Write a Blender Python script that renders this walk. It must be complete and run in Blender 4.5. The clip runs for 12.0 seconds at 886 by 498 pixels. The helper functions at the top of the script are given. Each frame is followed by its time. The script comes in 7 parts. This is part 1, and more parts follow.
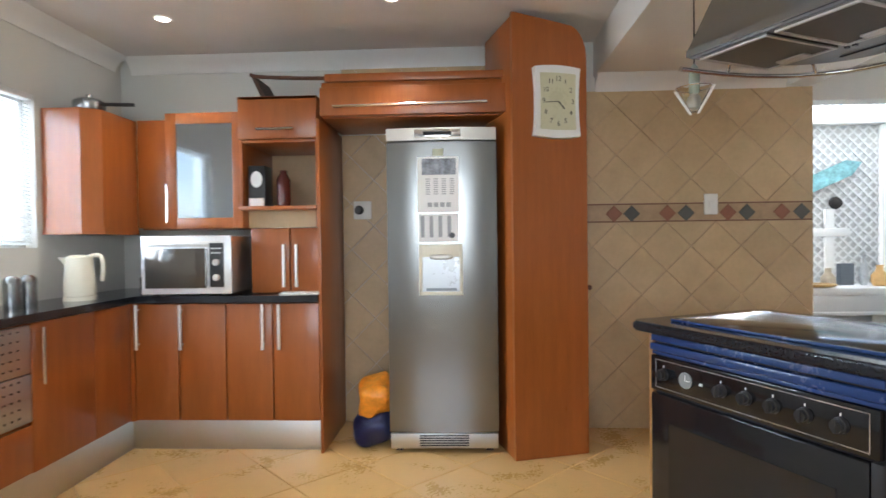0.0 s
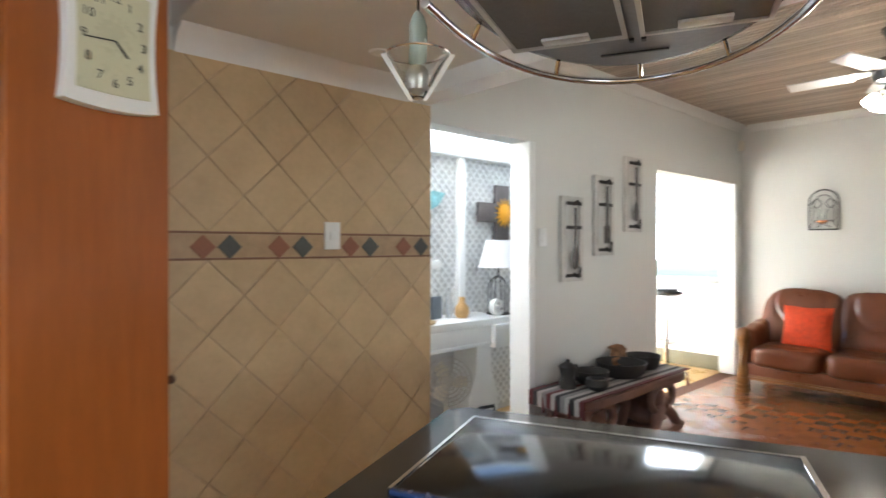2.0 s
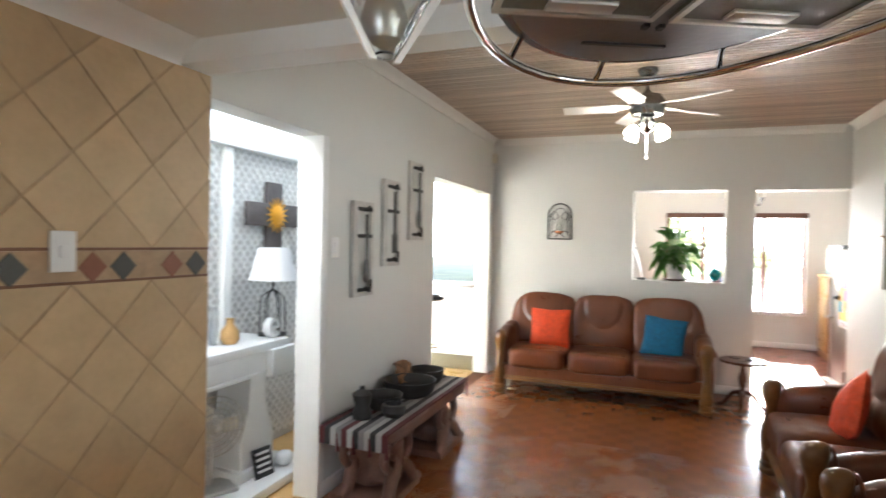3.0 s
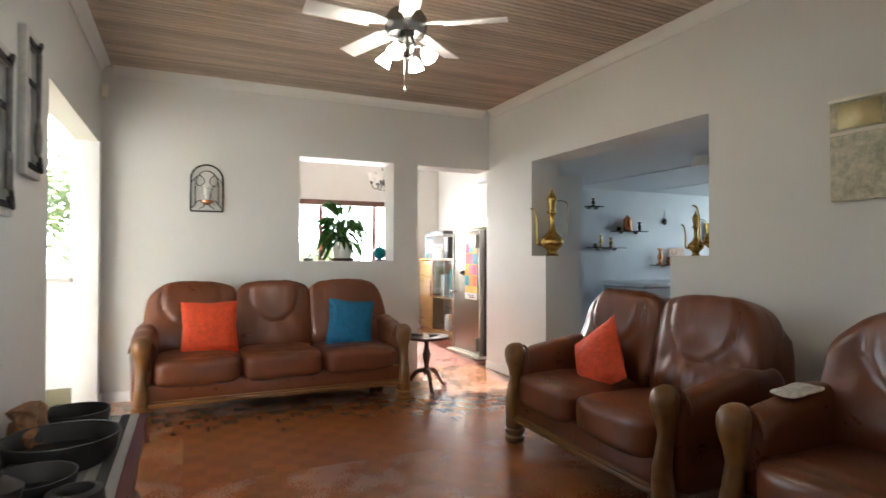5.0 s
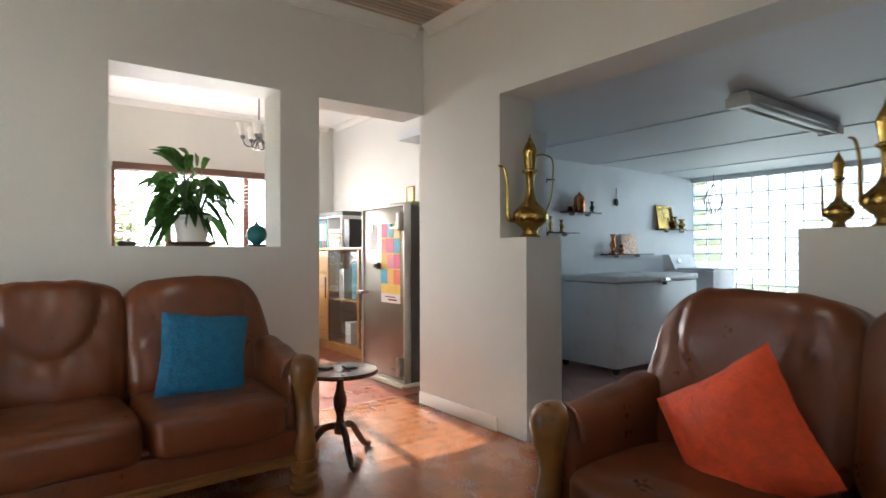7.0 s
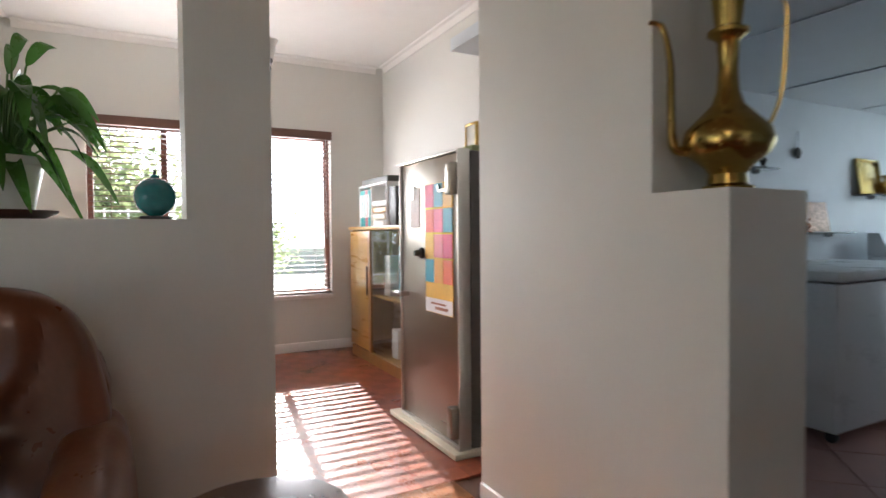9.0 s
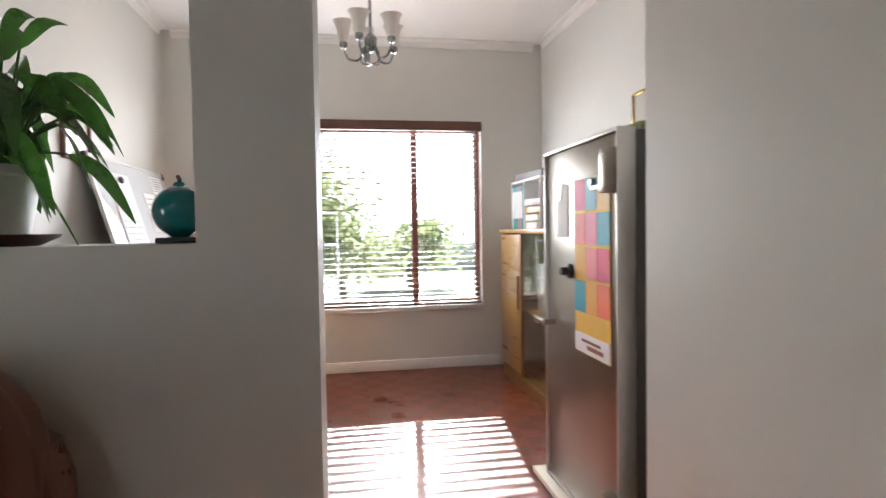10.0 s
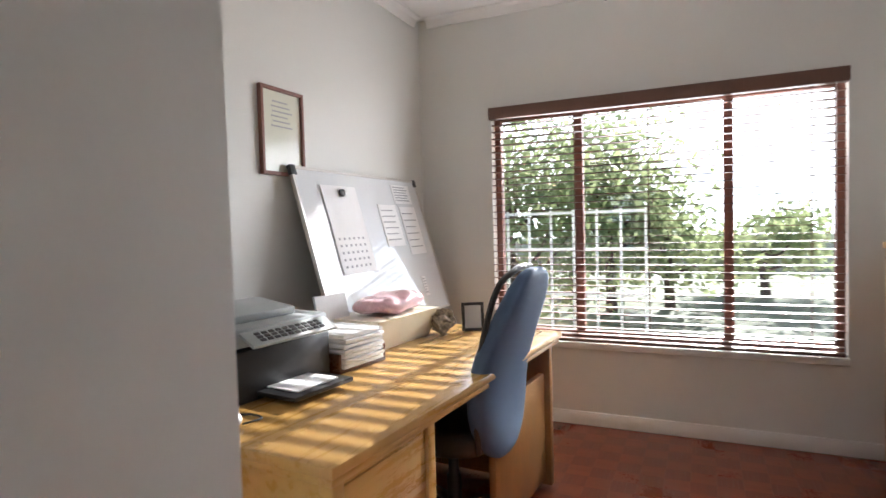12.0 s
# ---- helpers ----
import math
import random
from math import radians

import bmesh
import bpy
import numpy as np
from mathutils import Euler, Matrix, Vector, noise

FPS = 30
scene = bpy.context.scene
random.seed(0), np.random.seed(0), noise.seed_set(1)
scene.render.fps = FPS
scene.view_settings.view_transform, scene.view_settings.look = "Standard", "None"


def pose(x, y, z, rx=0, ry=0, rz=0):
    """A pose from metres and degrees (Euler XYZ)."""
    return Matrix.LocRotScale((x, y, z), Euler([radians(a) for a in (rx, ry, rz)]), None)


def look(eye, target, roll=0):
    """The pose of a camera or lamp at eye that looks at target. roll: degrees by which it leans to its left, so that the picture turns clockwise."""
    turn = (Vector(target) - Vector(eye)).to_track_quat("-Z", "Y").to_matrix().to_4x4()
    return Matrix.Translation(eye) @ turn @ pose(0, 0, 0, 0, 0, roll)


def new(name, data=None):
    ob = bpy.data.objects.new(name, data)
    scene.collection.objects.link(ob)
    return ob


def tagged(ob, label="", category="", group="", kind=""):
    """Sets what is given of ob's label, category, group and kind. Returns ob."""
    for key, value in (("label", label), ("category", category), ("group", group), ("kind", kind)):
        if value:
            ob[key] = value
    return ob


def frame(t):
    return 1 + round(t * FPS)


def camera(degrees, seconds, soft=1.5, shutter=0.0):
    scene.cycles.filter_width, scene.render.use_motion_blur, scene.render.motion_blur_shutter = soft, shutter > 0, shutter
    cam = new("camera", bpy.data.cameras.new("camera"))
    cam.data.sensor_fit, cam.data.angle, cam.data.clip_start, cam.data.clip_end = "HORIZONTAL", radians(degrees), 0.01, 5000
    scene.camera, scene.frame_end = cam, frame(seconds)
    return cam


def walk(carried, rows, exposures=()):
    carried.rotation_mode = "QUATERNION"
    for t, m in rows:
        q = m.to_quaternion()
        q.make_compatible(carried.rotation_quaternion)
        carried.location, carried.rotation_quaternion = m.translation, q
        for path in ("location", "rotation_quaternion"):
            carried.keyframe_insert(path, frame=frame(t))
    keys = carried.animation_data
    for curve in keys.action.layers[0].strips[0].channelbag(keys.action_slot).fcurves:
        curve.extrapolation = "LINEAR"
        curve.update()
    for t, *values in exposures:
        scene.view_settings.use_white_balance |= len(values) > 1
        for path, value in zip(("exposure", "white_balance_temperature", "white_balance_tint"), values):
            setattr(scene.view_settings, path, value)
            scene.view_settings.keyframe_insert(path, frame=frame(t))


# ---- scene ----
cam = camera(76.3, 12.0, shutter=0.4)
PATH = [  # seconds, eye, target, roll
    (0, (-0.015, 0.185, 1.213), (-0.111, 2.183, 1.182), -0.7),
    (0.5, (-0.013, 0.423, 1.245), (0.106, 2.419, 1.207), -0.4),
    (1, (0.02, 0.721, 1.3), (0.503, 2.661, 1.251), 0.0),
    (1.5, (0.022, 1.096, 1.345), (0.958, 2.863, 1.312), 0.5),
    (2, (0.086, 1.451, 1.378), (1.425, 2.936, 1.363), 0.1),
    (2.5, (0.174, 1.747, 1.44), (1.802, 2.908, 1.41), 0.9),
    (3, (0.262, 2.07, 1.475), (2.134, 2.773, 1.45), 1.2),
    (3.5, (0.477, 2.419, 1.429), (2.4615, 2.672, 1.42), 0.7),
    (5.5, (1.871, 3.285, 1.107), (3.592, 2.266, 1.131), 0.0),
    (6, (2.377, 3.143, 1.094), (4.029, 2.017, 1.107), -0.1),
    (6.5, (2.863, 2.929, 1.08), (4.462, 1.728, 1.093), -0.1),
    (8.5, (4.354, 1.697, 1.096), (6.036, 0.616, 1.04), -0.2),
    (9, (4.739, 1.499, 1.066), (6.510, 0.572, 1.011), -0.5),
    (9.5, (5.037, 1.312, 1.095), (6.917, 0.633, 1.024), -0.8),
    (10, (5.325, 1.082, 1.138), (7.296, 0.747, 1.068), -0.9),
    (10.5, (5.616, 0.911, 1.166), (7.615, 0.934, 1.097), -1.2),
    (11, (5.874, 0.790, 1.195), (7.843, 1.138, 1.131), -1.4),
    (11.5, (6.148, 0.724, 1.231), (8.050, 1.338, 1.169), -1.6),
    (12, (6.372, 0.662, 1.261), (8.187, 1.499, 1.179), -1.6),
]
EXPOSURE = [(0, 3.7, 5800, 10), (1.5, 3.7, 5850, 9), (3.5, 3.55, 5900, 9), (5.5, 3.15, 5950, 9), (6.5, 3.0, 5950, 9), (8.5, 2.55, 5900, 11), (10, 2.25, 5800, 11), (11, 2.0, 5750, 11), (12, 1.85, 5750, 11)]  # seconds, stops, kelvin, tint
walk(cam, [(t, look(e, g, r)) for t, e, g, r in PATH], EXPOSURE)

# ---- world, sun, large lights, exposure ----
world = bpy.data.worlds.new("sky")
scene.world = world
world.use_nodes = True
_n = world.node_tree.nodes
_sky = _n.new("ShaderNodeTexSky")
_sky.sky_type, _sky.sun_disc = "NISHITA", False
SUN = Vector((1.35, -0.155, 0.60)).normalized()
_sky.sun_elevation = math.asin(SUN.z)
_sky.sun_rotation = math.atan2(SUN.x, SUN.y)
_n["Background"].inputs[1].default_value = 0.05
world.node_tree.links.new(_sky.outputs[0], _n["Background"].inputs[0])

sun = new("sun", bpy.data.lights.new("sun", "SUN"))
sun.data.energy, sun.data.angle, sun.data.color = 5.0, radians(0.5), (1.0, 0.93, 0.82)
sun.matrix_world = look(SUN * 30, (0, 0, 0))


def area(name, at, to, w, h, power, color=(1, 1, 1)):
    """Daylight that comes in through an opening; the kitchen back one is added fill."""
    d = bpy.data.lights.new(name, "AREA")
    d.shape, d.size, d.size_y, d.energy, d.color = "RECTANGLE", w, h, power, color
    ob = new(name, d)
    ob.matrix_world = look(at, to)
    return ob


area("daylight_kitchen_window", (-2.75, 2.45, 1.65), (0, 2.45, 1.3), 1.3, 0.9, 4.5, (0.85, 0.93, 1.0))
area("daylight_office_window", (9.80, 0.95, 1.55), (8.2, 0.75, 2.1), 1.8, 0.8, 8.5, (1.0, 0.94, 0.88))
area("daylight_sunroom", (2.6, 4.32, 2.9), (2.6, 4.33, 0.0), 3.6, 0.6, 3.2, (1, 0.99, 0.97))
area("daylight_laundry", (6.0, -4.75, 1.3), (6.0, -3.0, 1.0), 2.2, 1.5, 2.9, (0.85, 0.94, 1.0))
# fill lamp added behind the camera to brighten the kitchen
area("daylight_kitchen_back", (-0.3, -2.35, 1.6), (-0.3, 0.5, 1.2), 2.4, 1.2, 4.6, (0.95, 0.97, 1.0))


def point(name, at, power, color, size=0.03):
    d = bpy.data.lights.new(name, "POINT")
    d.energy, d.color, d.shadow_soft_size = power, color, size
    ob = new(name, d)
    ob.location = at
    return ob


# ---- materials ----
def mat(name, color, rough=0.6, metal=0.0, vary=0.12, scale=6.0, bump=0.15, fine=60.0, spec=0.5, rand=0.0, stretch=(1, 1, 1), emit=None, coat=0.0, bdist=0.01, rvar=0.1, thin=None):
    """A procedural surface: two scales of tone, fine relief, roughness that wanders; rand: tone per piece."""
    m = bpy.data.materials.new(name)
    m.use_nodes = True
    nt = m.node_tree
    N, L = nt.nodes.new, nt.links.new
    b = nt.nodes["Principled BSDF"]
    co = N("ShaderNodeTexCoord")
    mp = N("ShaderNodeMapping")
    mp.inputs["Scale"].default_value = stretch
    L(co.outputs["Object"], mp.inputs[0])
    n1, n2 = N("ShaderNodeTexNoise"), N("ShaderNodeTexNoise")
    n1.inputs["Scale"].default_value, n1.inputs["Detail"].default_value = scale, 5
    n2.inputs["Scale"].default_value, n2.inputs["Detail"].default_value = fine, 4
    L(mp.outputs[0], n1.inputs[0]), L(mp.outputs[0], n2.inputs[0])
    ad = N("ShaderNodeMath")
    ad.operation = "MULTIPLY_ADD"
    L(n2.outputs[0], ad.inputs[0])
    ad.inputs[1].default_value = 0.5
    L(n1.outputs[0], ad.inputs[2])
    val = ad.outputs[0]
    mr = N("ShaderNodeMapRange")
    mr.inputs[1].default_value, mr.inputs[2].default_value = 0.4, 1.1
    mr.inputs[3].default_value, mr.inputs[4].default_value = 1 - vary, 1 + vary
    L(val, mr.inputs[0])
    fac = mr.outputs[0]
    if rand:
        g, o = N("ShaderNodeNewGeometry"), N("ShaderNodeObjectInfo")
        s = N("ShaderNodeMath")
        s.operation = "ADD"
        L(g.outputs["Random Per Island"], s.inputs[0]), L(o.outputs["Random"], s.inputs[1])
        r2 = N("ShaderNodeMapRange")
        r2.inputs[1].default_value, r2.inputs[2].default_value = 0, 2
        r2.inputs[3].default_value, r2.inputs[4].default_value = 1 - rand, 1 + rand
        L(s.outputs[0], r2.inputs[0])
        mu = N("ShaderNodeMath")
        mu.operation = "MULTIPLY"
        L(fac, mu.inputs[0]), L(r2.outputs[0], mu.inputs[1])
        fac = mu.outputs[0]
    hs = N("ShaderNodeHueSaturation")
    hs.inputs["Color"].default_value = (*color, 1)
    L(fac, hs.inputs["Value"])
    L(hs.outputs[0], b.inputs["Base Color"])
    b.inputs["Metallic"].default_value = metal
    b.inputs["Specular IOR Level"].default_value = spec
    b.inputs["Coat Weight"].default_value = coat
    b.inputs["Coat Roughness"].default_value = 0.12
    rr = N("ShaderNodeMapRange")
    rr.inputs[1].default_value, rr.inputs[2].default_value = 0.3, 1.2
    rr.inputs[3].default_value, rr.inputs[4].default_value = max(0.03, rough - rvar), min(1, rough + rvar)
    L(val, rr.inputs[0])
    L(rr.outputs[0], b.inputs["Roughness"])
    if bump:
        bp = N("ShaderNodeBump")
        bp.inputs["Strength"].default_value, bp.inputs["Distance"].default_value = bump, bdist
        L(val, bp.inputs["Height"])
        L(bp.outputs[0], b.inputs["Normal"])
    if thin:
        tr, mx = N("ShaderNodeBsdfTranslucent"), N("ShaderNodeMixShader")
        tr.inputs[0].default_value = (*thin, 1)
        mx.inputs[0].default_value = 0.45
        L(b.outputs[0], mx.inputs[1]), L(tr.outputs[0], mx.inputs[2])
        L(mx.outputs[0], nt.nodes["Material Output"].inputs[0])
    if emit:
        b.inputs["Emission Color"].default_value = (*emit[0], 1)
        b.inputs["Emission Strength"].default_value = emit[1]
    return m


def glass(name, color=(1, 1, 1), rough=0.0, ior=1.45):
    m = bpy.data.materials.new(name)
    m.use_nodes = True
    b = m.node_tree.nodes["Principled BSDF"]
    b.inputs["Base Color"].default_value = (*color, 1)
    b.inputs["Transmission Weight"].default_value = 1
    b.inputs["Roughness"].default_value, b.inputs["IOR"].default_value = rough, ior
    return m


M_wall = mat("wall_paint", (0.68, 0.675, 0.635), 0.55, vary=0.03, scale=1.5, bump=0.08, fine=90)
M_white = mat("white_paint", (0.82, 0.82, 0.80), 0.4, vary=0.03, bump=0.05)
M_ceil = mat("ceiling_paint", (0.80, 0.78, 0.75), 0.7, vary=0.03, bump=0.05)
M_lau = mat("laundry_paint", (0.66, 0.70, 0.74), 0.5, vary=0.04, bump=0.06)
M_board = mat("washed_board", (0.50, 0.40, 0.31), 0.42, vary=0.32, scale=3, stretch=(14, 1, 14), fine=25, rand=0.34, bump=0.2)
M_tile = mat("beige_wall_tile", (0.53, 0.385, 0.22), 0.35, vary=0.12, scale=8, rand=0.07, bump=0.12, fine=40)
M_grout = mat("grout", (0.52, 0.41, 0.27), 0.9, vary=0.1)
M_terra = mat("red_diamond_tile", (0.26, 0.105, 0.06), 0.4, vary=0.2)
M_strip = mat("brown_border_strip", (0.20, 0.10, 0.055), 0.45, vary=0.2)
M_band = mat("border_band_tile", (0.42, 0.29, 0.17), 0.4, vary=0.2, scale=14, bump=0.12)
M_slate = mat("grey_diamond_tile", (0.085, 0.088, 0.078), 0.4, vary=0.2)
M_ftile = mat("orange_floor_tile", (0.66, 0.42, 0.16), 0.3, vary=0.09, scale=4, rand=0.1, bump=0.08)
M_fgrout = mat("floor_grout", (0.45, 0.31, 0.19), 0.85)
M_lftile = mat("red_floor_tile", (0.36, 0.20, 0.17), 0.35, vary=0.15, rand=0.08)
# crosswise woods are darker: the turned grain's sheen is put into the colour
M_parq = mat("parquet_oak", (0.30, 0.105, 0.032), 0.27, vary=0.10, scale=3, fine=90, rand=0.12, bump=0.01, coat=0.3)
M_parq2 = mat("parquet_oak_crosswise_sheen", (0.262, 0.090, 0.028), 0.27, vary=0.10, scale=3, fine=90, rand=0.12, bump=0.01, coat=0.3)
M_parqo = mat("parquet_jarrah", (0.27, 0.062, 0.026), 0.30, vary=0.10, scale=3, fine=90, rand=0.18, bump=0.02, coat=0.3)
M_parqo2 = mat("parquet_jarrah_crosswise_sheen", (0.20, 0.045, 0.019), 0.32, vary=0.10, scale=3, fine=90, rand=0.18, bump=0.02, coat=0.3)
M_gap = mat("parquet_gap", (0.11, 0.04, 0.016), 0.7)
M_cherry = mat("cherry_veneer", (0.33, 0.094, 0.017), 0.33, vary=0.18, scale=3, stretch=(8, 8, 0.7), fine=18, bump=0.04, coat=0.2)
M_granite = mat("dark_granite", (0.018, 0.020, 0.024), 0.12, vary=0.6, scale=150, fine=400, bump=0.0, spec=0.6)
M_steel = mat("brushed_steel", (0.27, 0.275, 0.275), 0.23, 1.0, vary=0.03, scale=4, stretch=(3, 3, 0.3), bump=0.0, rvar=0.03)
M_chrome = mat("chrome", (0.75, 0.75, 0.76), 0.14, 1.0, vary=0.03, bump=0)
M_alu = mat("aluminium", (0.62, 0.60, 0.56), 0.42, 1.0, vary=0.06, bump=0.04)
M_leather = mat("brown_leather", (0.145, 0.042, 0.014), 0.32, vary=0.2, scale=7, fine=60, bump=0.16, bdist=0.008, coat=0.12)
M_sofawood = mat("sofa_oak", (0.185, 0.082, 0.020), 0.33, vary=0.3, scale=5, stretch=(1, 4, 4), bump=0.1, coat=0.25)
M_oak = mat("golden_oak", (0.36, 0.18, 0.055), 0.34, vary=0.25, scale=5, stretch=(3, 3, 1), bump=0.1, coat=0.25)
M_darkwood = mat("dark_mahogany", (0.10, 0.038, 0.018), 0.3, vary=0.3, scale=6, bump=0.08, coat=0.3)
M_deskwood = mat("pale_oak_desk", (0.50, 0.29, 0.08), 0.3, vary=0.08, scale=4, stretch=(0.7, 8, 8), bump=0.05, coat=0.3)
M_blindwood = mat("dark_blind_wood", (0.12, 0.055, 0.035), 0.4, vary=0.2)
M_sash = mat("red_wood_sash", (0.19, 0.08, 0.055), 0.5, vary=0.2)
M_black = mat("black_plastic", (0.02, 0.02, 0.021), 0.35, vary=0.2, bump=0.05)
M_enamel = mat("black_enamel", (0.012, 0.012, 0.013), 0.12, vary=0.2, bump=0.0)
# the window's blue reflection is put into this trim's base colour
M_blue = mat("trim_with_blue_reflection", (0.02, 0.05, 0.16), 0.25, vary=0.15, bump=0.0)
M_brass = mat("polished_brass", (0.45, 0.31, 0.09), 0.22, 1.0, vary=0.15, scale=30, bump=0.06)
M_copper = mat("copper", (0.60, 0.25, 0.12), 0.22, 1.0, vary=0.15, bump=0.05)
M_orange = mat("orange_fabric", (0.66, 0.065, 0.011), 0.75, vary=0.25, scale=25, fine=90, bump=0.9, bdist=0.012)
M_teal = mat("blue_fabric", (0.008, 0.13, 0.26), 0.75, vary=0.3, scale=25, fine=90, bump=0.9, bdist=0.012)
M_leaf = mat("leaf_green", (0.034, 0.10, 0.020), 0.28, vary=0.3, scale=12, rand=0.4, bump=0.1, thin=(0.07, 0.19, 0.03))
M_tealglaze = mat("teal_glaze", (0.01, 0.17, 0.18), 0.2, vary=0.25, coat=0.4)
M_paper = mat("paper", (0.80, 0.80, 0.80), 0.7, vary=0.04, bump=0.03)
M_cream = mat("cream_plastic", (0.72, 0.68, 0.56), 0.4, vary=0.04, bump=0.02)
M_iron = mat("dark_iron", (0.05, 0.045, 0.04), 0.55, 0.6, vary=0.3)
M_pewter = mat("worn_pewter", (0.15, 0.14, 0.13), 0.45, 0.6, vary=0.4, scale=30)
M_safe = mat("grey_safe_steel", (0.30, 0.27, 0.225), 0.30, 0.85, vary=0.03, scale=3, bump=0.0, rvar=0.03)
M_freezer = mat("freezer_white", (0.72, 0.75, 0.78), 0.3, vary=0.03, bump=0.02)
M_bluefab = mat("blue_grey_fabric", (0.09, 0.15, 0.26), 0.8, vary=0.15, fine=200, bump=0.3)
M_pane = glass("window_glass")
M_block = glass("glass_block", (0.90, 0.96, 0.97), 0.12)
M_clear = glass("clear_glass", (0.95, 0.97, 0.96), 0.02)
M_mirror = mat("tinted_mirror_glass", (0.30, 0.32, 0.34), 0.06, 0.85, vary=0.03, bump=0, rvar=0.02)
M_smoke = mat("smoked_glass", (0.13, 0.115, 0.10), 0.08, 0.7, vary=0.05, bump=0, rvar=0.02)
M_handle = mat("satin_handle", (0.85, 0.85, 0.84), 0.32, 0.75, vary=0.03, bump=0)
M_dark = mat("tinted_glass", (0.012, 0.012, 0.014), 0.05, vary=0.1, bump=0)
M_bulb = mat("lit_bulb_glass", (0.9, 0.85, 0.75), 0.4, emit=((1, 0.86, 0.66), 4.0))
M_spot = mat("lit_downlight", (0.9, 0.9, 0.85), 0.4, emit=((1, 0.9, 0.74), 2.6))
M_frost = mat("frosted_glass", (0.85, 0.84, 0.80), 0.35, vary=0.05)


# ---- mesh helpers ----
def join(*bms):
    out = bmesh.new()
    for b in bms:
        me = bpy.data.meshes.new("t")
        b.to_mesh(me)
        b.free()
        out.from_mesh(me)
        bpy.data.meshes.remove(me)
    return out


def boxes(*bs, bev=0.0, seg=2):
    bm = bmesh.new()
    for x0, y0, z0, x1, y1, z1 in bs:
        v = [bm.verts.new(p) for p in ((x0, y0, z0), (x1, y0, z0), (x1, y1, z0), (x0, y1, z0), (x0, y0, z1), (x1, y0, z1), (x1, y1, z1), (x0, y1, z1))]
        for f in ((0, 3, 2, 1), (4, 5, 6, 7), (0, 1, 5, 4), (1, 2, 6, 5), (2, 3, 7, 6), (3, 0, 4, 7)):
            bm.faces.new([v[i] for i in f])
    if bev:
        bmesh.ops.bevel(bm, geom=bm.edges[:], offset=bev, segments=seg, affect="EDGES", profile=0.5, clamp_overlap=True)
    return bm


def moved(bm, *m):
    for q in m:
        bm.transform(q)
    return bm


def lathe(prof, x=0.0, y=0.0, seg=20):
    """A turned body: (radius, height) pairs from the bottom up."""
    bm = bmesh.new()
    rings = []
    for r, z in prof:
        rings.append([bm.verts.new((x + max(r, 0.0004) * math.cos(2 * math.pi * k / seg), y + max(r, 0.0004) * math.sin(2 * math.pi * k / seg), z)) for k in range(seg)])
    for a, b in zip(rings, rings[1:]):
        for k in range(seg):
            bm.faces.new((a[k], a[(k + 1) % seg], b[(k + 1) % seg], b[k]))
    bm.faces.new(rings[0][::-1])
    bm.faces.new(rings[-1])
    return bm


def tube(pts, r, seg=8, r1=None):
    """A round bar along a line of points, from radius r to r1."""
    bm = bmesh.new()
    P = [Vector(p) for p in pts]
    rings, side = [], None
    for i, p in enumerate(P):
        d = (P[min(i + 1, len(P) - 1)] - P[max(i - 1, 0)]).normalized()
        if side is None:
            side = d.orthogonal().normalized()
        side = (side - d * side.dot(d)).normalized()
        up = d.cross(side)
        rad = r if r1 is None else r + (r1 - r) * i / (len(P) - 1)
        rings.append([bm.verts.new(p + rad * (math.cos(2 * math.pi * k / seg) * side + math.sin(2 * math.pi * k / seg) * up)) for k in range(seg)])
    for a, b in zip(rings, rings[1:]):
        for k in range(seg):
            bm.faces.new((a[k], a[(k + 1) % seg], b[(k + 1) % seg], b[k]))
    bm.faces.new(rings[0][::-1])
    bm.faces.new(rings[-1])
    return bm


def bow(pts, n=8):
    """A smooth line through points (Catmull-Rom)."""
    P = [Vector(p) for p in pts]
    out = []
    for i in range(len(P) - 1):
        a, b, c, d = P[max(i - 1, 0)], P[i], P[i + 1], P[min(i + 2, len(P) - 1)]
        for k in range(n):
            t = k / n
            out.append(0.5 * (2 * b + (c - a) * t + (2 * a - 5 * b + 4 * c - d) * t * t + (3 * b - a - 3 * c + d) * t ** 3))
    return out + [P[-1]]


def soft(x0, y0, z0, x1, y1, z1, p=5.0, n=8, wob=0.0, crown=0.0, freq=5.0):
    """A stuffed block: a rounded box with bulging sides and slight wrinkles."""
    bm = bmesh.new()
    bmesh.ops.create_cube(bm, size=2)
    bmesh.ops.subdivide_edges(bm, edges=bm.edges[:], cuts=n, use_grid_fill=True)
    c, h = Vector(((x0 + x1) / 2, (y0 + y1) / 2, (z0 + z1) / 2)), Vector(((x1 - x0) / 2, (y1 - y0) / 2, (z1 - z0) / 2))
    for v in bm.verts:
        q = v.co
        s = (abs(q.x) ** p + abs(q.y) ** p + abs(q.z) ** p) ** (1 / p)
        q = q / s
        if crown:
            q.z += crown * (1 - q.x * q.x) * (1 - q.y * q.y) * (1 if q.z > 0 else 0)
        v.co = Vector((c.x + q.x * h.x, c.y + q.y * h.y, c.z + q.z * h.z))
        if wob:
            v.co += wob * noise.noise_vector(v.co * freq)
    return bm


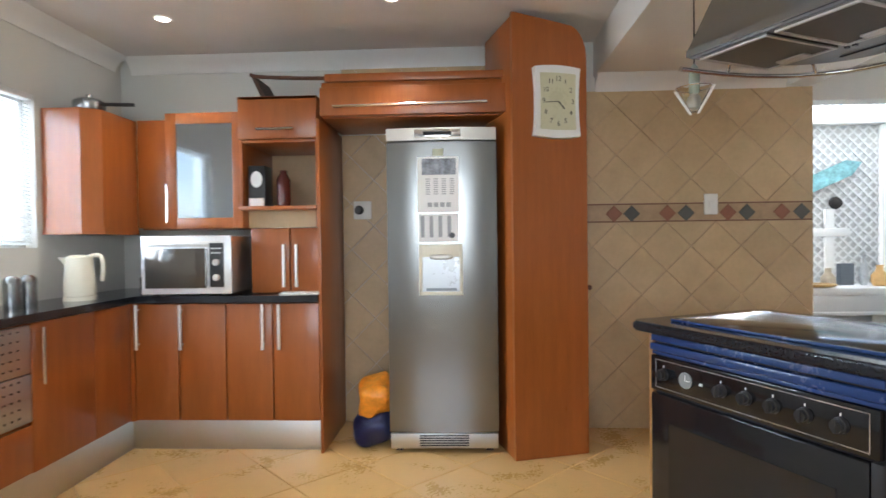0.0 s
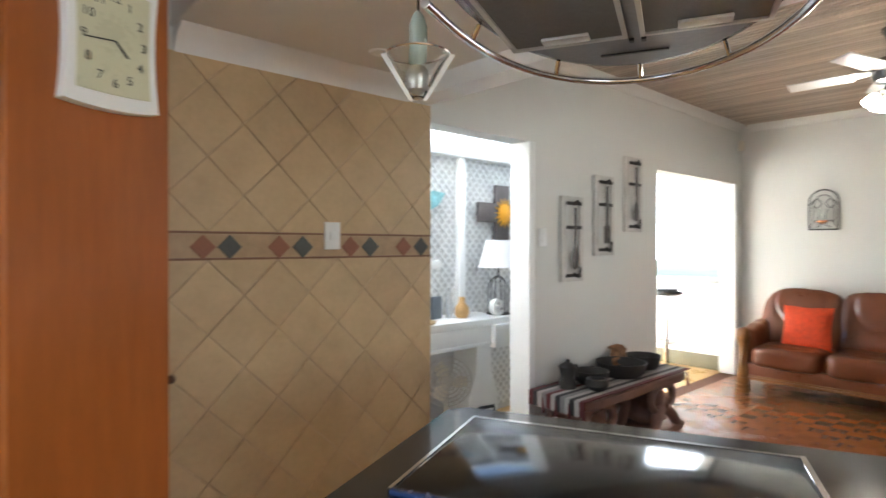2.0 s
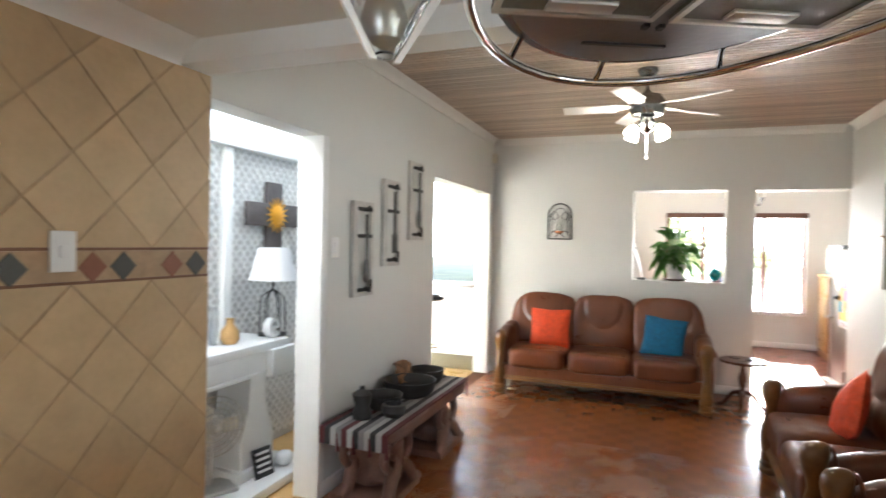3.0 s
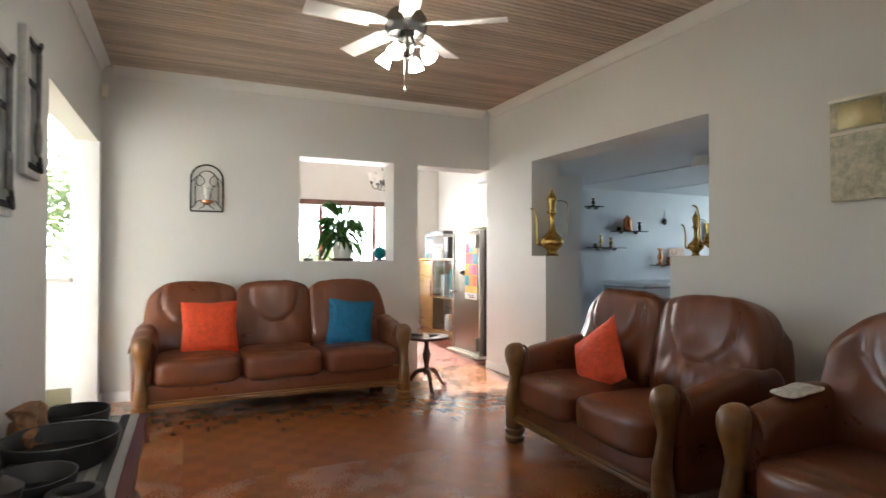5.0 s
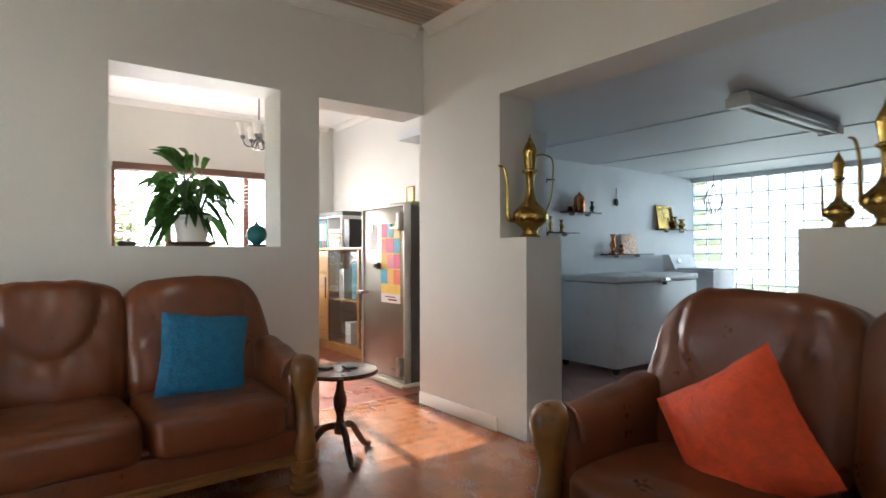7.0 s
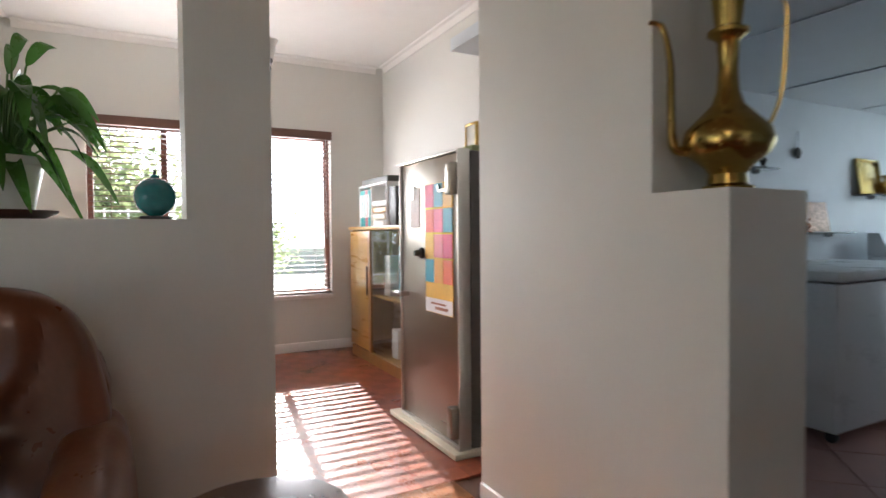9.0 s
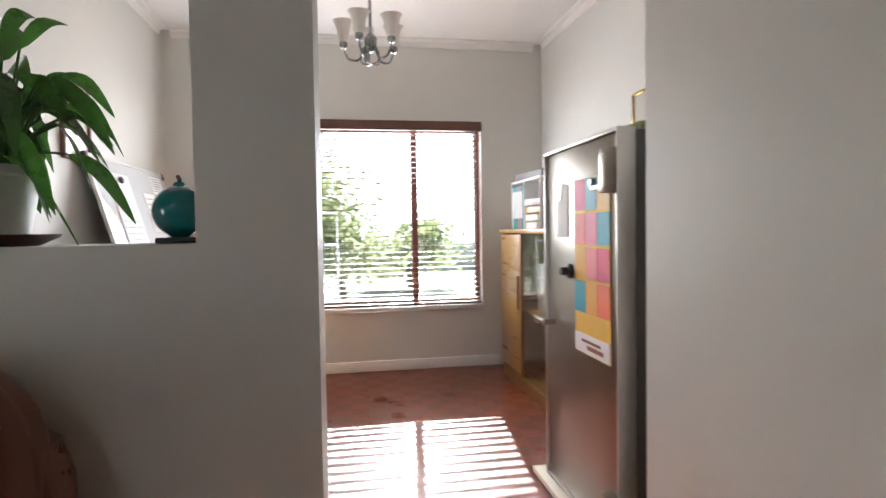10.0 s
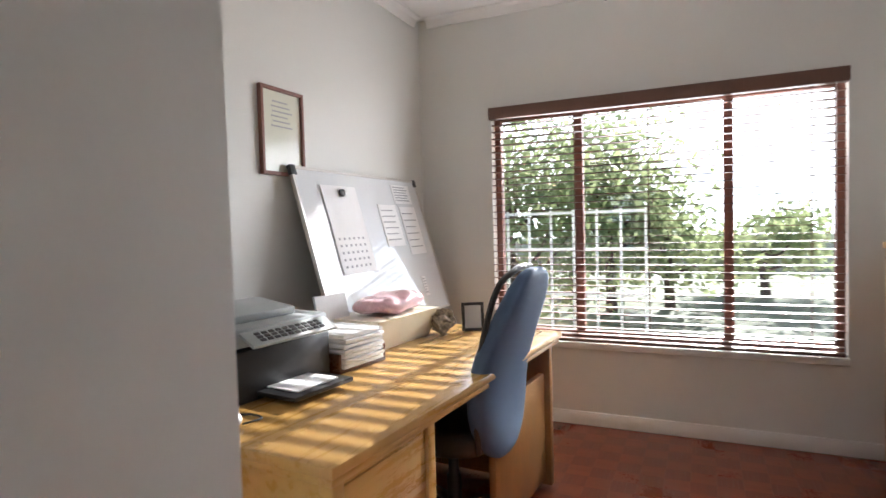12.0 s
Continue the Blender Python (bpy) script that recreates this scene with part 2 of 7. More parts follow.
def pillow(w, h, d, n=14, wob=0.004):
    """A scatter cushion, flat in x and z, with thin corners."""
    bm = bmesh.new()
    grid = {}
    for s in (1, -1):
        for i in range(n + 1):
            for j in range(n + 1):
                a, b = i / n * 2 - 1, j / n * 2 - 1
                edge = i in (0, n) or j in (0, n)
                if edge and s < 0:
                    grid[s, i, j] = grid[1, i, j]
                    continue
                t = ((1 - a * a) * (1 - b * b)) ** 0.45
                pin = 1 - 0.07 * (1 - abs(b)) * abs(a) - 0.07 * (1 - abs(a)) * abs(b)
                co = Vector((a * w / 2 * pin, s * d / 2 * t, b * h / 2 * pin))
                grid[s, i, j] = bm.verts.new(co + wob * noise.noise_vector(co * 30))
        for i in range(n):
            for j in range(n):
                f = [grid[s, i, j], grid[s, i + 1, j], grid[s, i + 1, j + 1], grid[s, i, j + 1]]
                bm.faces.new(f if s < 0 else f[::-1])
    bmesh.ops.recalc_face_normals(bm, faces=bm.faces[:])
    return bm


def prism(pts, a0, a1, axis="y"):
    """A flat outline given thickness along an axis; pts are the other two coordinates in order."""
    bm = bmesh.new()
    def put(p, a):
        return {"x": (a, p[0], p[1]), "y": (p[0], a, p[1]), "z": (p[0], p[1], a)}[axis]
    lo, hi = [bm.verts.new(put(p, a0)) for p in pts], [bm.verts.new(put(p, a1)) for p in pts]
    bm.faces.new(lo), bm.faces.new(hi[::-1])
    for i in range(len(pts)):
        j = (i + 1) % len(pts)
        bm.faces.new((lo[i], hi[i], hi[j], lo[j]))
    bmesh.ops.recalc_face_normals(bm, faces=bm.faces[:])
    return bm


def mesh_of(bm, material, smooth=True):
    me = bpy.data.meshes.new("mesh")
    bm.to_mesh(me)
    bm.free()
    me.materials.append(material)
    if smooth:
        me.shade_smooth()
        me.set_sharp_from_angle(angle=radians(38))
    return me


def part(name, bm, material, parent, label=""):
    ob = new(name, mesh_of(bm, material))
    ob.parent = parent
    return tagged(ob, label)


def thing(name, label, category, at=(0, 0, 0), rz=0.0, group=""):
    ob = new(name)
    ob.empty_display_size = 0.1
    ob.matrix_world = pose(*at, 0, 0, rz)
    return tagged(ob, label, category, group)


def solid(name, bm, material, label, category, group="", at=None, rz=0.0):
    ob = new(name, mesh_of(bm, material))
    if at:
        ob.matrix_world = pose(*at, 0, 0, rz)
    return tagged(ob, label, category, group)


def structure(name, bm, material, label="", category="", parent=None):
    ob = new(name, mesh_of(bm, material))
    if parent:
        ob.parent = parent
        return tagged(ob, label)
    return tagged(ob, label, category or name.split("_")[0], "", "structure")


def wall(name, axis, a, b, lo, hi, top, holes, material, label):
    """A wall between two faces a and b along an axis, from lo to hi, with holes (from, to, bottom, top)."""
    bs = []
    cuts = sorted(holes)
    pos = lo
    for h0, h1, z0, z1 in cuts:
        bs.append((pos, h0, 0, top))
        if z0 > 0:
            bs.append((h0, h1, 0, z0))
        if z1 < top:
            bs.append((h0, h1, z1, top))
        pos = h1
    bs.append((pos, hi, 0, top))
    bs = [q for q in bs if q[1] - q[0] > 1e-4]
    if axis == "y":
        return structure(name, boxes(*[(p, a, z0, q, b, z1) for p, q, z0, z1 in bs]), material, label, "wall")
    return structure(name, boxes(*[(a, p, z0, b, q, z1) for p, q, z0, z1 in bs]), material, label, "wall")


# ---- the structure ----
KC, LC, OC, DC = 2.46, 2.66, 2.66, 2.24   # ceilings: kitchen, living room, office, dropped part
WN = 3.83                                  # north wall's face
# emissive panel added in place of bright sky; it also lights the office
structure("backdrop", boxes((64, -70, -0.4, 64.5, 70, 17.5)), mat("glowing_backdrop", (0.9, 0.9, 0.9), 1.0, vary=0.02, bump=0, emit=((0.95, 0.98, 1.0), 1.5)), "glowing backdrop standing in for bright sky beyond the garden", "backdrop")
structure("ground", boxes((-120, -120, -0.6, 160, 120, -0.32)), mat("garden_ground", (0.10, 0.12, 0.05), 0.9, vary=0.4, scale=0.6), "grass and soil around the house", "ground")

wall("wall_north", "y", WN, 3.98, 0.66, 6.58, 2.80, [(2.13, 3.0, 0, 2.06), (4.72, 6.42, 0, 2.03)], M_wall, "off-white painted wall with two openings")
wall("wall_kitchen_north", "y", 3.94, 4.1, -2.5, 0.66, 2.80, [], M_wall, "painted kitchen wall behind the cupboards")
wall("wall_west", "x", -2.55, -2.38, -2.3, 3.94, 2.80, [(1.75, 3.16, 1.2, 2.03)], M_wall, "painted kitchen wall with a window")
# the south window is unseen, added as an opening for the fill lamp
wall("wall_kitchen_south", "y", -2.45, -2.3, -2.55, 2.35, 2.80, [(-1.5, 0.9, 1.0, 2.1)], M_wall, "painted kitchen wall with a window")
wall("wall_kitchen_east", "x", 2.2, 2.35, -2.3, 0.05, 2.80, [], M_wall, "painted kitchen wall")
structure("wall_south", boxes((2.2, 0.05, 0, 3.86, 0.345, 2.80), (3.86, 0.05, 2.03, 5.78, 0.345, 2.80), (5.78, 0.05, 0, 6.63, 0.345, 2.80),
                              (3.86, 0.05, 0, 4.16, 0.345, 1.165), (5.56, 0.05, 0, 5.78, 0.345, 1.165)), M_wall, "off-white wall with a wide opening and two ledges", "wall")
wall("wall_east", "x", 6.58, 6.85, 0.345, WN, 2.80, [(0.345, 1.145, 0, 2.055), (1.395, 2.29, 1.115, 2.06)], M_wall, "off-white wall with a doorway and a serving hatch")
wall("wall_office_north", "y", 2.42, 2.57, 6.85, 9.88, 2.80, [], M_wall, "off-white office wall")
wall("wall_office_south", "y", -0.72, -0.545, 6.43, 9.88, 2.80, [], M_wall, "off-white office wall")
structure("wall_office_stub", boxes((6.43, -0.545, 0, 6.63, 0.05, 2.80)), M_wall, "off-white short wall beside the doorway", "wall")
wall("wall_office_east", "x", 9.88, 10.06, -0.72, 2.57, 2.80, [(-0.02, 1.91, 0.53, 1.98)], M_wall, "off-white office wall with a wide window")
wall("wall_laundry_east", "x", 7.25, 7.4, -4.39, -0.72, 2.60, [], M_lau, "pale blue-grey painted laundry wall")
wall("wall_laundry_south", "y", -4.55, -4.39, 2.2, 7.4, 2.60, [(5.0, 7.25, 0.3, 1.98)], M_lau, "pale laundry wall with an opening of glass blocks")
wall("wall_laundry_west", "x", 2.2, 2.35, -4.39, -2.45, 2.60, [], M_lau, "pale laundry wall")
structure("wall_laundry_inner", boxes((2.35, -2.45, 0, 2.4, 0.05, 2.6), (6.43, -0.76, 0, 7.25, -0.72, 2.6)), M_lau, "pale laundry wall", "wall")
structure("ceiling_kitchen", boxes((-2.55, -2.45, KC, 0.78, 4.1, KC + 0.1)), M_ceil, "white painted ceiling", "ceiling")
structure("ceiling_dropped", boxes((0.78, -2.45, DC, 1.97, WN, DC + 0.3)), M_ceil, "lower white painted ceiling", "ceiling")
structure("ceiling_beam", boxes((1.97, 0.345, 2.15, 2.125, WN, 2.8), (1.97, -2.3, 2.15, 2.2, 0.345, 2.8)), M_white, "white painted ceiling beam", "beam")
structure("ceiling_office", boxes((6.85, -0.72, OC, 10.06, 2.57, OC + 0.1)), M_ceil, "white painted office ceiling", "ceiling")
structure("ceiling_laundry", boxes((2.2, -4.55, 2.035, 7.4, 0.05, 2.1)), M_lau, "pale ceiling boards with joint strips", "ceiling")
structure("roof", boxes((-2.6, -4.6, 2.82, 10.1, 4.0, 2.9), (4.5, 4.0, 2.82, 7.7, 6.6, 2.9)), M_ceil, "flat roof above the rooms", "roof")
bs = []
x, k = 2.13, 0
while x < 6.57:
    bs.append((x, 0.35, LC, min(x + 0.037, 6.578), WN - 0.001, LC + 0.015))
    x += 0.046
structure("ceiling_living", join(boxes(*bs), boxes((2.125, 0.346, LC + 0.0145, 6.579, WN - 0.002, LC + 0.06))), M_board, "whitewashed tongue-and-groove timber ceiling", "ceiling")


def cornice(name, runs, z, material, depth=0.07):
    """Coved moulding under a ceiling; runs: (axis, at, from, to, sign into the room)."""
    out = []
    for axis, at, lo, hi, s in runs:
        prof = [(0, z - depth), (s * 0.012, z - depth), (s * 0.018, z - depth * 0.75), (s * depth * 0.5, z - depth * 0.35), (s * depth * 0.9, z - 0.012), (s * depth, z - 0.002), (0, z - 0.002)]
        if axis == "y":
            out.append(prism([(at + p, q) for p, q in prof], lo, hi, "x"))
        else:
            out.append(prism([(at + p, q) for p, q in prof], lo, hi, "y"))
    structure(name, join(*out), material, "painted coved cornice", "cornice")


cornice("cornice_living", [("y", WN, 2.14, 6.5, -1), ("x", 6.58, 0.42, 3.75, -1), ("y", 0.345, 2.2, 6.5, 1)], LC, M_wall)
cornice("cornice_kitchen", [("y", 3.94, -2.3, 0.6, -1), ("x", -2.38, -2.2, 3.86, 1)], KC, M_white, 0.1)
cornice("cornice_dropped", [("y", WN, 0.79, 1.965, -1)], DC, M_ceil, 0.1)
cornice("cornice_office", [("x", 9.88, -0.47, 2.35, -1), ("y", -0.545, 6.9, 9.8, 1), ("y", 2.42, 6.9, 9.8, -1)], OC, M_ceil, 0.06)


def skirting(name, runs, h=0.085, d=0.016):
    out = []
    for x0, y0, x1, y1 in runs:
        out.append(boxes((x0, y0, 0, x1, y1, h), bev=0.004))
    structure(name, join(*out), M_white, "white painted skirting board", "baseboard")


skirting("baseboard_living", [(3.02, WN - 0.016, 4.70, WN, ), (6.564, 1.16, 6.58, 3.815), (5.8, 0.345, 6.62, 0.361), (2.3, 0.345, 3.85, 0.361), (6.44, WN - 0.016, 6.564, WN)])
skirting("baseboard_office", [(9.864, -0.5, 9.88, 2.4), (6.9, 2.404, 9.86, 2.42), (6.7, -0.545, 9.86, -0.529)])
structure("trim_doorway", join(boxes((2.985, WN - 0.012, 0, 3.045, 3.985, 2.06), bev=0.004), boxes((6.40, WN - 0.012, 0, 6.47, 3.985, 2.03), bev=0.004)), M_white, "white painted door lining", "trim")

# floors: bedding sheets, with the pieces laid on them at the end of the file
structure("floor_kitchen", boxes((-2.55, -2.45, -0.3, 2.13, 3.98, -0.008), (-2.55, 3.98, -0.3, 0.66, 4.1, -0.008)), M_fgrout, "orange ceramic floor tiles laid diagonally", "floor")
structure("floor_living", boxes((2.13, 0.345, -0.3, 6.85, 3.98, -0.008), (2.13, 0.05, -0.3, 3.86, 0.345, -0.008), (5.78, 0.05, -0.3, 6.63, 0.345, -0.008)), M_gap, "polished mosaic parquet floor", "floor")
structure("floor_office", boxes((6.85, -0.72, -0.3, 10.06, 2.57, -0.008), (6.43, -0.72, -0.3, 6.85, 0.05, -0.008), (6.63, 0.05, -0.3, 6.85, 0.345, -0.008)), M_gap, "polished mosaic parquet floor", "floor")
structure("floor_laundry", boxes((2.2, -4.55, -0.3, 7.4, -0.72, -0.008), (2.2, -0.72, -0.3, 6.43, 0.05, -0.008), (3.86, 0.05, -0.3, 5.78, 0.345, -0.008)), M_fgrout, "red-brown ceramic floor tiles", "floor")

# ---- rooms beyond the north wall ----
structure("floor_sunroom", boxes((0.6, 3.98, -0.3, 4.55, 6.6, -0.004)), M_ftile, "orange tiled sunroom floor", "floor")
structure("floor_bar", boxes((4.55, 3.98, -0.3, 7.6, 6.6, -0.004)), M_ftile, "tiled floor of the bar room", "floor")
structure("wall_sunroom_west", boxes((0.5, 3.98, 0, 0.66, 6.6, 3.0)), M_white, "white painted wall", "wall")
structure("wall_sunroom_divide", boxes((4.5, 3.98, 0, 4.62, 6.6, 2.8)), M_white, "white painted wall", "wall")
structure("wall_sunroom_back", boxes((0.66, 4.66, 0, 4.5, 4.78, 2.12)), M_white, "white wall behind the lattice", "wall")
structure("trim_sunroom", join(boxes((0.66, 4.56, 2.05, 4.5, 4.66, 2.15), bev=0.01), boxes((3.1, 4.60, 0.0, 3.17, 4.66, 2.05), bev=0.005), boxes((1.7, 4.60, 0.0, 1.77, 4.66, 2.05), bev=0.005)), M_white, "white painted batten and rail", "trim")
structure("wall_bar_east", boxes((6.5, 3.98, 0, 6.62, 6.6, 1.0), (6.5, 3.98, 2.25, 6.62, 6.6, 2.8), (6.5, 3.98, 1.0, 6.62, 4.02, 2.25)), M_white, "white panelled wall under a wide opening", "wall")
structure("wall_bar_north", boxes((4.62, 6.4, 0, 7.6, 6.52, 0.9), (4.62, 6.4, 2.4, 7.6, 6.52, 2.8)), M_white, "white wall", "wall")
structure("baseboard_bar", boxes((6.47, 4.0, 0, 6.5, 6.4, 0.16), bev=0.004), mat("olive_skirting", (0.22, 0.20, 0.13), 0.5), "olive skirting board", "baseboard")
structure("trim_bar_counter", boxes((6.33, 3.99, 0.965, 6.72, 6.3, 1.0), bev=0.008), M_white, "white counter ledge on the low wall", "counter")


# ---- living room furniture ----
def loft(rings, x, seg=18):
    """A carved upright: rings of (height, half width, half depth, centre y)."""
    bm = bmesh.new()
    rows = [[bm.verts.new((x + rx * math.cos(2 * math.pi * k / seg), yc + ry * math.sin(2 * math.pi * k / seg), z)) for k in range(seg)] for z, rx, ry, yc in rings]
    for p, q in zip(rows, rows[1:]):
        for k in range(seg):
            bm.faces.new((p[k], p[(k + 1) % seg], q[(k + 1) % seg], q[k]))
    bm.faces.new(rows[0][::-1]), bm.faces.new(rows[-1])
    return bm


def back_cushion(x0, x1, h, left, right, seed):
    """A stuffed back: crowned top, horseshoe head pad with a crease, pleats that fan out under it."""
    bm = soft(x0, 0, 0, x1, 0.24, h, p=6, n=30, wob=0.006, freq=5)
    cx, hw = (x0 + x1) / 2, (x1 - x0) / 2
    for v in bm.verts:
        u, t = (v.co.x - cx) / hw, v.co.z / h
        v.co.z += 0.035 * (1 - u * u) * max(0, t - 0.4)
        for s, on in ((-1, left), (1, right)):
            if on:
                e = max(0.0, (s * u - 0.35) / 0.65)
                v.co.z -= 0.085 * e * e * max(0, t - 0.3)
                v.co.x -= s * 0.05 * e * t * t
                v.co.y -= 0.05 * e * (1 - t)
        if v.co.y < 0.12:
            r = math.hypot(u / 0.60, (t - 0.80) / 0.36)
            pad = 0.5 - 0.5 * math.tanh((r - 1) * 9)
            crease = math.exp(-((r - 1.06) / 0.07) ** 2) * (1 if t < 0.86 else 0.25)
            a = math.atan2(u, 0.95 - t)
            fan = math.sin(a * 13 + seed) * math.exp(-((r - 1.45) / 0.38) ** 2) * max(0, 1 - abs(u)) ** 0.4
            side = math.sin(u * 22 + 2.2 * t + seed) * max(0, abs(u) - 0.55) * 1.2
            v.co.y += -0.020 * pad + 0.011 * crease - 0.005 * fan - 0.006 * side - 0.045 * (1 - u * u) * math.exp(-((t - 0.25) / 0.25) ** 2)
            v.co += 0.006 * noise.noise_vector(Vector((v.co.x * 14, seed, v.co.z * 7)))
    return bm


def sofa(label, category, seats, width, at, rz, group="leather lounge suite"):
    """Leather sofa on an oak frame; it stands with its front at y = 0, facing -y."""
    s = thing("sofa" if seats > 1 else "armchair", label, category, at, rz, group)
    w, d = width / 2, 0.86
    part("apron", boxes((-w + 0.08, 0.04, 0.165, w - 0.08, 0.10, 0.285), bev=0.012), M_leather, s)
    part("base_rail", join(boxes((-w + 0.06, 0.018, 0.135, w - 0.06, 0.10, 0.162), bev=0.008), boxes((-w + 0.06, 0.028, 0.162, w - 0.06, 0.10, 0.178), bev=0.005)), M_sofawood, s, "golden oak front rail")
    for x in (-w + 0.075, w - 0.075):
        for y in (0.05, d - 0.1):
            part("leg", lathe([(0.045, 0), (0.06, 0.012), (0.064, 0.035), (0.05, 0.048), (0.06, 0.06), (0.063, 0.08), (0.05, 0.09), (0.058, 0.10), (0.06, 0.15)], x, y, 20), M_sofawood, s)
        part("arm_post", loft([(0.14, 0.050, 0.048, 0.045), (0.20, 0.047, 0.048, 0.035), (0.27, 0.040, 0.044, 0.030), (0.34, 0.036, 0.040, 0.042), (0.40, 0.035, 0.037, 0.055), (0.45, 0.043, 0.042, 0.052), (0.495, 0.055, 0.051, 0.045), (0.54, 0.062, 0.058, 0.043), (0.575, 0.060, 0.058, 0.046), (0.60, 0.048, 0.049, 0.052), (0.613, 0.026, 0.030, 0.06), (0.616, 0.003, 0.005, 0.065)], x), M_sofawood, s, "scrolled golden oak arm front")
        arm = soft(x - 0.083, 0.07, 0.30, x + 0.083, d - 0.12, 0.585, p=3.2, n=14, wob=0.008)
        for v in arm.verts:
            t = max(0, (v.co.y - 0.07) / (d - 0.19))
            v.co.z += 0.11 * t ** 1.4 * max(0, (v.co.z - 0.35) / 0.235)
            v.co.z += 0.007 * math.sin(v.co.y * 40) * t * (1 if v.co.z > 0.5 else 0)
        part("arm", join(arm, boxes((x - 0.068, 0.09, 0.16, x + 0.068, d - 0.05, 0.44), bev=0.03)), M_leather, s)
        part("piping", tube([(x + 0.078 * math.cos(a), 0.112, 0.50 + 0.095 * math.sin(a)) for a in [math.pi * k / 14 for k in range(15)]], 0.008), M_leather, s)
    part("body", join(boxes((-w + 0.13, 0.09, 0.16, w - 0.13, d - 0.1, 0.30), bev=0.02), soft(-w + 0.05, d - 0.20, 0.18, w - 0.05, d, 0.84, p=7, wob=0.006)), M_leather, s)
    inner = 2 * w - 0.26
    cw = inner / seats
    for i in range(seats):
        x0 = -w + 0.13 + i * cw
        seat = soft(x0 + 0.003, -0.005, 0.25, x0 + cw - 0.003, d - 0.25, 0.45, p=5.5, n=18, wob=0.010, crown=0.09, freq=4)
        for v in seat.verts:
            if v.co.z > 0.35:
                u = (v.co.x - x0) / cw * 2 - 1
                v.co.z -= 0.012 * math.exp(-((v.co.y - 0.10) / 0.018) ** 2) * (1 - u * u)
                v.co.z += 0.004 * noise.noise(Vector((v.co.x * 16, v.co.y * 9, i)))
        part("seat_cushion", seat, M_leather, s)
        ends = (i == 0, i == seats - 1)
        b = back_cushion(x0 - (0.085 if ends[0] else 0) - 0.010, x0 + cw + (0.085 if ends[1] else 0) + 0.010, 0.575, ends[0], ends[1], i * 1.7 + seats)
        part("back_cushion", moved(b, Matrix.Rotation(radians(-12), 4, "X"), Matrix.Translation((0, d - 0.36, 0.385))), M_leather, s)
    return s


sofa("brown leather three-seat sofa with carved oak frame", "sofa", 3, 2.02, (5.66, 2.55, 0), -90)
sofa("brown leather two-seat sofa with carved oak frame", "sofa", 2, 1.42, (3.85, 1.40, 0), 178)
sofa("brown leather armchair with carved oak arm fronts", "armchair", 1, 0.98, (2.47, 1.42, 0), 180)


solid("newspaper", moved(soft(-0.06, -0.10, 0, 0.06, 0.10, 0.010, p=5, n=8, wob=0.006, freq=12), Matrix.Rotation(radians(-7), 4, "X")), mat("magazine_print", (0.62, 0.60, 0.55), 0.5, vary=0.5, scale=40, bump=0), "folded newspaper lying on the arm of the armchair", "newspaper", "", (2.88, 1.02, 0.628))


def cushion(label, material, at, size, turn):
    ob = solid("cushion", pillow(size, size, 0.14), material, label, "cushion", "scatter cushions")
    ob.matrix_world = pose(*at, *turn)


cushion("bright orange textured cushion on the long sofa", M_orange, (6.02, 3.05, 0.62), 0.40, (-14, 0, -88))
cushion("blue textured cushion on the long sofa", M_teal, (6.02, 1.97, 0.61), 0.38, (-16, 6, -96))
cushion("bright orange textured cushion on the small sofa", M_orange, (4.06, 1.02, 0.555), 0.40, (20, 34, 6))

# small tripod table
t = thing("side_table", "dark wooden tripod side table with round top", "table", (5.98, 1.30, 0))
part("tabletop", lathe([(0.17, 0.44), (0.195, 0.445), (0.20, 0.455), (0.195, 0.466), (0.17, 0.468)], seg=36), M_darkwood, t)
part("pedestal", lathe([(0.03, 0.13), (0.035, 0.16), (0.022, 0.19), (0.02, 0.22), (0.033, 0.27), (0.036, 0.31), (0.022, 0.36), (0.018, 0.40), (0.04, 0.44)], seg=16), M_darkwood, t)
for k in range(3):
    a = radians(-70 + 120 * k)
    c, sn = math.cos(a), math.sin(a)
    part("leg", tube(bow([(0.02 * c, 0.02 * sn, 0.17), (0.09 * c, 0.09 * sn, 0.15), (0.16 * c, 0.16 * sn, 0.06), (0.20 * c, 0.20 * sn, 0.02), (0.235 * c, 0.235 * sn, 0.016)]), 0.02, 8, 0.014), M_darkwood, t)
M_stonecoaster = mat("speckled_coaster", (0.12, 0.11, 0.10), 0.5, vary=0.9, scale=90)
for x, y, r in ((6.03, 1.37, 25), (5.97, 1.25, -10)):
    solid("coaster", boxes((-0.045, -0.03, 0, 0.045, 0.03, 0.012), bev=0.004), M_stonecoaster, "dark speckled stone coaster on the side table", "coaster", "coasters", (x, y, 0.468), r)

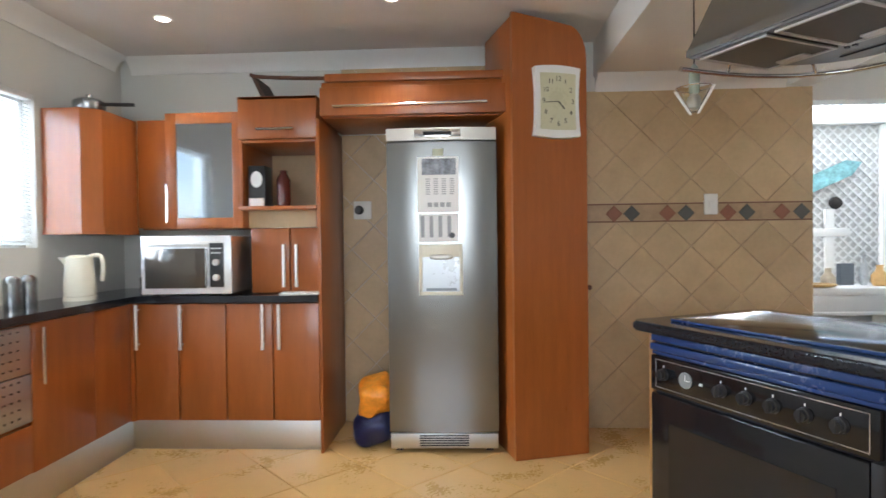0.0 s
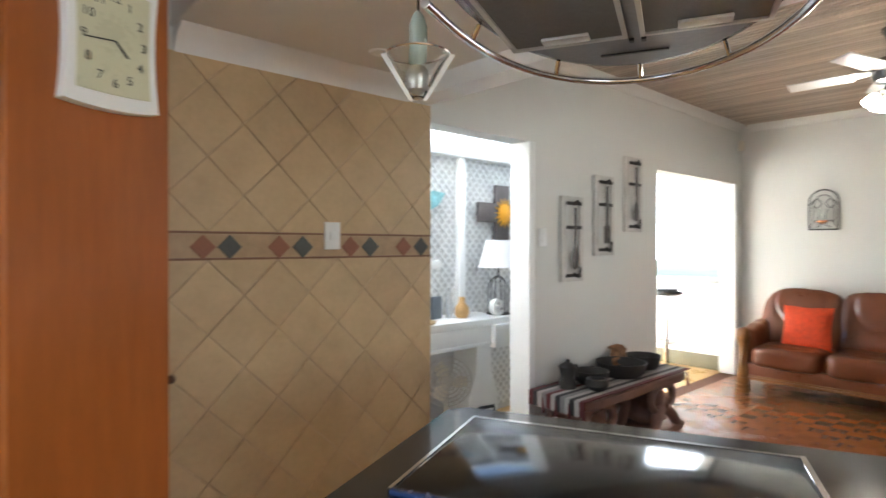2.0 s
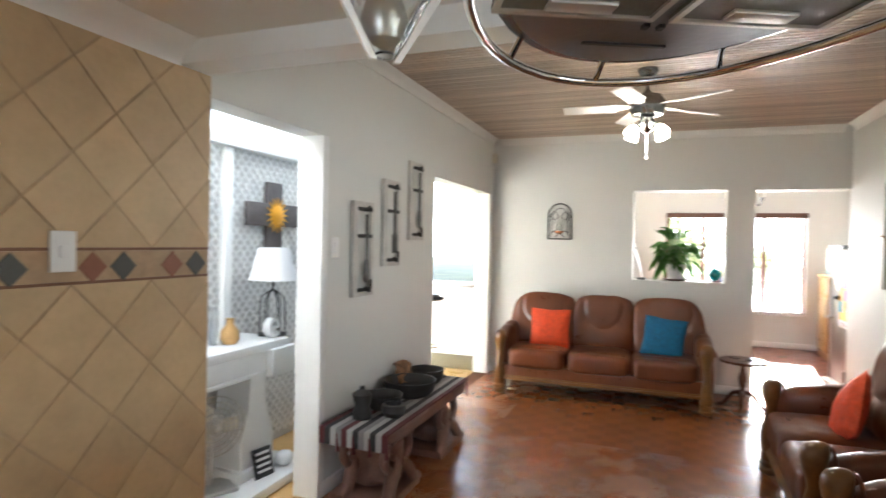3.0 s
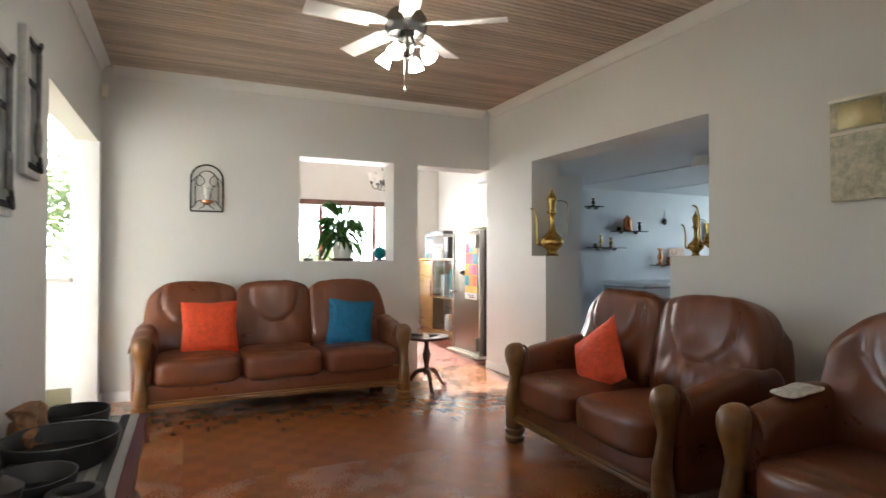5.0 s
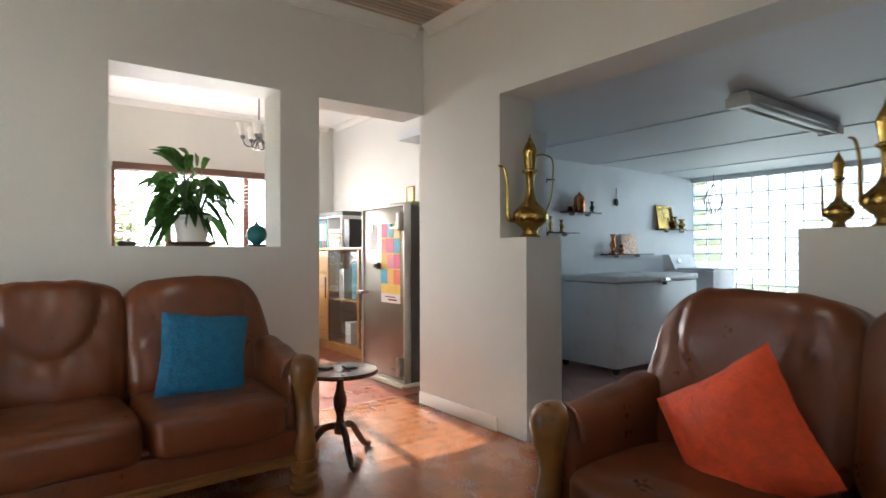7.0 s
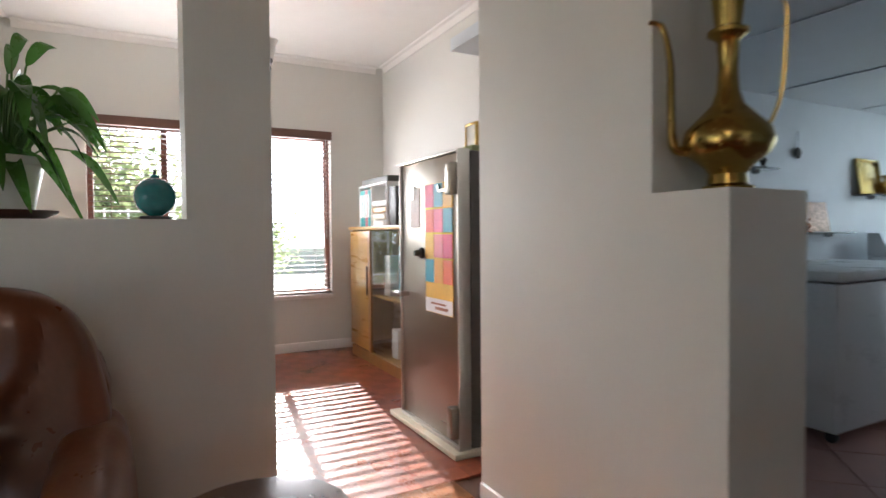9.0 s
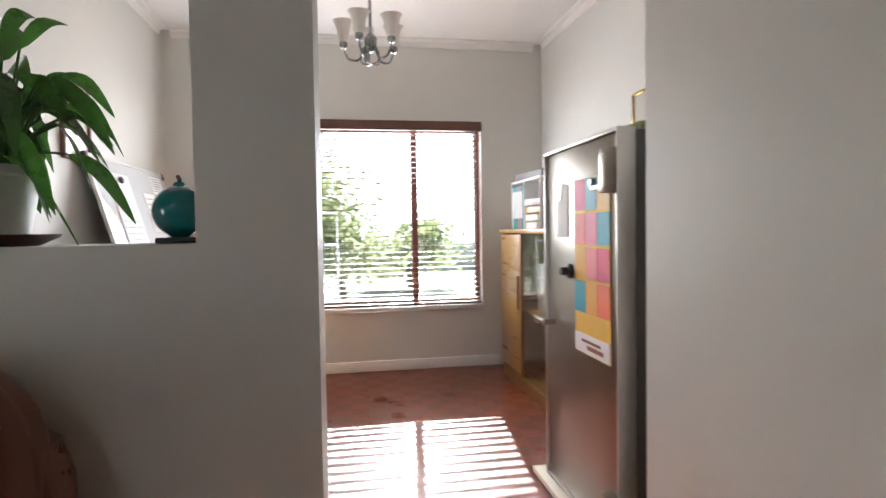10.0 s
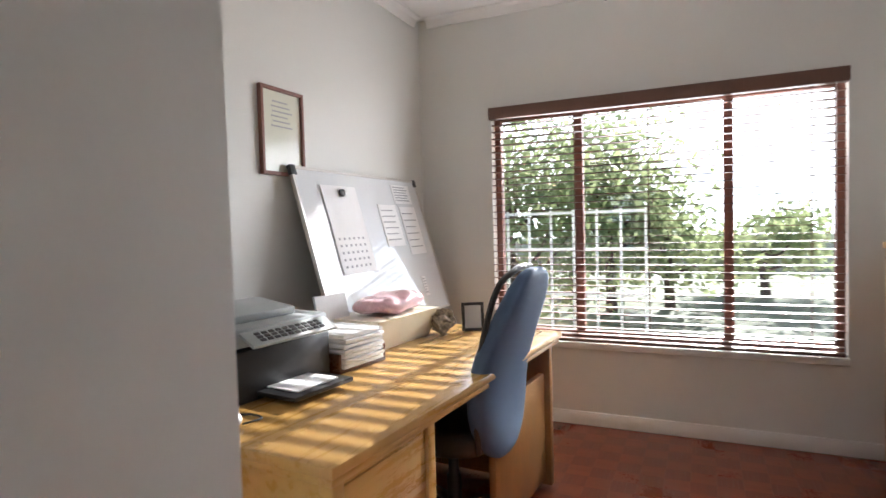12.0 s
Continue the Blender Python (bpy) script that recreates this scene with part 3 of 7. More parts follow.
# rustic bench
b = thing("bench", "dark rustic wooden bench with root-shaped feet", "bench", (3.58, 3.57, 0))
M_rust = mat("weathered_brown_wood", (0.17, 0.085, 0.058), 0.45, vary=0.45, scale=5, bump=0.3)
part("plank", soft(-0.61, -0.20, 0.36, 0.76, 0.22, 0.43, p=9, n=12, wob=0.012, freq=4), M_rust, b)
for x in (-0.36, 0.46):
    curls = [tube(bow([(x + sx * 0.02, yy, 0.36), (x + sx * 0.13, yy, 0.33), (x + sx * 0.16, yy, 0.24), (x + sx * 0.08, yy, 0.17), (x + sx * 0.02, yy, 0.20), (x + sx * 0.06, yy, 0.25)]), 0.034, 10, 0.018) for sx in (1, -1) for yy in (-0.13, 0.13)]
    curls += [tube(bow([(x + sx * 0.02, yy, 0.19), (x + sx * 0.11, yy - 0.02, 0.13), (x + sx * 0.17, yy - 0.03, 0.06), (x + sx * 0.24, yy - 0.03, 0.035)]), 0.045, 10, 0.03) for sx in (1, -1) for yy in (-0.13, 0.13)]
    part("foot", join(soft(x - 0.09, -0.15, 0.05, x + 0.09, 0.17, 0.37, p=3, n=10, wob=0.05, freq=8), boxes((x - 0.22, -0.19, 0.0, x + 0.22, 0.19, 0.05), bev=0.012), *curls), M_rust, b)
M_run = [mat("runner_" + n, c, 0.85, vary=0.15, fine=220, bump=0.4) for n, c in (("maroon", (0.10, 0.02, 0.02)), ("white", (0.36, 0.34, 0.31)), ("grey", (0.20, 0.19, 0.18)), ("black", (0.03, 0.028, 0.027)))]
r = thing("table_runner", "striped woven runner in maroon, white and grey", "runner", (3.58, 3.57, 0.436))
seq, y = (0, 1, 3, 1, 2, 3, 1, 0, 2, 1, 3, 0), -0.2
for k in seq:
    part("stripe", join(boxes((-0.62, y, 0, 0.77, y + 0.034, 0.006)), boxes((-0.635, y, -0.09, -0.622, y + 0.034, 0.004))), M_run[k], r)
    y += 0.035
for x in (-0.63, 0.74):
    for k in range(4):
        part("tassel", tube([(x, -0.19 + 0.1 * k, -0.02), (x - 0.008, -0.2 + 0.1 * k, -0.12)], 0.006, 5, 0.012), M_run[0], r)
for x, y, rad, h, n in ((3.40, 3.62, 0.12, 0.085, "frying_pan"), (3.75, 3.6, 0.18, 0.10, "cooking_pot"), (4.10, 3.62, 0.13, 0.10, "cooking_pot")):
    pot = thing(n, "black cast iron cooking pot on the runner", "pot", (x, y, 0.443), 30, "cast iron pots")
    part("bowl", lathe([(rad * 0.72, 0), (rad * 0.9, h * 0.3), (rad, h), (rad * 0.96, h), (rad * 0.86, h * 0.35), (rad * 0.6, 0.012), (0, 0.012)], seg=28), M_iron, pot)
    part("handle", tube(bow([(rad * 0.98, -0.03, h * 0.85), (rad + 0.035, 0, h * 0.9), (rad * 0.98, 0.03, h * 0.85)]), 0.006), M_iron, pot)
pot = thing("coffee_pot", "small black moka coffee pot", "coffee pot", (3.16, 3.64, 0.443))
part("body", lathe([(0.055, 0), (0.06, 0.03), (0.045, 0.075), (0.06, 0.14), (0.05, 0.15), (0.015, 0.17), (0.014, 0.185)], seg=10), M_iron, pot)
part("handle", tube(bow([(0.05, 0, 0.135), (0.1, 0, 0.13), (0.1, 0, 0.05)]), 0.008), M_iron, pot)
solid("pot", lathe([(0.05, 0), (0.075, 0.03), (0.07, 0.07), (0.05, 0.075), (0.045, 0.04), (0, 0.02)], seg=18), M_iron, "small round cast iron pot", "pot", "", (3.27, 3.49, 0.443))
fig = solid("figurine", soft(-0.06, -0.05, 0, 0.06, 0.05, 0.17, p=2.2, n=8, wob=0.06, freq=16), mat("painted_wood", (0.25, 0.12, 0.05), 0.5, vary=0.9, scale=25), "small painted wooden ornament on the bench", "figurine", "", (3.93, 3.74, 0.443))


# wall hangings between the doorways: framed spoons and forks
M_washed = mat("grey_washed_wood", (0.58, 0.56, 0.52), 0.7, vary=0.3)


def hanging(x, z, kind):
    h = thing("wall_hanging", "grey wooden plaque with wrought iron %s" % kind, "wall art", (x, WN, z), 0, "kitchen wall plaques")
    part("plaque", join(boxes((-0.135, -0.03, -0.30, -0.085, -0.002, 0.30), (0.085, -0.03, -0.30, 0.125, -0.002, 0.30), (-0.085, -0.03, 0.25, 0.085, -0.002, 0.30), (-0.085, -0.03, -0.30, 0.085, -0.002, -0.25), bev=0.003)), M_washed, h)
    for z in (0.07, -0.27, 0.24):
        part("iron_band", boxes((-0.09, -0.036, z, 0.09, -0.03, z + 0.024)), M_iron, h)
    part("scroll", tube(bow([(0.06, -0.035, 0.25), (0.02, -0.05, 0.27), (-0.03, -0.05, 0.24)]), 0.008), M_iron, h)
    part("scroll", tube(bow([(0.08, -0.035, -0.2), (0.04, -0.05, -0.27), (-0.02, -0.05, -0.24)]), 0.008), M_iron, h)
    if kind == "spoon":
        u = join(tube([(0, -0.045, 0.22), (0, -0.045, -0.05)], 0.012, 8, 0.009), moved(lathe([(0.0, -0.22), (0.03, -0.2), (0.042, -0.14), (0.03, -0.08), (0.01, -0.04)], seg=14), Matrix.Diagonal((1, 0.35, 1, 1)), Matrix.Translation((0, -0.045, 0))))
    else:
        u = join(tube([(0, -0.045, 0.22), (0, -0.045, -0.08)], 0.012, 8, 0.01), boxes((-0.035, -0.052, -0.1, 0.035, -0.04, -0.075), (-0.035, -0.052, -0.21, -0.023, -0.04, -0.09), (-0.006, -0.052, -0.21, 0.006, -0.04, -0.09), (0.023, -0.052, -0.21, 0.035, -0.04, -0.09), bev=0.003))
    part("utensil", u, M_pewter, h)


hanging(3.45, 1.42, "spoon"), hanging(3.86, 1.60, "fork"), hanging(4.29, 1.785, "spoon")
sw = thing("light_switch", "white wall light switch plate", "switch", (3.13, WN, 1.43), 0, "switches")
part("plate", boxes((-0.04, -0.012, -0.06, 0.04, -0.001, 0.06), bev=0.004), M_white, sw)
part("rocker", boxes((-0.018, -0.018, 0.005, 0.018, -0.011, 0.035), (-0.018, -0.018, -0.035, 0.018, -0.011, -0.005), bev=0.002), M_white, sw)

# wrought iron candle cage on the east wall
c = thing("candle_holder", "black wrought iron arched wall candle holder", "candle holder", (6.58, 3.06, 1.535))
def ell(y0, y1, z0, z1):
    out = [(-0.02, y0, z0), (-0.02, y0, z1 - 0.12)]
    for k in range(13):
        a = math.pi * k / 12
        out.append((-0.02, (y0 + y1) / 2 - (y1 - y0) / 2 * math.cos(a), z1 - 0.12 + 0.12 * math.sin(a)))
    return out + [(-0.02, y1, z0)]
part("frame", join(tube(ell(-0.125, 0.125, 0, 0.39), 0.007), tube([(-0.02, -0.125, 0.0), (-0.02, 0.125, 0.0)], 0.007), tube(ell(-0.09, 0.09, 0.06, 0.34), 0.004), *[tube(bow([(-0.02, s * 0.12, 0.24), (-0.02, s * 0.06, 0.30), (-0.02, s * 0.02, 0.25), (-0.02, s * 0.06, 0.21), (-0.02, s * 0.09, 0.25)]), 0.004) for s in (1, -1)], *[tube(bow([(-0.02, s * 0.12, 0.02), (-0.02, s * 0.06, 0.09), (-0.02, s * 0.02, 0.05), (-0.02, s * 0.06, 0.02)]), 0.004) for s in (1, -1)]), M_iron, c)
part("cup", lathe([(0.01, 0.05), (0.05, 0.07), (0.052, 0.085), (0.03, 0.09)], -0.07, 0), M_copper, c)
part("candle_glass", lathe([(0.03, 0.09), (0.035, 0.15), (0.05, 0.20), (0.047, 0.20), (0.031, 0.15), (0.02, 0.1)], -0.07, 0), M_clear, c)
part("bracket", tube([(-0.02, 0, 0.06), (-0.07, 0, 0.05)], 0.005), M_iron, c)
al = thing("alarm_sensor", "small white alarm motion sensor high on the wall", "sensor", (6.50, 3.80, 2.44))
part("housing", soft(-0.03, -0.03, -0.055, 0.03, 0.03, 0.055, p=4), M_cream, al)

# ceiling fan with lamps
f = thing("ceiling_fan", "brushed steel ceiling fan with white blades and lit lamps", "ceiling fan", (4.28, 2.14, LC))
part("canopy", lathe([(0.012, -0.13), (0.014, -0.06), (0.045, -0.05), (0.065, -0.02), (0.065, 0)], seg=24), M_steel, f)
part("motor", lathe([(0.04, -0.325), (0.1, -0.31), (0.115, -0.27), (0.115, -0.22), (0.09, -0.18), (0.03, -0.165), (0.012, -0.13)], seg=28), M_steel, f)
for k in range(5):
    a = radians(20 + 72 * k)
    bl = moved(join(boxes((0.2, -0.055, -0.004, 0.55, 0.055, 0.004), bev=0.003), prism([(0.09, -0.012), (0.2, -0.045), (0.24, 0), (0.2, 0.045), (0.09, 0.012)], 0.004, 0.01, "z")), Matrix.Rotation(radians(12), 4, "X"), Matrix.Rotation(a, 4, "Z"), Matrix.Translation((0, 0, -0.255)))
    part("blade", bl, M_white, f)
part("lamp_hub", lathe([(0.015, -0.43), (0.05, -0.40), (0.06, -0.36), (0.04, -0.325)], seg=20), M_steel, f)
part("pull_chain", tube([(0.02, 0, -0.42), (0.02, 0, -0.585)], 0.003), M_chrome, f)
part("pull_knob", lathe([(0.004, -0.605), (0.011, -0.595), (0.004, -0.575)], 0.02, 0, 10), M_chrome, f)
for k in range(4):
    a = radians(45 + 90 * k)
    R = Matrix.Rotation(a, 4, "Z")
    part("arm", moved(tube(bow([(0.04, 0, -0.38), (0.08, 0, -0.375), (0.105, 0, -0.40)]), 0.008), R), M_steel, f)
    sh = moved(lathe([(0.016, 0), (0.026, -0.01), (0.037, -0.042), (0.044, -0.068), (0.039, -0.068), (0.024, -0.026), (0.0, -0.018)], seg=18), Matrix.Rotation(radians(-35), 4, "Y"), Matrix.Translation((0.105, 0, -0.395)), R)
    part("shade", sh, M_bulb, f, "lit frosted glass shade")
    p = R @ Vector((0.2, 0, -0.49))
    point("fan_bulb", (4.28 + p.x, 2.14 + p.y, LC + p.z), 0.15, (1, 0.90, 0.77), 0.04)

# framed relief on the south wall
ar = thing("wall_art", "cream embossed panel with floral relief", "wall art", (3.0, 0.345, 1.425))
part("panel", boxes((-0.14, 0.002, 0, 0.14, 0.03, 0.49), bev=0.006), mat("embossed_cream", (0.45, 0.43, 0.30), 0.4, vary=0.5, scale=22, bump=0.6), ar)
part("inset", boxes((-0.09, 0.03, 0.34, 0.10, 0.036, 0.46), bev=0.003), mat("gold_inset", (0.42, 0.36, 0.18), 0.35, 0.3, vary=0.2), ar)
part("border", join(boxes((-0.14, 0.03, 0.31, 0.14, 0.04, 0.33), (-0.14, 0.03, 0.47, 0.14, 0.04, 0.49), bev=0.003)), M_cream, ar)


# ---- brassware on the ledges ----
def ewer(x, y, z, h, label, rz=0):
    e = thing("ewer", label, "ewer", (x, y, z), rz, "brass coffee ewers")
    k = h / 0.62
    prof = [(0.062, 0), (0.064, 0.012), (0.05, 0.02), (0.046, 0.045), (0.055, 0.06), (0.098, 0.095), (0.112, 0.125), (0.104, 0.16), (0.07, 0.195), (0.04, 0.225), (0.028, 0.26), (0.024, 0.32), (0.027, 0.385), (0.034, 0.395), (0.05, 0.405), (0.05, 0.415), (0.032, 0.425), (0.038, 0.48), (0.044, 0.525), (0.046, 0.535), (0.03, 0.575), (0.012, 0.605), (0.012, 0.615), (0.006, 0.622), (0.006, 0.632), (0.001, 0.645)]
    part("body", lathe([(a * k, b * k) for a, b in prof], seg=28), M_brass, e)
    part("spout", tube(bow([tuple(q * k for q in p) for p in ((0.09, 0, 0.105), (0.135, 0, 0.12), (0.142, 0, 0.22), (0.145, 0, 0.34), (0.165, 0, 0.43), (0.20, 0, 0.445))]), 0.014 * k, 8, 0.006 * k), M_brass, e)
    part("handle", tube(bow([tuple(q * k for q in p) for p in ((-0.04, 0, 0.51), (-0.09, 0, 0.515), (-0.14, 0, 0.48), (-0.142, 0, 0.36), (-0.13, 0, 0.24), (-0.095, 0, 0.155))] ), 0.005 * k), M_brass, e)


ewer(5.67, 0.20, 1.165, 0.60, "tall polished brass ewer with long curved spout", 57)
ewer(3.93, 0.20, 1.165, 0.44, "tall polished brass ewer on the wall ledge", 57)
ewer(4.07, 0.22, 1.165, 0.28, "small polished brass ewer on the wall ledge", 57)

# ---- plant and ball vase in the hatch ----
p = thing("potted_plant", "glossy peace lily in a white pot on a saucer", "plant", (6.72, 1.86, 1.115))
part("saucer", lathe([(0.09, 0.0), (0.13, 0.018), (0.135, 0.026), (0.1, 0.02)], seg=26), mat("brown_saucer", (0.09, 0.035, 0.02), 0.5), p, "dark brown saucer")
part("pot", lathe([(0.075, 0.02), (0.10, 0.15), (0.108, 0.155), (0.105, 0.175), (0.095, 0.17), (0.09, 0.14), (0, 0.14)], seg=26), M_white, p, "white plastic pot")
M_stem = mat("stem_green", (0.08, 0.17, 0.04), 0.5)
rnd = random.Random(4)
for k in range(100):
    a = rnd.uniform(0, 2 * math.pi)
    reach, hgt = rnd.uniform(0.12, 0.30), rnd.uniform(0.02, 0.24)
    if k % 7 == 0:
        reach, hgt = reach * 0.5, rnd.uniform(0.25, 0.31)
    c, s = math.cos(a), math.sin(a)
    c *= 0.75
    base = Vector((c * 0.03, s * 0.03, 0.14))
    mid = Vector((c * reach * 0.55, s * reach * 0.55, 0.16 + hgt))
    L = rnd.uniform(0.14, 0.20)
    a += rnd.uniform(-0.9, 0.9)
    c, s = 0.75 * math.cos(a), math.sin(a)
    tip = mid + Vector((c * L * 0.75, s * L * 0.75, -L * rnd.uniform(0.0, 1.2) if hgt < 0.245 else L * 0.5))
    part("stem", tube(bow([base, (base + mid) / 2 + Vector((0, 0, 0.03)), mid], 4), 0.003, 5), M_stem, p)
    bm = bmesh.new()
    n, wid = 7, L * rnd.uniform(0.10, 0.145)
    line = bow([mid, (mid + tip) / 2 + Vector((0, 0, L * 0.16)), tip], 4)
    sidev = Matrix.Rotation(rnd.uniform(-1.25, 1.25), 3, (tip - mid).normalized()) @ (tip - mid).cross(Vector((0, 0, 1))).normalized()
    rows = []
    for i, q in enumerate(line):
        t = i / (len(line) - 1)
        w = wid * math.sin(math.pi * (t ** 0.8)) + 0.001
        rows.append((bm.verts.new(q - sidev * w + Vector((0, 0, w * 0.35))), bm.verts.new(q), bm.verts.new(q + sidev * w + Vector((0, 0, w * 0.35)))))
    for r0, r1 in zip(rows, rows[1:]):
        bm.faces.new((r0[0], r0[1], r1[1], r1[0]))
        bm.faces.new((r0[1], r0[2], r1[2], r1[1]))
    part("leaf", bm, M_leaf, p)
v = thing("ball_vase", "round teal glazed ball vase on a dark stand", "vase", (6.765, 1.475, 1.115))
part("stand", boxes((-0.045, -0.045, 0, 0.045, 0.045, 0.014), bev=0.004), M_black, v)
part("ball", lathe([(0.02, 0.014)] + [(0.062 * math.sin(math.pi * k / 14), 0.076 - 0.062 * math.cos(math.pi * k / 14)) for k in range(2, 14)] + [(0.014, 0.14), (0.01, 0.145)], seg=26), M_tealglaze, v)
part("stopper", tube(bow([(0, 0, 0.14), (0.004, 0, 0.152), (-0.008, 0, 0.158)]), 0.005), M_iron, v)
for y in (2.22, 2.18):
    solid("pebble", soft(-0.02, -0.025, 0, 0.02, 0.025, 0.03, p=2.5, wob=0.004), M_slate, "small dark stone ornament on the sill", "ornament", "sill stones", (6.66, y, 1.115))


# ---- kitchen units ----
def cabinet(label, x0, x1, y0, y1, z0, z1, doors, name="cabinet", group="cherry kitchen cabinets"):
    """A cherry cabinet facing -y; doors: (x0, x1, z0, z1, handle x or None, handle z0, z1)."""
    c = thing(name, label, "cabinet", (0, 0, 0), 0, group)
    c.matrix_world = pose((x0 + x1) / 2, y0, z0)
    o = Matrix.Translation((-(x0 + x1) / 2, -y0, -z0))
    part("body", moved(boxes((x0 + 0.001, y0 + 0.05, z0, x1 - 0.001, y1, z1), bev=0.003), o), M_cherry, c)
    for d in doors:
        dr = part("door", moved(boxes((d[0] + 0.0035, y0, d[2], d[1] - 0.0035, y0 + 0.0505, d[3]), bev=0.003), o), M_cherry, c)
        if d[4] is not None:
            hz = tube([(d[4], y0 - 0.03, d[5]), (d[4], y0 - 0.03, d[6])], 0.0095, 10)
            hz = join(hz, *[tube([(d[4], y0 - 0.03, q), (d[4], y0, q)], 0.004) for q in (d[5] + 0.03, d[6] - 0.03)])
            part("handle", moved(hz, o), M_handle, dr, "brushed steel bar handle")
    return c, o


Y0 = 3.37
edges = (-1.97, -1.71, -1.43, -1.155, -0.882)
for i, hx in enumerate((-1.945, -1.685, -1.205, -1.11)):
    cabinet("cherry base cabinet with steel bar handle", edges[i], edges[i + 1], Y0, 3.93, 0.18, 0.868, [(edges[i], edges[i + 1], 0.185, 0.862, hx, 0.60, 0.86)])
W0 = -1.99
for i, (y0, y1, hy) in enumerate(((3.05, 3.36, None), (2.62, 3.05, 2.66), (2.18, 2.62, None))):
    c = thing("cabinet", "cherry base cabinet along the window wall", "cabinet", (W0, y0, 0.18), 0, "cherry kitchen cabinets")
    part("body", boxes((-0.38, 0.001, 0, -0.02, y1 - y0 - 0.001, 0.688), bev=0.003), M_cherry, c)
    if i < 2:
        d = part("door", boxes((-0.019, 0.002, 0.005, 0, y1 - y0 - 0.002, 0.682), bev=0.003), M_cherry, c)
        if hy:
            part("handle", join(tube([(0.03, hy - y0, 0.4), (0.03, hy - y0, 0.66)], 0.007), tube([(0, hy - y0, 0.42), (0.03, hy - y0, 0.42)], 0.004), tube([(0, hy - y0, 0.64), (0.03, hy - y0, 0.64)], 0.004)), M_chrome, d)
    else:
        for z in (0.01, 0.24, 0.46):
            part("drawer", boxes((-0.019, 0.002, z, 0, y1 - y0 - 0.002, z + 0.215), bev=0.003), M_alu if z > 0.1 else M_cherry, c, "perforated metal drawer front")
            if z > 0.1:
                part("perforations", join(*[boxes((0.0, yy, zz, 0.003, yy + 0.008, zz + 0.008)) for yy in np.arange(0.04, 0.4, 0.04) for zz in np.arange(z + 0.03, z + 0.2, 0.04)]), M_black, c)
structure("trim_corner_post", boxes((-2.03, 3.36, 0.18, -1.972, 3.42, 0.868)), M_cherry, "cherry corner filler post", "trim")
plinth = structure("plinth_kitchen", join(boxes((-2.02, 3.42, 0, -0.882, 3.435, 0.175), bev=0.002), boxes((-2.035, 2.0, 0, -2.02, 3.435, 0.175), bev=0.002)), M_alu, "brushed aluminium plinth under the cabinets", "plinth")
ct = tagged(new("worktop", mesh_of(prism([(-0.884, 3.345), (-0.884, 3.935), (-2.375, 3.935), (-2.375, 2.0), (-1.955, 2.0), (-1.955, 3.345)], 0.87, 0.91, "z"), M_granite)), "dark polished granite L-shaped worktop", "worktop")
tall = thing("tall_panel", "cherry tall side panel beside the fridge", "panel", (-0.872, 3.36, 0), 0)
part("panel", boxes((-0.009, 0, 0, 0.009, 0.575, 1.91), bev=0.002), M_cherry, tall)
oc, oo = cabinet("cherry cabinet over the fridge with lift-up front", -0.865, 0.215, 3.37, 3.93, 1.925, 2.13, [(-0.865, 0.215, 1.93, 2.09, None)], "cabinet")
part("handle", moved(join(tube([(-0.78, 3.34, 1.975), (0.09, 3.34, 1.985)], 0.007), tube([(-0.74, 3.34, 1.976), (-0.74, 3.37, 1.976)], 0.004), tube([(0.05, 3.34, 1.984), (0.05, 3.37, 1.984)], 0.004)), oo), M_chrome, oc, "long steel bar handle")
part("top_board", moved(boxes((-0.84, 3.40, 2.131, 0.205, 3.92, 2.175), bev=0.003), oo), M_cherry, oc)

# angled cherry column beside the fridge
A, B = Vector((0.222, 3.262)), Vector((0.645, 3.39))
ang = math.degrees(math.atan2(B.y - A.y, B.x - A.x))
col = thing("column_panel", "tall angled cherry panel with rounded top corner", "panel", (A.x, A.y, 0), ang)
Lp = (B - A).length
out = [(0, 0), (Lp, 0), (Lp, 2.23)] + [(Lp - 0.12 + 0.12 * math.cos(a), 2.23 + 0.17 * math.sin(a)) for a in [radians(k * 15) for k in range(1, 7)]] + [(0, 2.445)]
part("panel", prism(out, 0, 0.03, "y"), M_cherry, col)
part("side", boxes((0.002, 0.031, 0, 0.03, 0.46, 2.43), (Lp - 0.03, 0.031, 0, Lp - 0.002, 0.38, 2.2), bev=0.002), M_cherry, col)
part("coat_hook", join(tube([(Lp, 0.02, 0.935), (Lp + 0.02, 0.02, 0.935)], 0.006), lathe([(0.004, 0.92), (0.013, 0.93), (0.013, 0.94), (0.004, 0.95)], Lp + 0.022, 0.02, 12)), M_darkwood, col, "small dark knob")

ck = thing("wall_clock", "cream rectangular wall clock with bowed white frame", "clock", (A.x + (B.x - A.x) * 0.56, A.y + (B.y - A.y) * 0.56, 1.755), ang)
def bowed(w, h, b):
    top = [(-w + 2 * w * k / 8, h + b * (1 - (k / 4 - 1) ** 2)) for k in range(9)]
    right = [(w - b * (1 - (k / 4 - 1) ** 2), h - 2 * h * k / 8) for k in range(1, 8)]
    bot = [(w - 2 * w * k / 8, -h - b * (1 - (k / 4 - 1) ** 2)) for k in range(9)]
    left = [(-w + b * (1 - (k / 4 - 1) ** 2), -h + 2 * h * k / 8) for k in range(1, 8)]
    return top + right + bot + left
zc = 0.205
part("frame", moved(prism(bowed(0.135, 0.185, 0.012), -0.045, -0.002, "y"), Matrix.Translation((0, 0, zc))), M_white, ck, "white bowed frame")
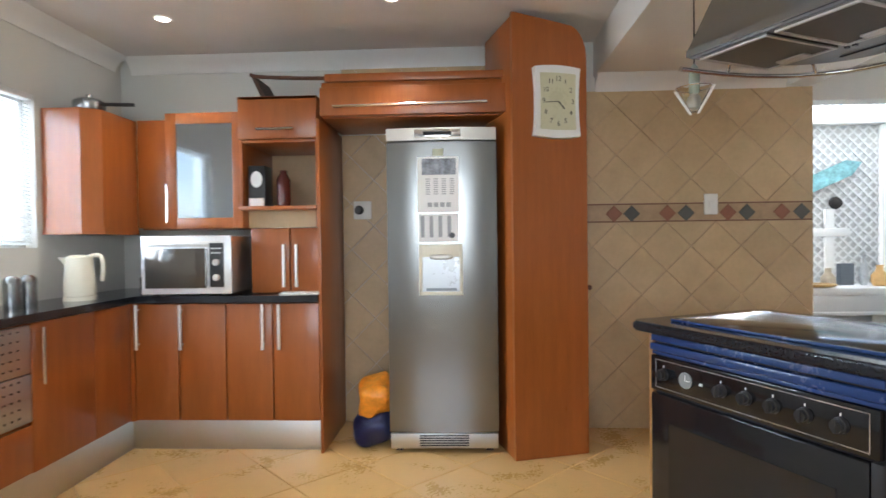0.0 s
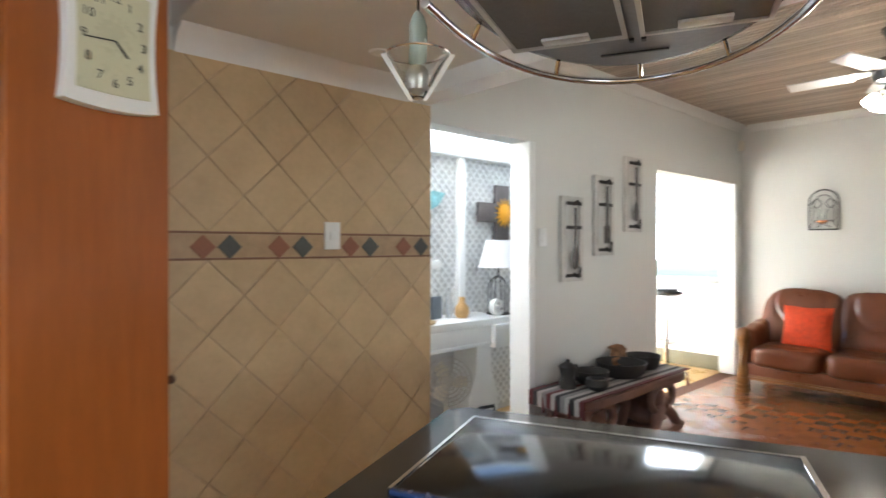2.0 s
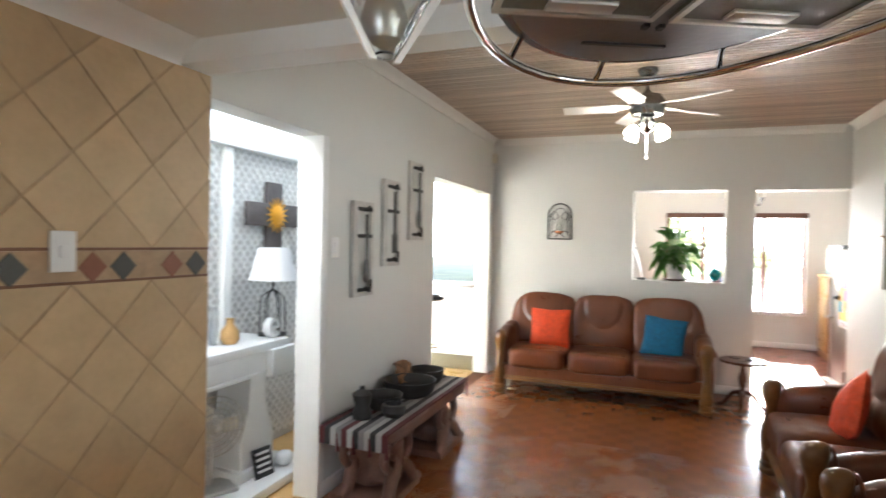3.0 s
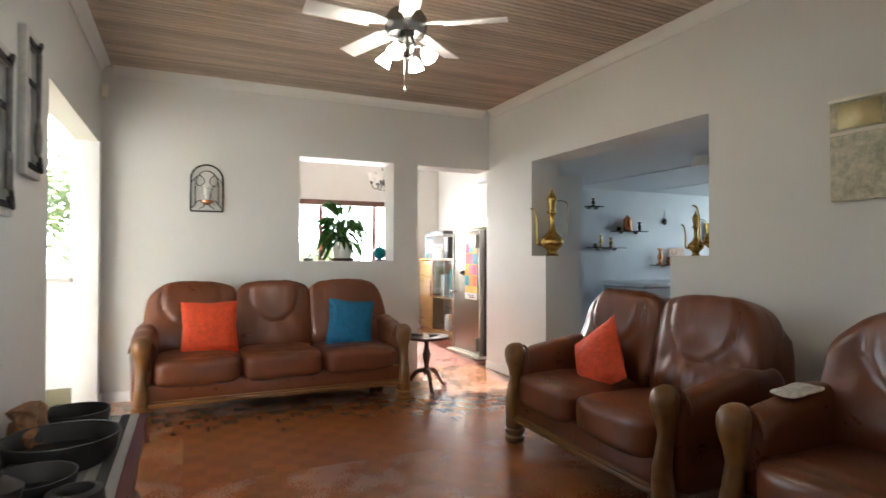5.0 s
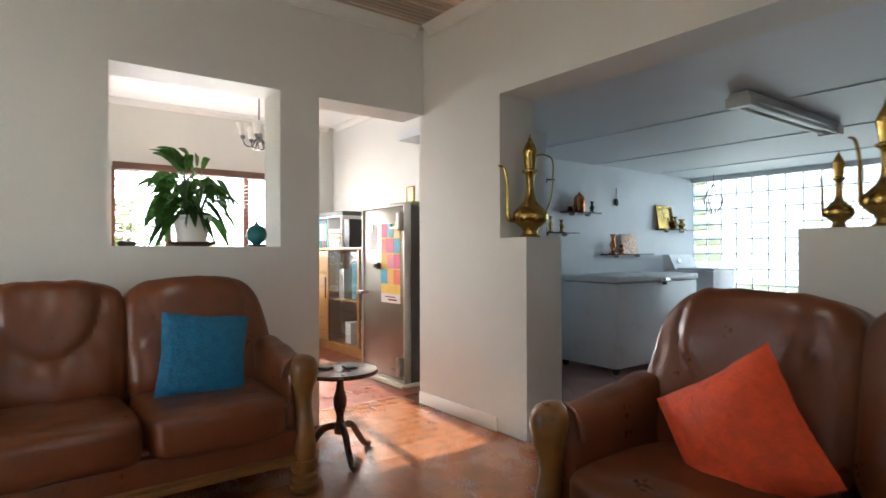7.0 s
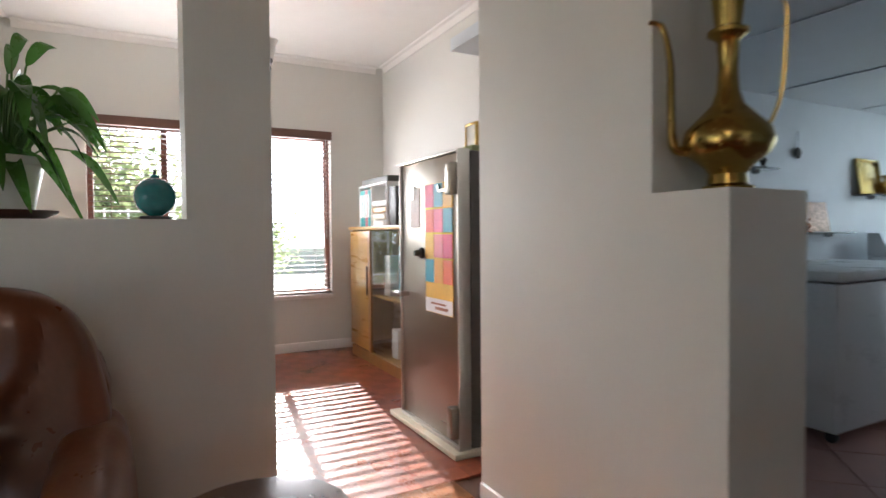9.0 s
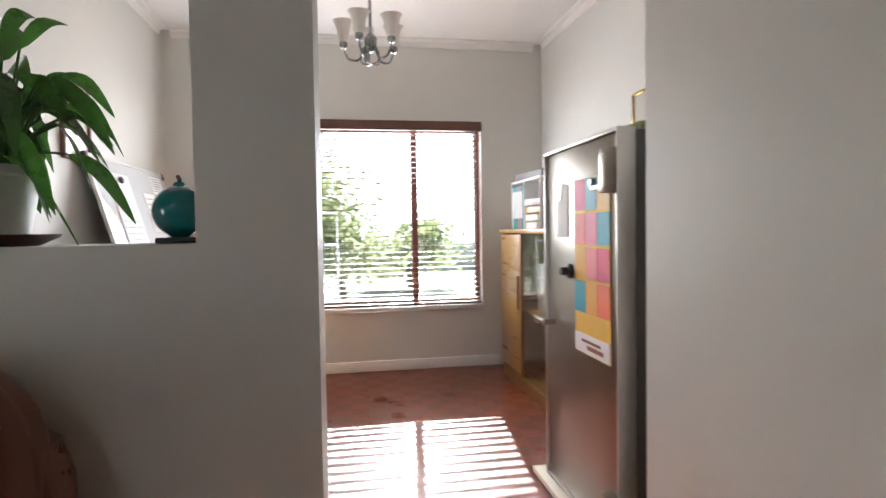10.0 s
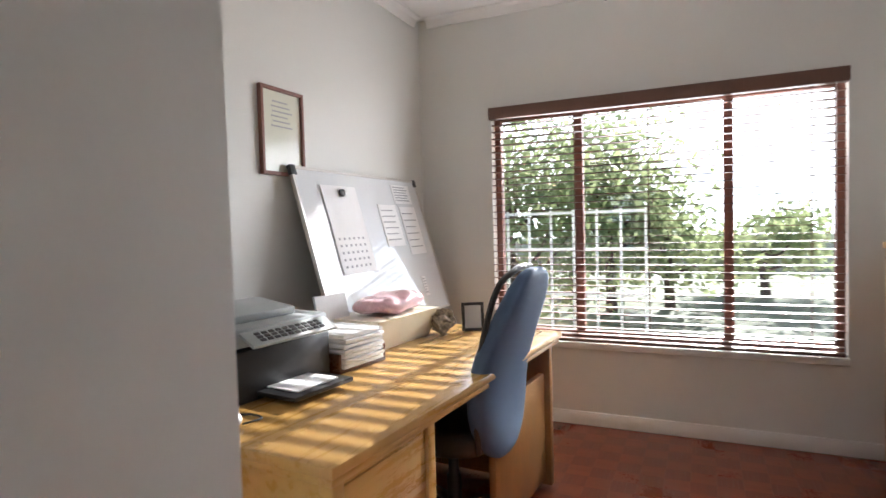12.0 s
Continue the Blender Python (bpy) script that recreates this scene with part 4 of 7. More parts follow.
part("face", moved(prism(bowed(0.105, 0.15, 0.004), -0.049, -0.044, "y"), Matrix.Translation((0, 0, zc))), mat("clock_face", (0.62, 0.60, 0.42), 0.3, vary=0.05), ck, "cream dial")
def text(s, size, parent, m, material, name="numeral"):
    cu = bpy.data.curves.new("t", "FONT")
    cu.body, cu.size, cu.align_x, cu.align_y, cu.extrude = s, size, "CENTER", "CENTER", 0.0006
    tmp = bpy.data.objects.new("t", cu)
    me = bpy.data.meshes.new_from_object(tmp)
    bpy.data.objects.remove(tmp)
    me.transform(m)
    me.materials.append(material)
    ob = new(name, me)
    ob.parent = parent
    return ob
FACE = Matrix.Rotation(radians(90), 4, "X")
for k in range(1, 13):
    a = radians(90 - 30 * k)
    text(str(k), 0.036, ck, Matrix.Translation((0.085 * math.cos(a), -0.05, zc + 0.122 * math.sin(a))) @ FACE, M_black)
for L, a, w in ((0.055, -48, 0.006), (0.08, 186, 0.004)):
    part("clock_hand", moved(boxes((0, -0.052, -w / 2, L, -0.0505, w / 2)), Matrix.Rotation(radians(-a), 4, "Y"), Matrix.Translation((0, 0, zc))), M_black, ck)

# wall cupboards
cw = thing("wall_cabinet", "cherry corner wall cabinet with lit front edge", "cabinet", (-2.375, 3.2, 1.27), 0, "cherry kitchen cabinets")
part("body", prism([(0, 0), (0.22, 0), (0.30, 0.07), (0.30, 0.40), (0, 0.40)], 0.03, 0.70, "z"), M_cherry, cw)
part("bottom_board", prism([(0, -0.005), (0.225, -0.005), (0.308, 0.068), (0.308, 0.40), (0, 0.40)], 0, 0.03, "z"), M_cherry, cw)
cabinet("cherry corner wall cabinet", -2.07, -1.845, 3.59, 3.93, 1.30, 1.98, [(-2.07, -1.845, 1.31, 1.975, -1.865, 1.34, 1.58)], "wall_cabinet")
gc, go = cabinet("cherry wall cabinet with tinted glass door", -1.84, -1.365, 3.52, 3.93, 1.30, 2.0, [], "wall_cabinet")
dr = part("door", moved(join(boxes((-1.838, 3.5, 1.305, -1.775, 3.519, 1.995), (-1.43, 3.5, 1.305, -1.367, 3.519, 1.995), (-1.775, 3.5, 1.305, -1.43, 3.519, 1.365), (-1.775, 3.5, 1.93, -1.43, 3.519, 1.995), bev=0.002)), go), M_cherry, gc)
part("pane", moved(boxes((-1.775, 3.508, 1.365, -1.43, 3.514, 1.93)), go), M_mirror, dr, "dark reflective glass pane")
part("handle", moved(join(tube([(-1.82, 3.47, 1.34), (-1.82, 3.47, 1.56)], 0.007), tube([(-1.82, 3.47, 1.36), (-1.82, 3.5, 1.36)], 0.004), tube([(-1.82, 3.47, 1.54), (-1.82, 3.5, 1.54)], 0.004)), go), M_chrome, dr)
sc = thing("shelf_cabinet", "cherry wall cabinet with open shelf below a flap", "cabinet", (-1.115, 3.385, 1.30), 0, "cherry kitchen cabinets")
for x0, x1 in ((-0.232, -0.214), (0.214, 0.23)):
    part("side", boxes((x0, 0.02, 0.0, x1, 0.54, 0.75), bev=0.002), M_cherry, sc)
for x, y, z0, z1 in ((0.225, -0.02, 0.10, 0.122), (0.213, 0.02, 0.49, 0.508), (0.23, 0.0, 0.735, 0.752)):
    part("shelf", boxes((-x, y, z0, x, 0.54, z1), bev=0.002), M_cherry, sc)
part("back_board", boxes((-0.214, 0.52, 0.122, 0.214, 0.539, 0.735)), M_tile, sc)
part("lower_rail", boxes((-0.213, 0.1, 0.0, 0.213, 0.12, 0.1)), M_tile, sc)
fl = part("flap", boxes((-0.231, 0, 0.508, 0.229, 0.019, 0.752), bev=0.003), M_cherry, sc)
part("handle", join(tube([(-0.11, -0.03, 0.56), (0.1, -0.03, 0.56)], 0.007), tube([(-0.08, -0.03, 0.56), (-0.08, 0, 0.56)], 0.004), tube([(0.07, -0.03, 0.56), (0.07, 0, 0.56)], 0.004)), M_chrome, fl)
for x0, x1, hx in ((-1.31, -1.075, -1.105), (-1.075, -0.885, -1.03)):
    cabinet("cherry counter-top cabinet with steel handle", x0, x1, 3.46, 3.93, 0.912, 1.298, [(x0, x1, 0.915, 1.296, hx, 0.95, 1.20)], "counter_cabinet")
cd = thing("coffee_dispenser", "black and white coffee dispenser box", "dispenser", (-1.26, 3.44, 1.423), 0)
part("case", boxes((-0.05, 0, 0, 0.05, 0.12, 0.24), bev=0.004), M_black, cd)
part("badge", moved(lathe([(0.034, 0), (0.034, 0.004)], seg=20), Matrix.Diagonal((1, 1.4, 1, 1)), Matrix.Rotation(radians(90), 4, "X"), Matrix.Translation((0, -0.001, 0.16))), M_white, cd, "white oval badge")
part("tray", boxes((-0.045, -0.012, 0.0, 0.045, 0, 0.05), bev=0.003), M_white, cd)
jr = solid("jar", lathe([(0.035, 0), (0.04, 0.02), (0.04, 0.16), (0.02, 0.2), (0.02, 0.215)], seg=16), mat("dark_jar", (0.10, 0.02, 0.015), 0.25), "dark red jar on the open shelf", "jar", "", (-1.12, 3.5, 1.423))
bk = thing("basket", "dark brown woven tray basket on the cabinets", "basket", (-0.95, 3.55, 2.056))
part("tray", join(prism([(-0.30, 0), (0.30, 0), (0.33, 0.13), (0.31, 0.13), (0.28, 0.02), (-0.28, 0.02), (-0.36, 0.17), (-0.38, 0.17)], 0.0, 0.28, "y")), mat("woven_dark", (0.07, 0.035, 0.02), 0.7, vary=0.5, scale=50, bump=0.6), bk)
part("rim", tube(bow([(-0.38, 0, 0.17), (-0.30, 0, 0.155), (0.0, 0, 0.14), (0.33, 0, 0.135)]), 0.012), M_darkwood, bk)
pn = thing("saucepan", "steel saucepan with black handle on the wall cabinet", "saucepan", (-2.22, 3.38, 1.972))
part("pan", lathe([(0.075, 0), (0.085, 0.02), (0.085, 0.07), (0.078, 0.07), (0.07, 0.015), (0, 0.01)], seg=22), M_steel, pn)
part("lid", lathe([(0.085, 0.07), (0.06, 0.085), (0.012, 0.092), (0.015, 0.11), (0.004, 0.112)], seg=22), M_steel, pn)
part("handle", tube([(0.08, 0, 0.055), (0.24, 0.05, 0.06)], 0.011), M_black, pn)

mw = thing("microwave", "silver microwave oven with black door and two dials", "microwave", (-1.62, 3.30, 0.914), 2)
part("case", boxes((-0.255, 0.012, 0.012, 0.255, 0.36, 0.34), bev=0.008), M_alu, mw)
part("front", boxes((-0.257, 0, 0.012, 0.257, 0.012, 0.342), bev=0.004), mat("silver_paint", (0.66, 0.67, 0.68), 0.35, 0.35, vary=0.03, bump=0), mw)
part("door_window", boxes((-0.235, -0.006, 0.045, 0.115, 0.0, 0.27), bev=0.002), M_smoke, mw)
part("brow", boxes((-0.235, -0.005, 0.28, 0.2, 0.0, 0.31), bev=0.002), M_alu, mw)
part("control_panel", boxes((0.135, -0.006, 0.05, 0.215, 0.0, 0.30), bev=0.002), M_black, mw)
for z in (0.19, 0.105):
    part("dial", moved(lathe([(0.024, 0), (0.024, 0.01), (0.018, 0.018)], seg=18), Matrix.Rotation(radians(90), 4, "X"), Matrix.Translation((0.175, -0.005, z))), M_chrome, mw)
for k in range(3):
    part("button", boxes((0.147 + 0.02 * k, -0.009, 0.265, 0.16 + 0.02 * k, -0.005, 0.272), (0.147 + 0.02 * k, -0.009, 0.24, 0.16 + 0.02 * k, -0.005, 0.247)), M_white, mw)
part("handle", tube([(0.124, -0.025, 0.06), (0.124, -0.025, 0.27)], 0.007), M_steel, mw)
for x in (-0.2, 0.2):
    part("foot", lathe([(0.015, 0), (0.015, 0.012)], x, 0.05, 10), M_black, mw)
kt = thing("kettle", "cream plastic jug kettle", "kettle", (-2.15, 3.17, 0.91), 20)
part("base", lathe([(0.08, 0), (0.08, 0.02), (0.07, 0.025)], seg=24), M_cream, kt)
part("jug", lathe([(0.075, 0.025), (0.078, 0.08), (0.065, 0.2), (0.062, 0.235), (0.045, 0.245), (0, 0.248)], seg=24), M_cream, kt)
part("spout", prism([(-0.05, 0.23), (-0.095, 0.235), (-0.06, 0.18)], -0.02, 0.02, "y"), M_cream, kt)
part("handle", tube(bow([(0.05, 0, 0.24), (0.10, 0, 0.24), (0.115, 0, 0.19), (0.11, 0, 0.1)]), 0.012), M_cream, kt)
for x, y in ((-2.2, 2.77), (-2.2, 2.87)):
    cn = thing("canister", "small steel canister with domed lid", "canister", (x, y, 0.91), 0, "steel canisters")
    part("body", lathe([(0.036, 0), (0.038, 0.02), (0.038, 0.12)], seg=20), M_steel, cn)
    part("lid", lathe([(0.039, 0.121), (0.036, 0.14), (0.02, 0.155), (0, 0.158)], seg=20), M_steel, cn)
solid("glass_jar", lathe([(0.05, 0), (0.055, 0.02), (0.055, 0.09), (0.04, 0.11), (0.04, 0.125), (0.036, 0.12), (0.05, 0.08), (0.048, 0.01)], seg=20), M_clear, "clear glass jar on the worktop", "jar", "", (-2.02, 3.62, 0.91))
solid("newspaper", boxes((-0.11, -0.08, 0, 0.11, 0.08, 0.012), bev=0.003), mat("newsprint", (0.6, 0.6, 0.6), 0.8, vary=0.7, scale=70, bump=0), "folded newspaper on the worktop", "newspaper", "", (-1.0, 3.41, 0.911), 12)

# ---- fridge ----
fr = thing("fridge", "tall stainless steel fridge with water dispenser", "fridge", (-0.172, 3.345, 0), 1)
part("carcass", boxes((-0.305, 0.07, 0.03, 0.305, 0.56, 1.83), bev=0.01), mat("dark_grey_side", (0.10, 0.10, 0.10), 0.4), fr)
dp = [(-0.31 + 0.62 * k / 12, 0.012 * (abs(k / 6 - 1) ** 2.5) * 2) for k in range(13)]
door = part("door", moved(prism([(x, y) for x, y in dp] + [(0.31, 0.068), (-0.31, 0.068)], 0.125, 1.765, "z")), M_steel, fr, "brushed steel door")
part("top_cap", prism([(x, y) for x, y in dp] + [(0.31, 0.07), (-0.31, 0.07)], 1.775, 1.845, "z"), M_alu, fr)
part("control_strip", boxes((-0.15, -0.004, 1.79, 0.11, 0.004, 1.835), bev=0.003), M_chrome, fr)
part("display", boxes((-0.1, -0.006, 1.80, 0.06, -0.003, 1.822)), M_dark, fr)
part("kick_plate", boxes((-0.305, 0.02, 0.03, 0.305, 0.06, 0.115), bev=0.004), M_alu, fr)
part("vent_slot", join(*[boxes((-0.14, 0.016, 0.045 + 0.014 * k, 0.14, 0.021, 0.052 + 0.014 * k)) for k in range(5)]), M_black, fr)
part("foot", boxes((-0.28, 0.08, 0, -0.24, 0.12, 0.03), (0.24, 0.08, 0, 0.28, 0.12, 0.03), (-0.28, 0.48, 0, -0.24, 0.52, 0.03), (0.24, 0.48, 0, 0.28, 0.52, 0.03)), M_black, fr)
dsp = part("dispenser", join(boxes((-0.13, -0.008, 0.905, 0.115, 0.004, 0.925), (-0.13, -0.008, 0.925, -0.112, 0.004, 1.19), (0.097, -0.008, 0.925, 0.115, 0.004, 1.19), (-0.112, -0.008, 1.12, 0.097, 0.004, 1.19), bev=0.003)), M_cream, door, "pale grey water dispenser")
part("dispenser_recess", boxes((-0.112, -0.003, 0.925, 0.097, 0.003, 1.12)), mat("recess_silver", (0.62, 0.66, 0.70), 0.3, 0.3, bump=0, vary=0.03), door)
part("spout", moved(soft(-0.07, -0.03, 0, 0.06, 0.0, 0.03, p=3), Matrix.Translation((0, 0, 1.105))), M_alu, door)
part("drip_tray", boxes((-0.09, -0.006, 0.93, 0.08, -0.002, 0.945)), mat("drip_grey", (0.25, 0.28, 0.3), 0.4), door)
cal = thing("calendar", "white paper calendar with a landscape photo", "calendar", (-0.19, 3.342, 1.37), 1)
part("sheet", boxes((-0.115, -0.001, 0, 0.115, 0.002, 0.31)), M_paper, cal)
part("photo", boxes((-0.09, -0.003, 0.21, 0.1, -0.001, 0.30)), mat("photo_print", (0.20, 0.22, 0.26), 0.4, vary=1.2, scale=14), cal, "landscape photo")
ink = mat("grey_ink", (0.35, 0.36, 0.38), 0.7)
for k in range(4):
    part("date_column", join(*[boxes((-0.07 + 0.045 * k, -0.0028, 0.1 + 0.012 * j, -0.045 + 0.045 * k, -0.0012, 0.105 + 0.012 * j)) for j in range(8)]), ink, cal)
part("footer", join(*[boxes((-0.06 + 0.035 * k, -0.0028, 0.03, -0.035 + 0.035 * k, -0.0012, 0.055)) for k in range(4)]), ink, cal)
nt = thing("note", "striped notice card in grey and white", "note", (-0.19, 3.342, 1.205), 1)
part("card", boxes((-0.11, -0.001, 0, 0.11, 0.002, 0.155)), M_paper, nt)
part("stripe", join(*[boxes((-0.10 + 0.05 * k, -0.0028, 0.025, -0.08 + 0.05 * k, -0.0012, 0.145)) for k in range(4)]), ink, nt)
part("round_mark", moved(lathe([(0.016, 0), (0.016, 0.0015)], seg=18), Matrix.Rotation(radians(90), 4, "X"), Matrix.Translation((0.075, -0.0015, 0.035))), M_black, nt)
solid("magnet", boxes((-0.03, -0.008, 0, 0.03, 0.002, 0.04), bev=0.003), mat("green_magnet", (0.45, 0.47, 0.35), 0.5), "pale green magnet on the fridge door", "magnet", "", (-0.19, 3.346, 1.685))
for z, h in ((1.62, 0.09), (1.46, 0.12), (1.34, 0.07)):
    solid("paper_slip", boxes((-0.003, -0.03, 0, 0, 0.05, h)), M_paper, "white paper slip on the side of the fridge", "paper", "fridge slips", (-0.478, 3.46, z))
bag = thing("grocery_bag", "orange and navy plastic bag beside the fridge", "bag", (-0.60, 3.55, 0))
part("orange_part", soft(-0.1, -0.12, 0.15, 0.12, 0.15, 0.40, p=2.6, n=10, wob=0.05, freq=9), mat("orange_plastic", (0.85, 0.30, 0.02), 0.35, vary=0.35, scale=18, bump=0.5), bag)
part("navy_part", soft(-0.11, -0.14, 0.0, 0.12, 0.13, 0.21, p=3, n=8, wob=0.03, freq=9), mat("navy_plastic", (0.015, 0.02, 0.07), 0.35, vary=0.4), bag)
so = thing("wall_socket", "white wall socket with black plug", "socket", (-0.73, 3.939, 1.42), 0, "sockets")
part("plate", boxes((-0.06, -0.014, -0.06, 0.06, -0.002, 0.06), bev=0.004), M_white, so)
part("plug", moved(lathe([(0.03, 0), (0.03, 0.03), (0.02, 0.04)], seg=16), Matrix.Rotation(radians(90), 4, "X"), Matrix.Translation((-0.02, -0.012, 0))), M_black, so)

# ---- cooking island, hob, oven, hood ----
RI = math.degrees(math.atan2(-0.903, 0.43))
I0 = (0.58, 2.37, 0)
isl = thing("island_cabinet", "cooking island base with wood end panel and white panel", "island", I0, RI)
part("end_panel", boxes((0.062, 0.05, 0, 0.085, 0.66, 0.862), bev=0.003), M_oak, isl, "pale wooden end panel")
part("carcass", boxes((0.088, 0.62, 0.0, 1.72, 0.66, 0.862), (0.90, 0.08, 0.0, 1.72, 0.615, 0.862), bev=0.002), M_white, isl)
part("edge_post", boxes((0.875, 0.045, 0, 0.898, 0.61, 0.862), bev=0.003), M_oak, isl)
part("front_panel", boxes((0.93, 0.062, 0.10, 1.70, 0.078, 0.84), bev=0.004), M_white, isl)
top = prism([(0.035, 0), (1.75, 0), (1.75, 0.72), (0.05, 0.72), (0.0, 0.67), (0, 0.035)], 0.866, 0.902, "z")
bmesh.ops.bevel(top, geom=top.edges[:], offset=0.008, segments=2, affect="EDGES")
wt = solid("island_worktop", top, M_granite, "dark polished granite worktop on the cooking island", "worktop", "", I0, RI)
hb = thing("hob", "black glass ceramic hob with steel trim and blue reflection coloured on its front", "hob", (I0[0], I0[1], 0.903), RI)
part("glass", boxes((0.115, 0.125, 0, 0.87, 0.60, 0.006), bev=0.001), M_enamel, hb)
part("side_trim", boxes((0.107, 0.115, 0, 0.115, 0.61, 0.009), (0.87, 0.115, 0, 0.882, 0.61, 0.010), (0.115, 0.60, 0, 0.87, 0.61, 0.009)), M_chrome, hb)
part("front_trim", boxes((0.115, 0.105, 0, 0.87, 0.125, 0.009), bev=0.002), M_blue, hb, "front trim coloured with the window's blue reflection")
ov = thing("oven", "black built-in oven with round knobs and clock", "oven", (I0[0], I0[1], 0), RI)
part("case", boxes((0.09, 0.06, 0.05, 0.872, 0.60, 0.862)), M_black, ov)
part("trim_rail", join(boxes((0.09, 0.035, 0.835, 0.872, 0.06, 0.858), bev=0.003), boxes((0.09, 0.028, 0.80, 0.872, 0.06, 0.828), bev=0.006), boxes((0.09, 0.04, 0.785, 0.872, 0.06, 0.797), bev=0.002)), M_blue, ov, "dark ribbed trim rail coloured with the window's blue reflection")
part("control_panel", boxes((0.09, 0.034, 0.655, 0.862, 0.06, 0.782), bev=0.004), M_enamel, ov)
part("panel_line", join(boxes((0.115, 0.0325, 0.668, 0.84, 0.0345, 0.67), (0.115, 0.0325, 0.768, 0.84, 0.0345, 0.77), (0.115, 0.0325, 0.67, 0.117, 0.0345, 0.768), (0.838, 0.0325, 0.67, 0.84, 0.0345, 0.768))), M_alu, ov)
for u in (0.155, 0.40, 0.49, 0.58, 0.675, 0.77):
    k = part("knob", moved(join(lathe([(0.022, 0), (0.021, 0.012), (0.016, 0.014), (0.016, 0.026)], seg=18), boxes((-0.005, -0.018, 0.012, 0.005, 0.018, 0.03), bev=0.002)), Matrix.Rotation(radians(90), 4, "X"), Matrix.Translation((u, 0.034, 0.72))), M_black, ov)
    part("mark", boxes((u - 0.002, 0.031, 0.745, u + 0.002, 0.0335, 0.752)), M_white, k)
ocl = part("oven_clock", moved(lathe([(0.028, 0), (0.028, 0.004)], seg=24), Matrix.Rotation(radians(90), 4, "X"), Matrix.Translation((0.255, 0.034, 0.72))), mat("clock_grey", (0.25, 0.26, 0.25), 0.3), ov)
part("pointer", join(boxes((0.255, 0.0285, 0.719, 0.275, 0.030, 0.722), (0.254, 0.0285, 0.72, 0.257, 0.030, 0.738))), M_white, ocl)
part("indicator_lamp", boxes((0.315, 0.031, 0.716, 0.327, 0.034, 0.724)), M_white, ov)
part("oven_door", boxes((0.095, 0.03, 0.10, 0.84, 0.058, 0.645), bev=0.005), M_enamel, ov)
part("door_window", boxes((0.18, 0.028, 0.18, 0.76, 0.0305, 0.55)), M_dark, ov)
part("hinge_post", boxes((0.843, 0.03, 0.06, 0.872, 0.06, 0.65), bev=0.003), M_black, ov)

hd = thing("cooker_hood", "stainless steel island cooker hood with curved towel rail", "cooker hood", I0, RI)
cu, cv, au, bv = 0.53, 0.07, 0.325, 0.63
def arc(k0, a, b, n=24):
    return [(cu - a * math.cos(math.pi * q / n), cv + b * math.sin(math.pi * q / n) ** 0.8) for q in range(n + 1)]
rim = arc(0, 0.30, 0.60)
part("canopy_rim", prism(rim, 1.835, 1.86, "z"), M_steel, hd)
body = bmesh.new()
lo = [body.verts.new((x, y, 1.86)) for x, y in ((0.235, 0.072), (0.825, 0.072), (0.825, 0.36), (0.235, 0.36))]
hi = [body.verts.new((x, y, 2.12)) for x, y in ((0.37, 0.12), (0.69, 0.12), (0.69, 0.36), (0.37, 0.36))]
body.faces.new(lo[::-1]), body.faces.new(hi)
for k in range(4):
    body.faces.new((lo[k], lo[(k + 1) % 4], hi[(k + 1) % 4], hi[k]))
part("canopy", body, M_steel, hd, "brushed steel tapered canopy")
part("chimney", boxes((0.39, 0.13, 2.12, 0.67, 0.35, 2.24), bev=0.003), M_steel, hd)
part("underside", prism([(cu + (x - cu) * 0.93, cv + (y - cv) * 0.93 + 0.01) for x, y in rim], 1.828, 1.836, "z"), mat("hood_grey", (0.24, 0.24, 0.245), 0.35, 0.8), hd)
for u0, u1 in ((0.27, 0.52), (0.545, 0.79)):
    ff = part("grease_filter", boxes((u0, 0.09, 1.822, u1, 0.42, 1.829)), mat("filter_mesh", (0.16, 0.15, 0.14), 0.5, 0.7, vary=0.3, scale=300), hd, "grey mesh grease filter")
    part("filter_frame", join(boxes((u0, 0.09, 1.817, u1, 0.10, 1.823), (u0, 0.41, 1.817, u1, 0.42, 1.823), (u0, 0.10, 1.817, u0 + 0.01, 0.41, 1.823), (u1 - 0.01, 0.10, 1.817, u1, 0.41, 1.823))), M_alu, ff)
    part("filter_latch", join(boxes(((u0 + u1) / 2 - 0.05, 0.365, 1.815, (u0 + u1) / 2 + 0.05, 0.40, 1.8225), bev=0.002)), M_alu, ff)
part("slot", boxes((0.45, 0.54, 1.824, 0.60, 0.548, 1.829), (0.52, 0.45, 1.822, 0.53, 0.465, 1.829), (0.545, 0.45, 1.822, 0.555, 0.465, 1.829)), M_black, hd)
rail = [(x, y, 1.805) for x, y in arc(0, au, bv)]
part("towel_rail", tube(rail, 0.009, 10), M_chrome, hd, "curved chrome rail")
for q in (2, 7, 12, 17, 22):
    x, y, z = rail[q]
    part("rail_stud", tube([(x, y, z), (cu + (x - cu) * 0.93, cv + (y - cv) * 0.93, z + 0.03)], 0.006), M_chrome, hd)

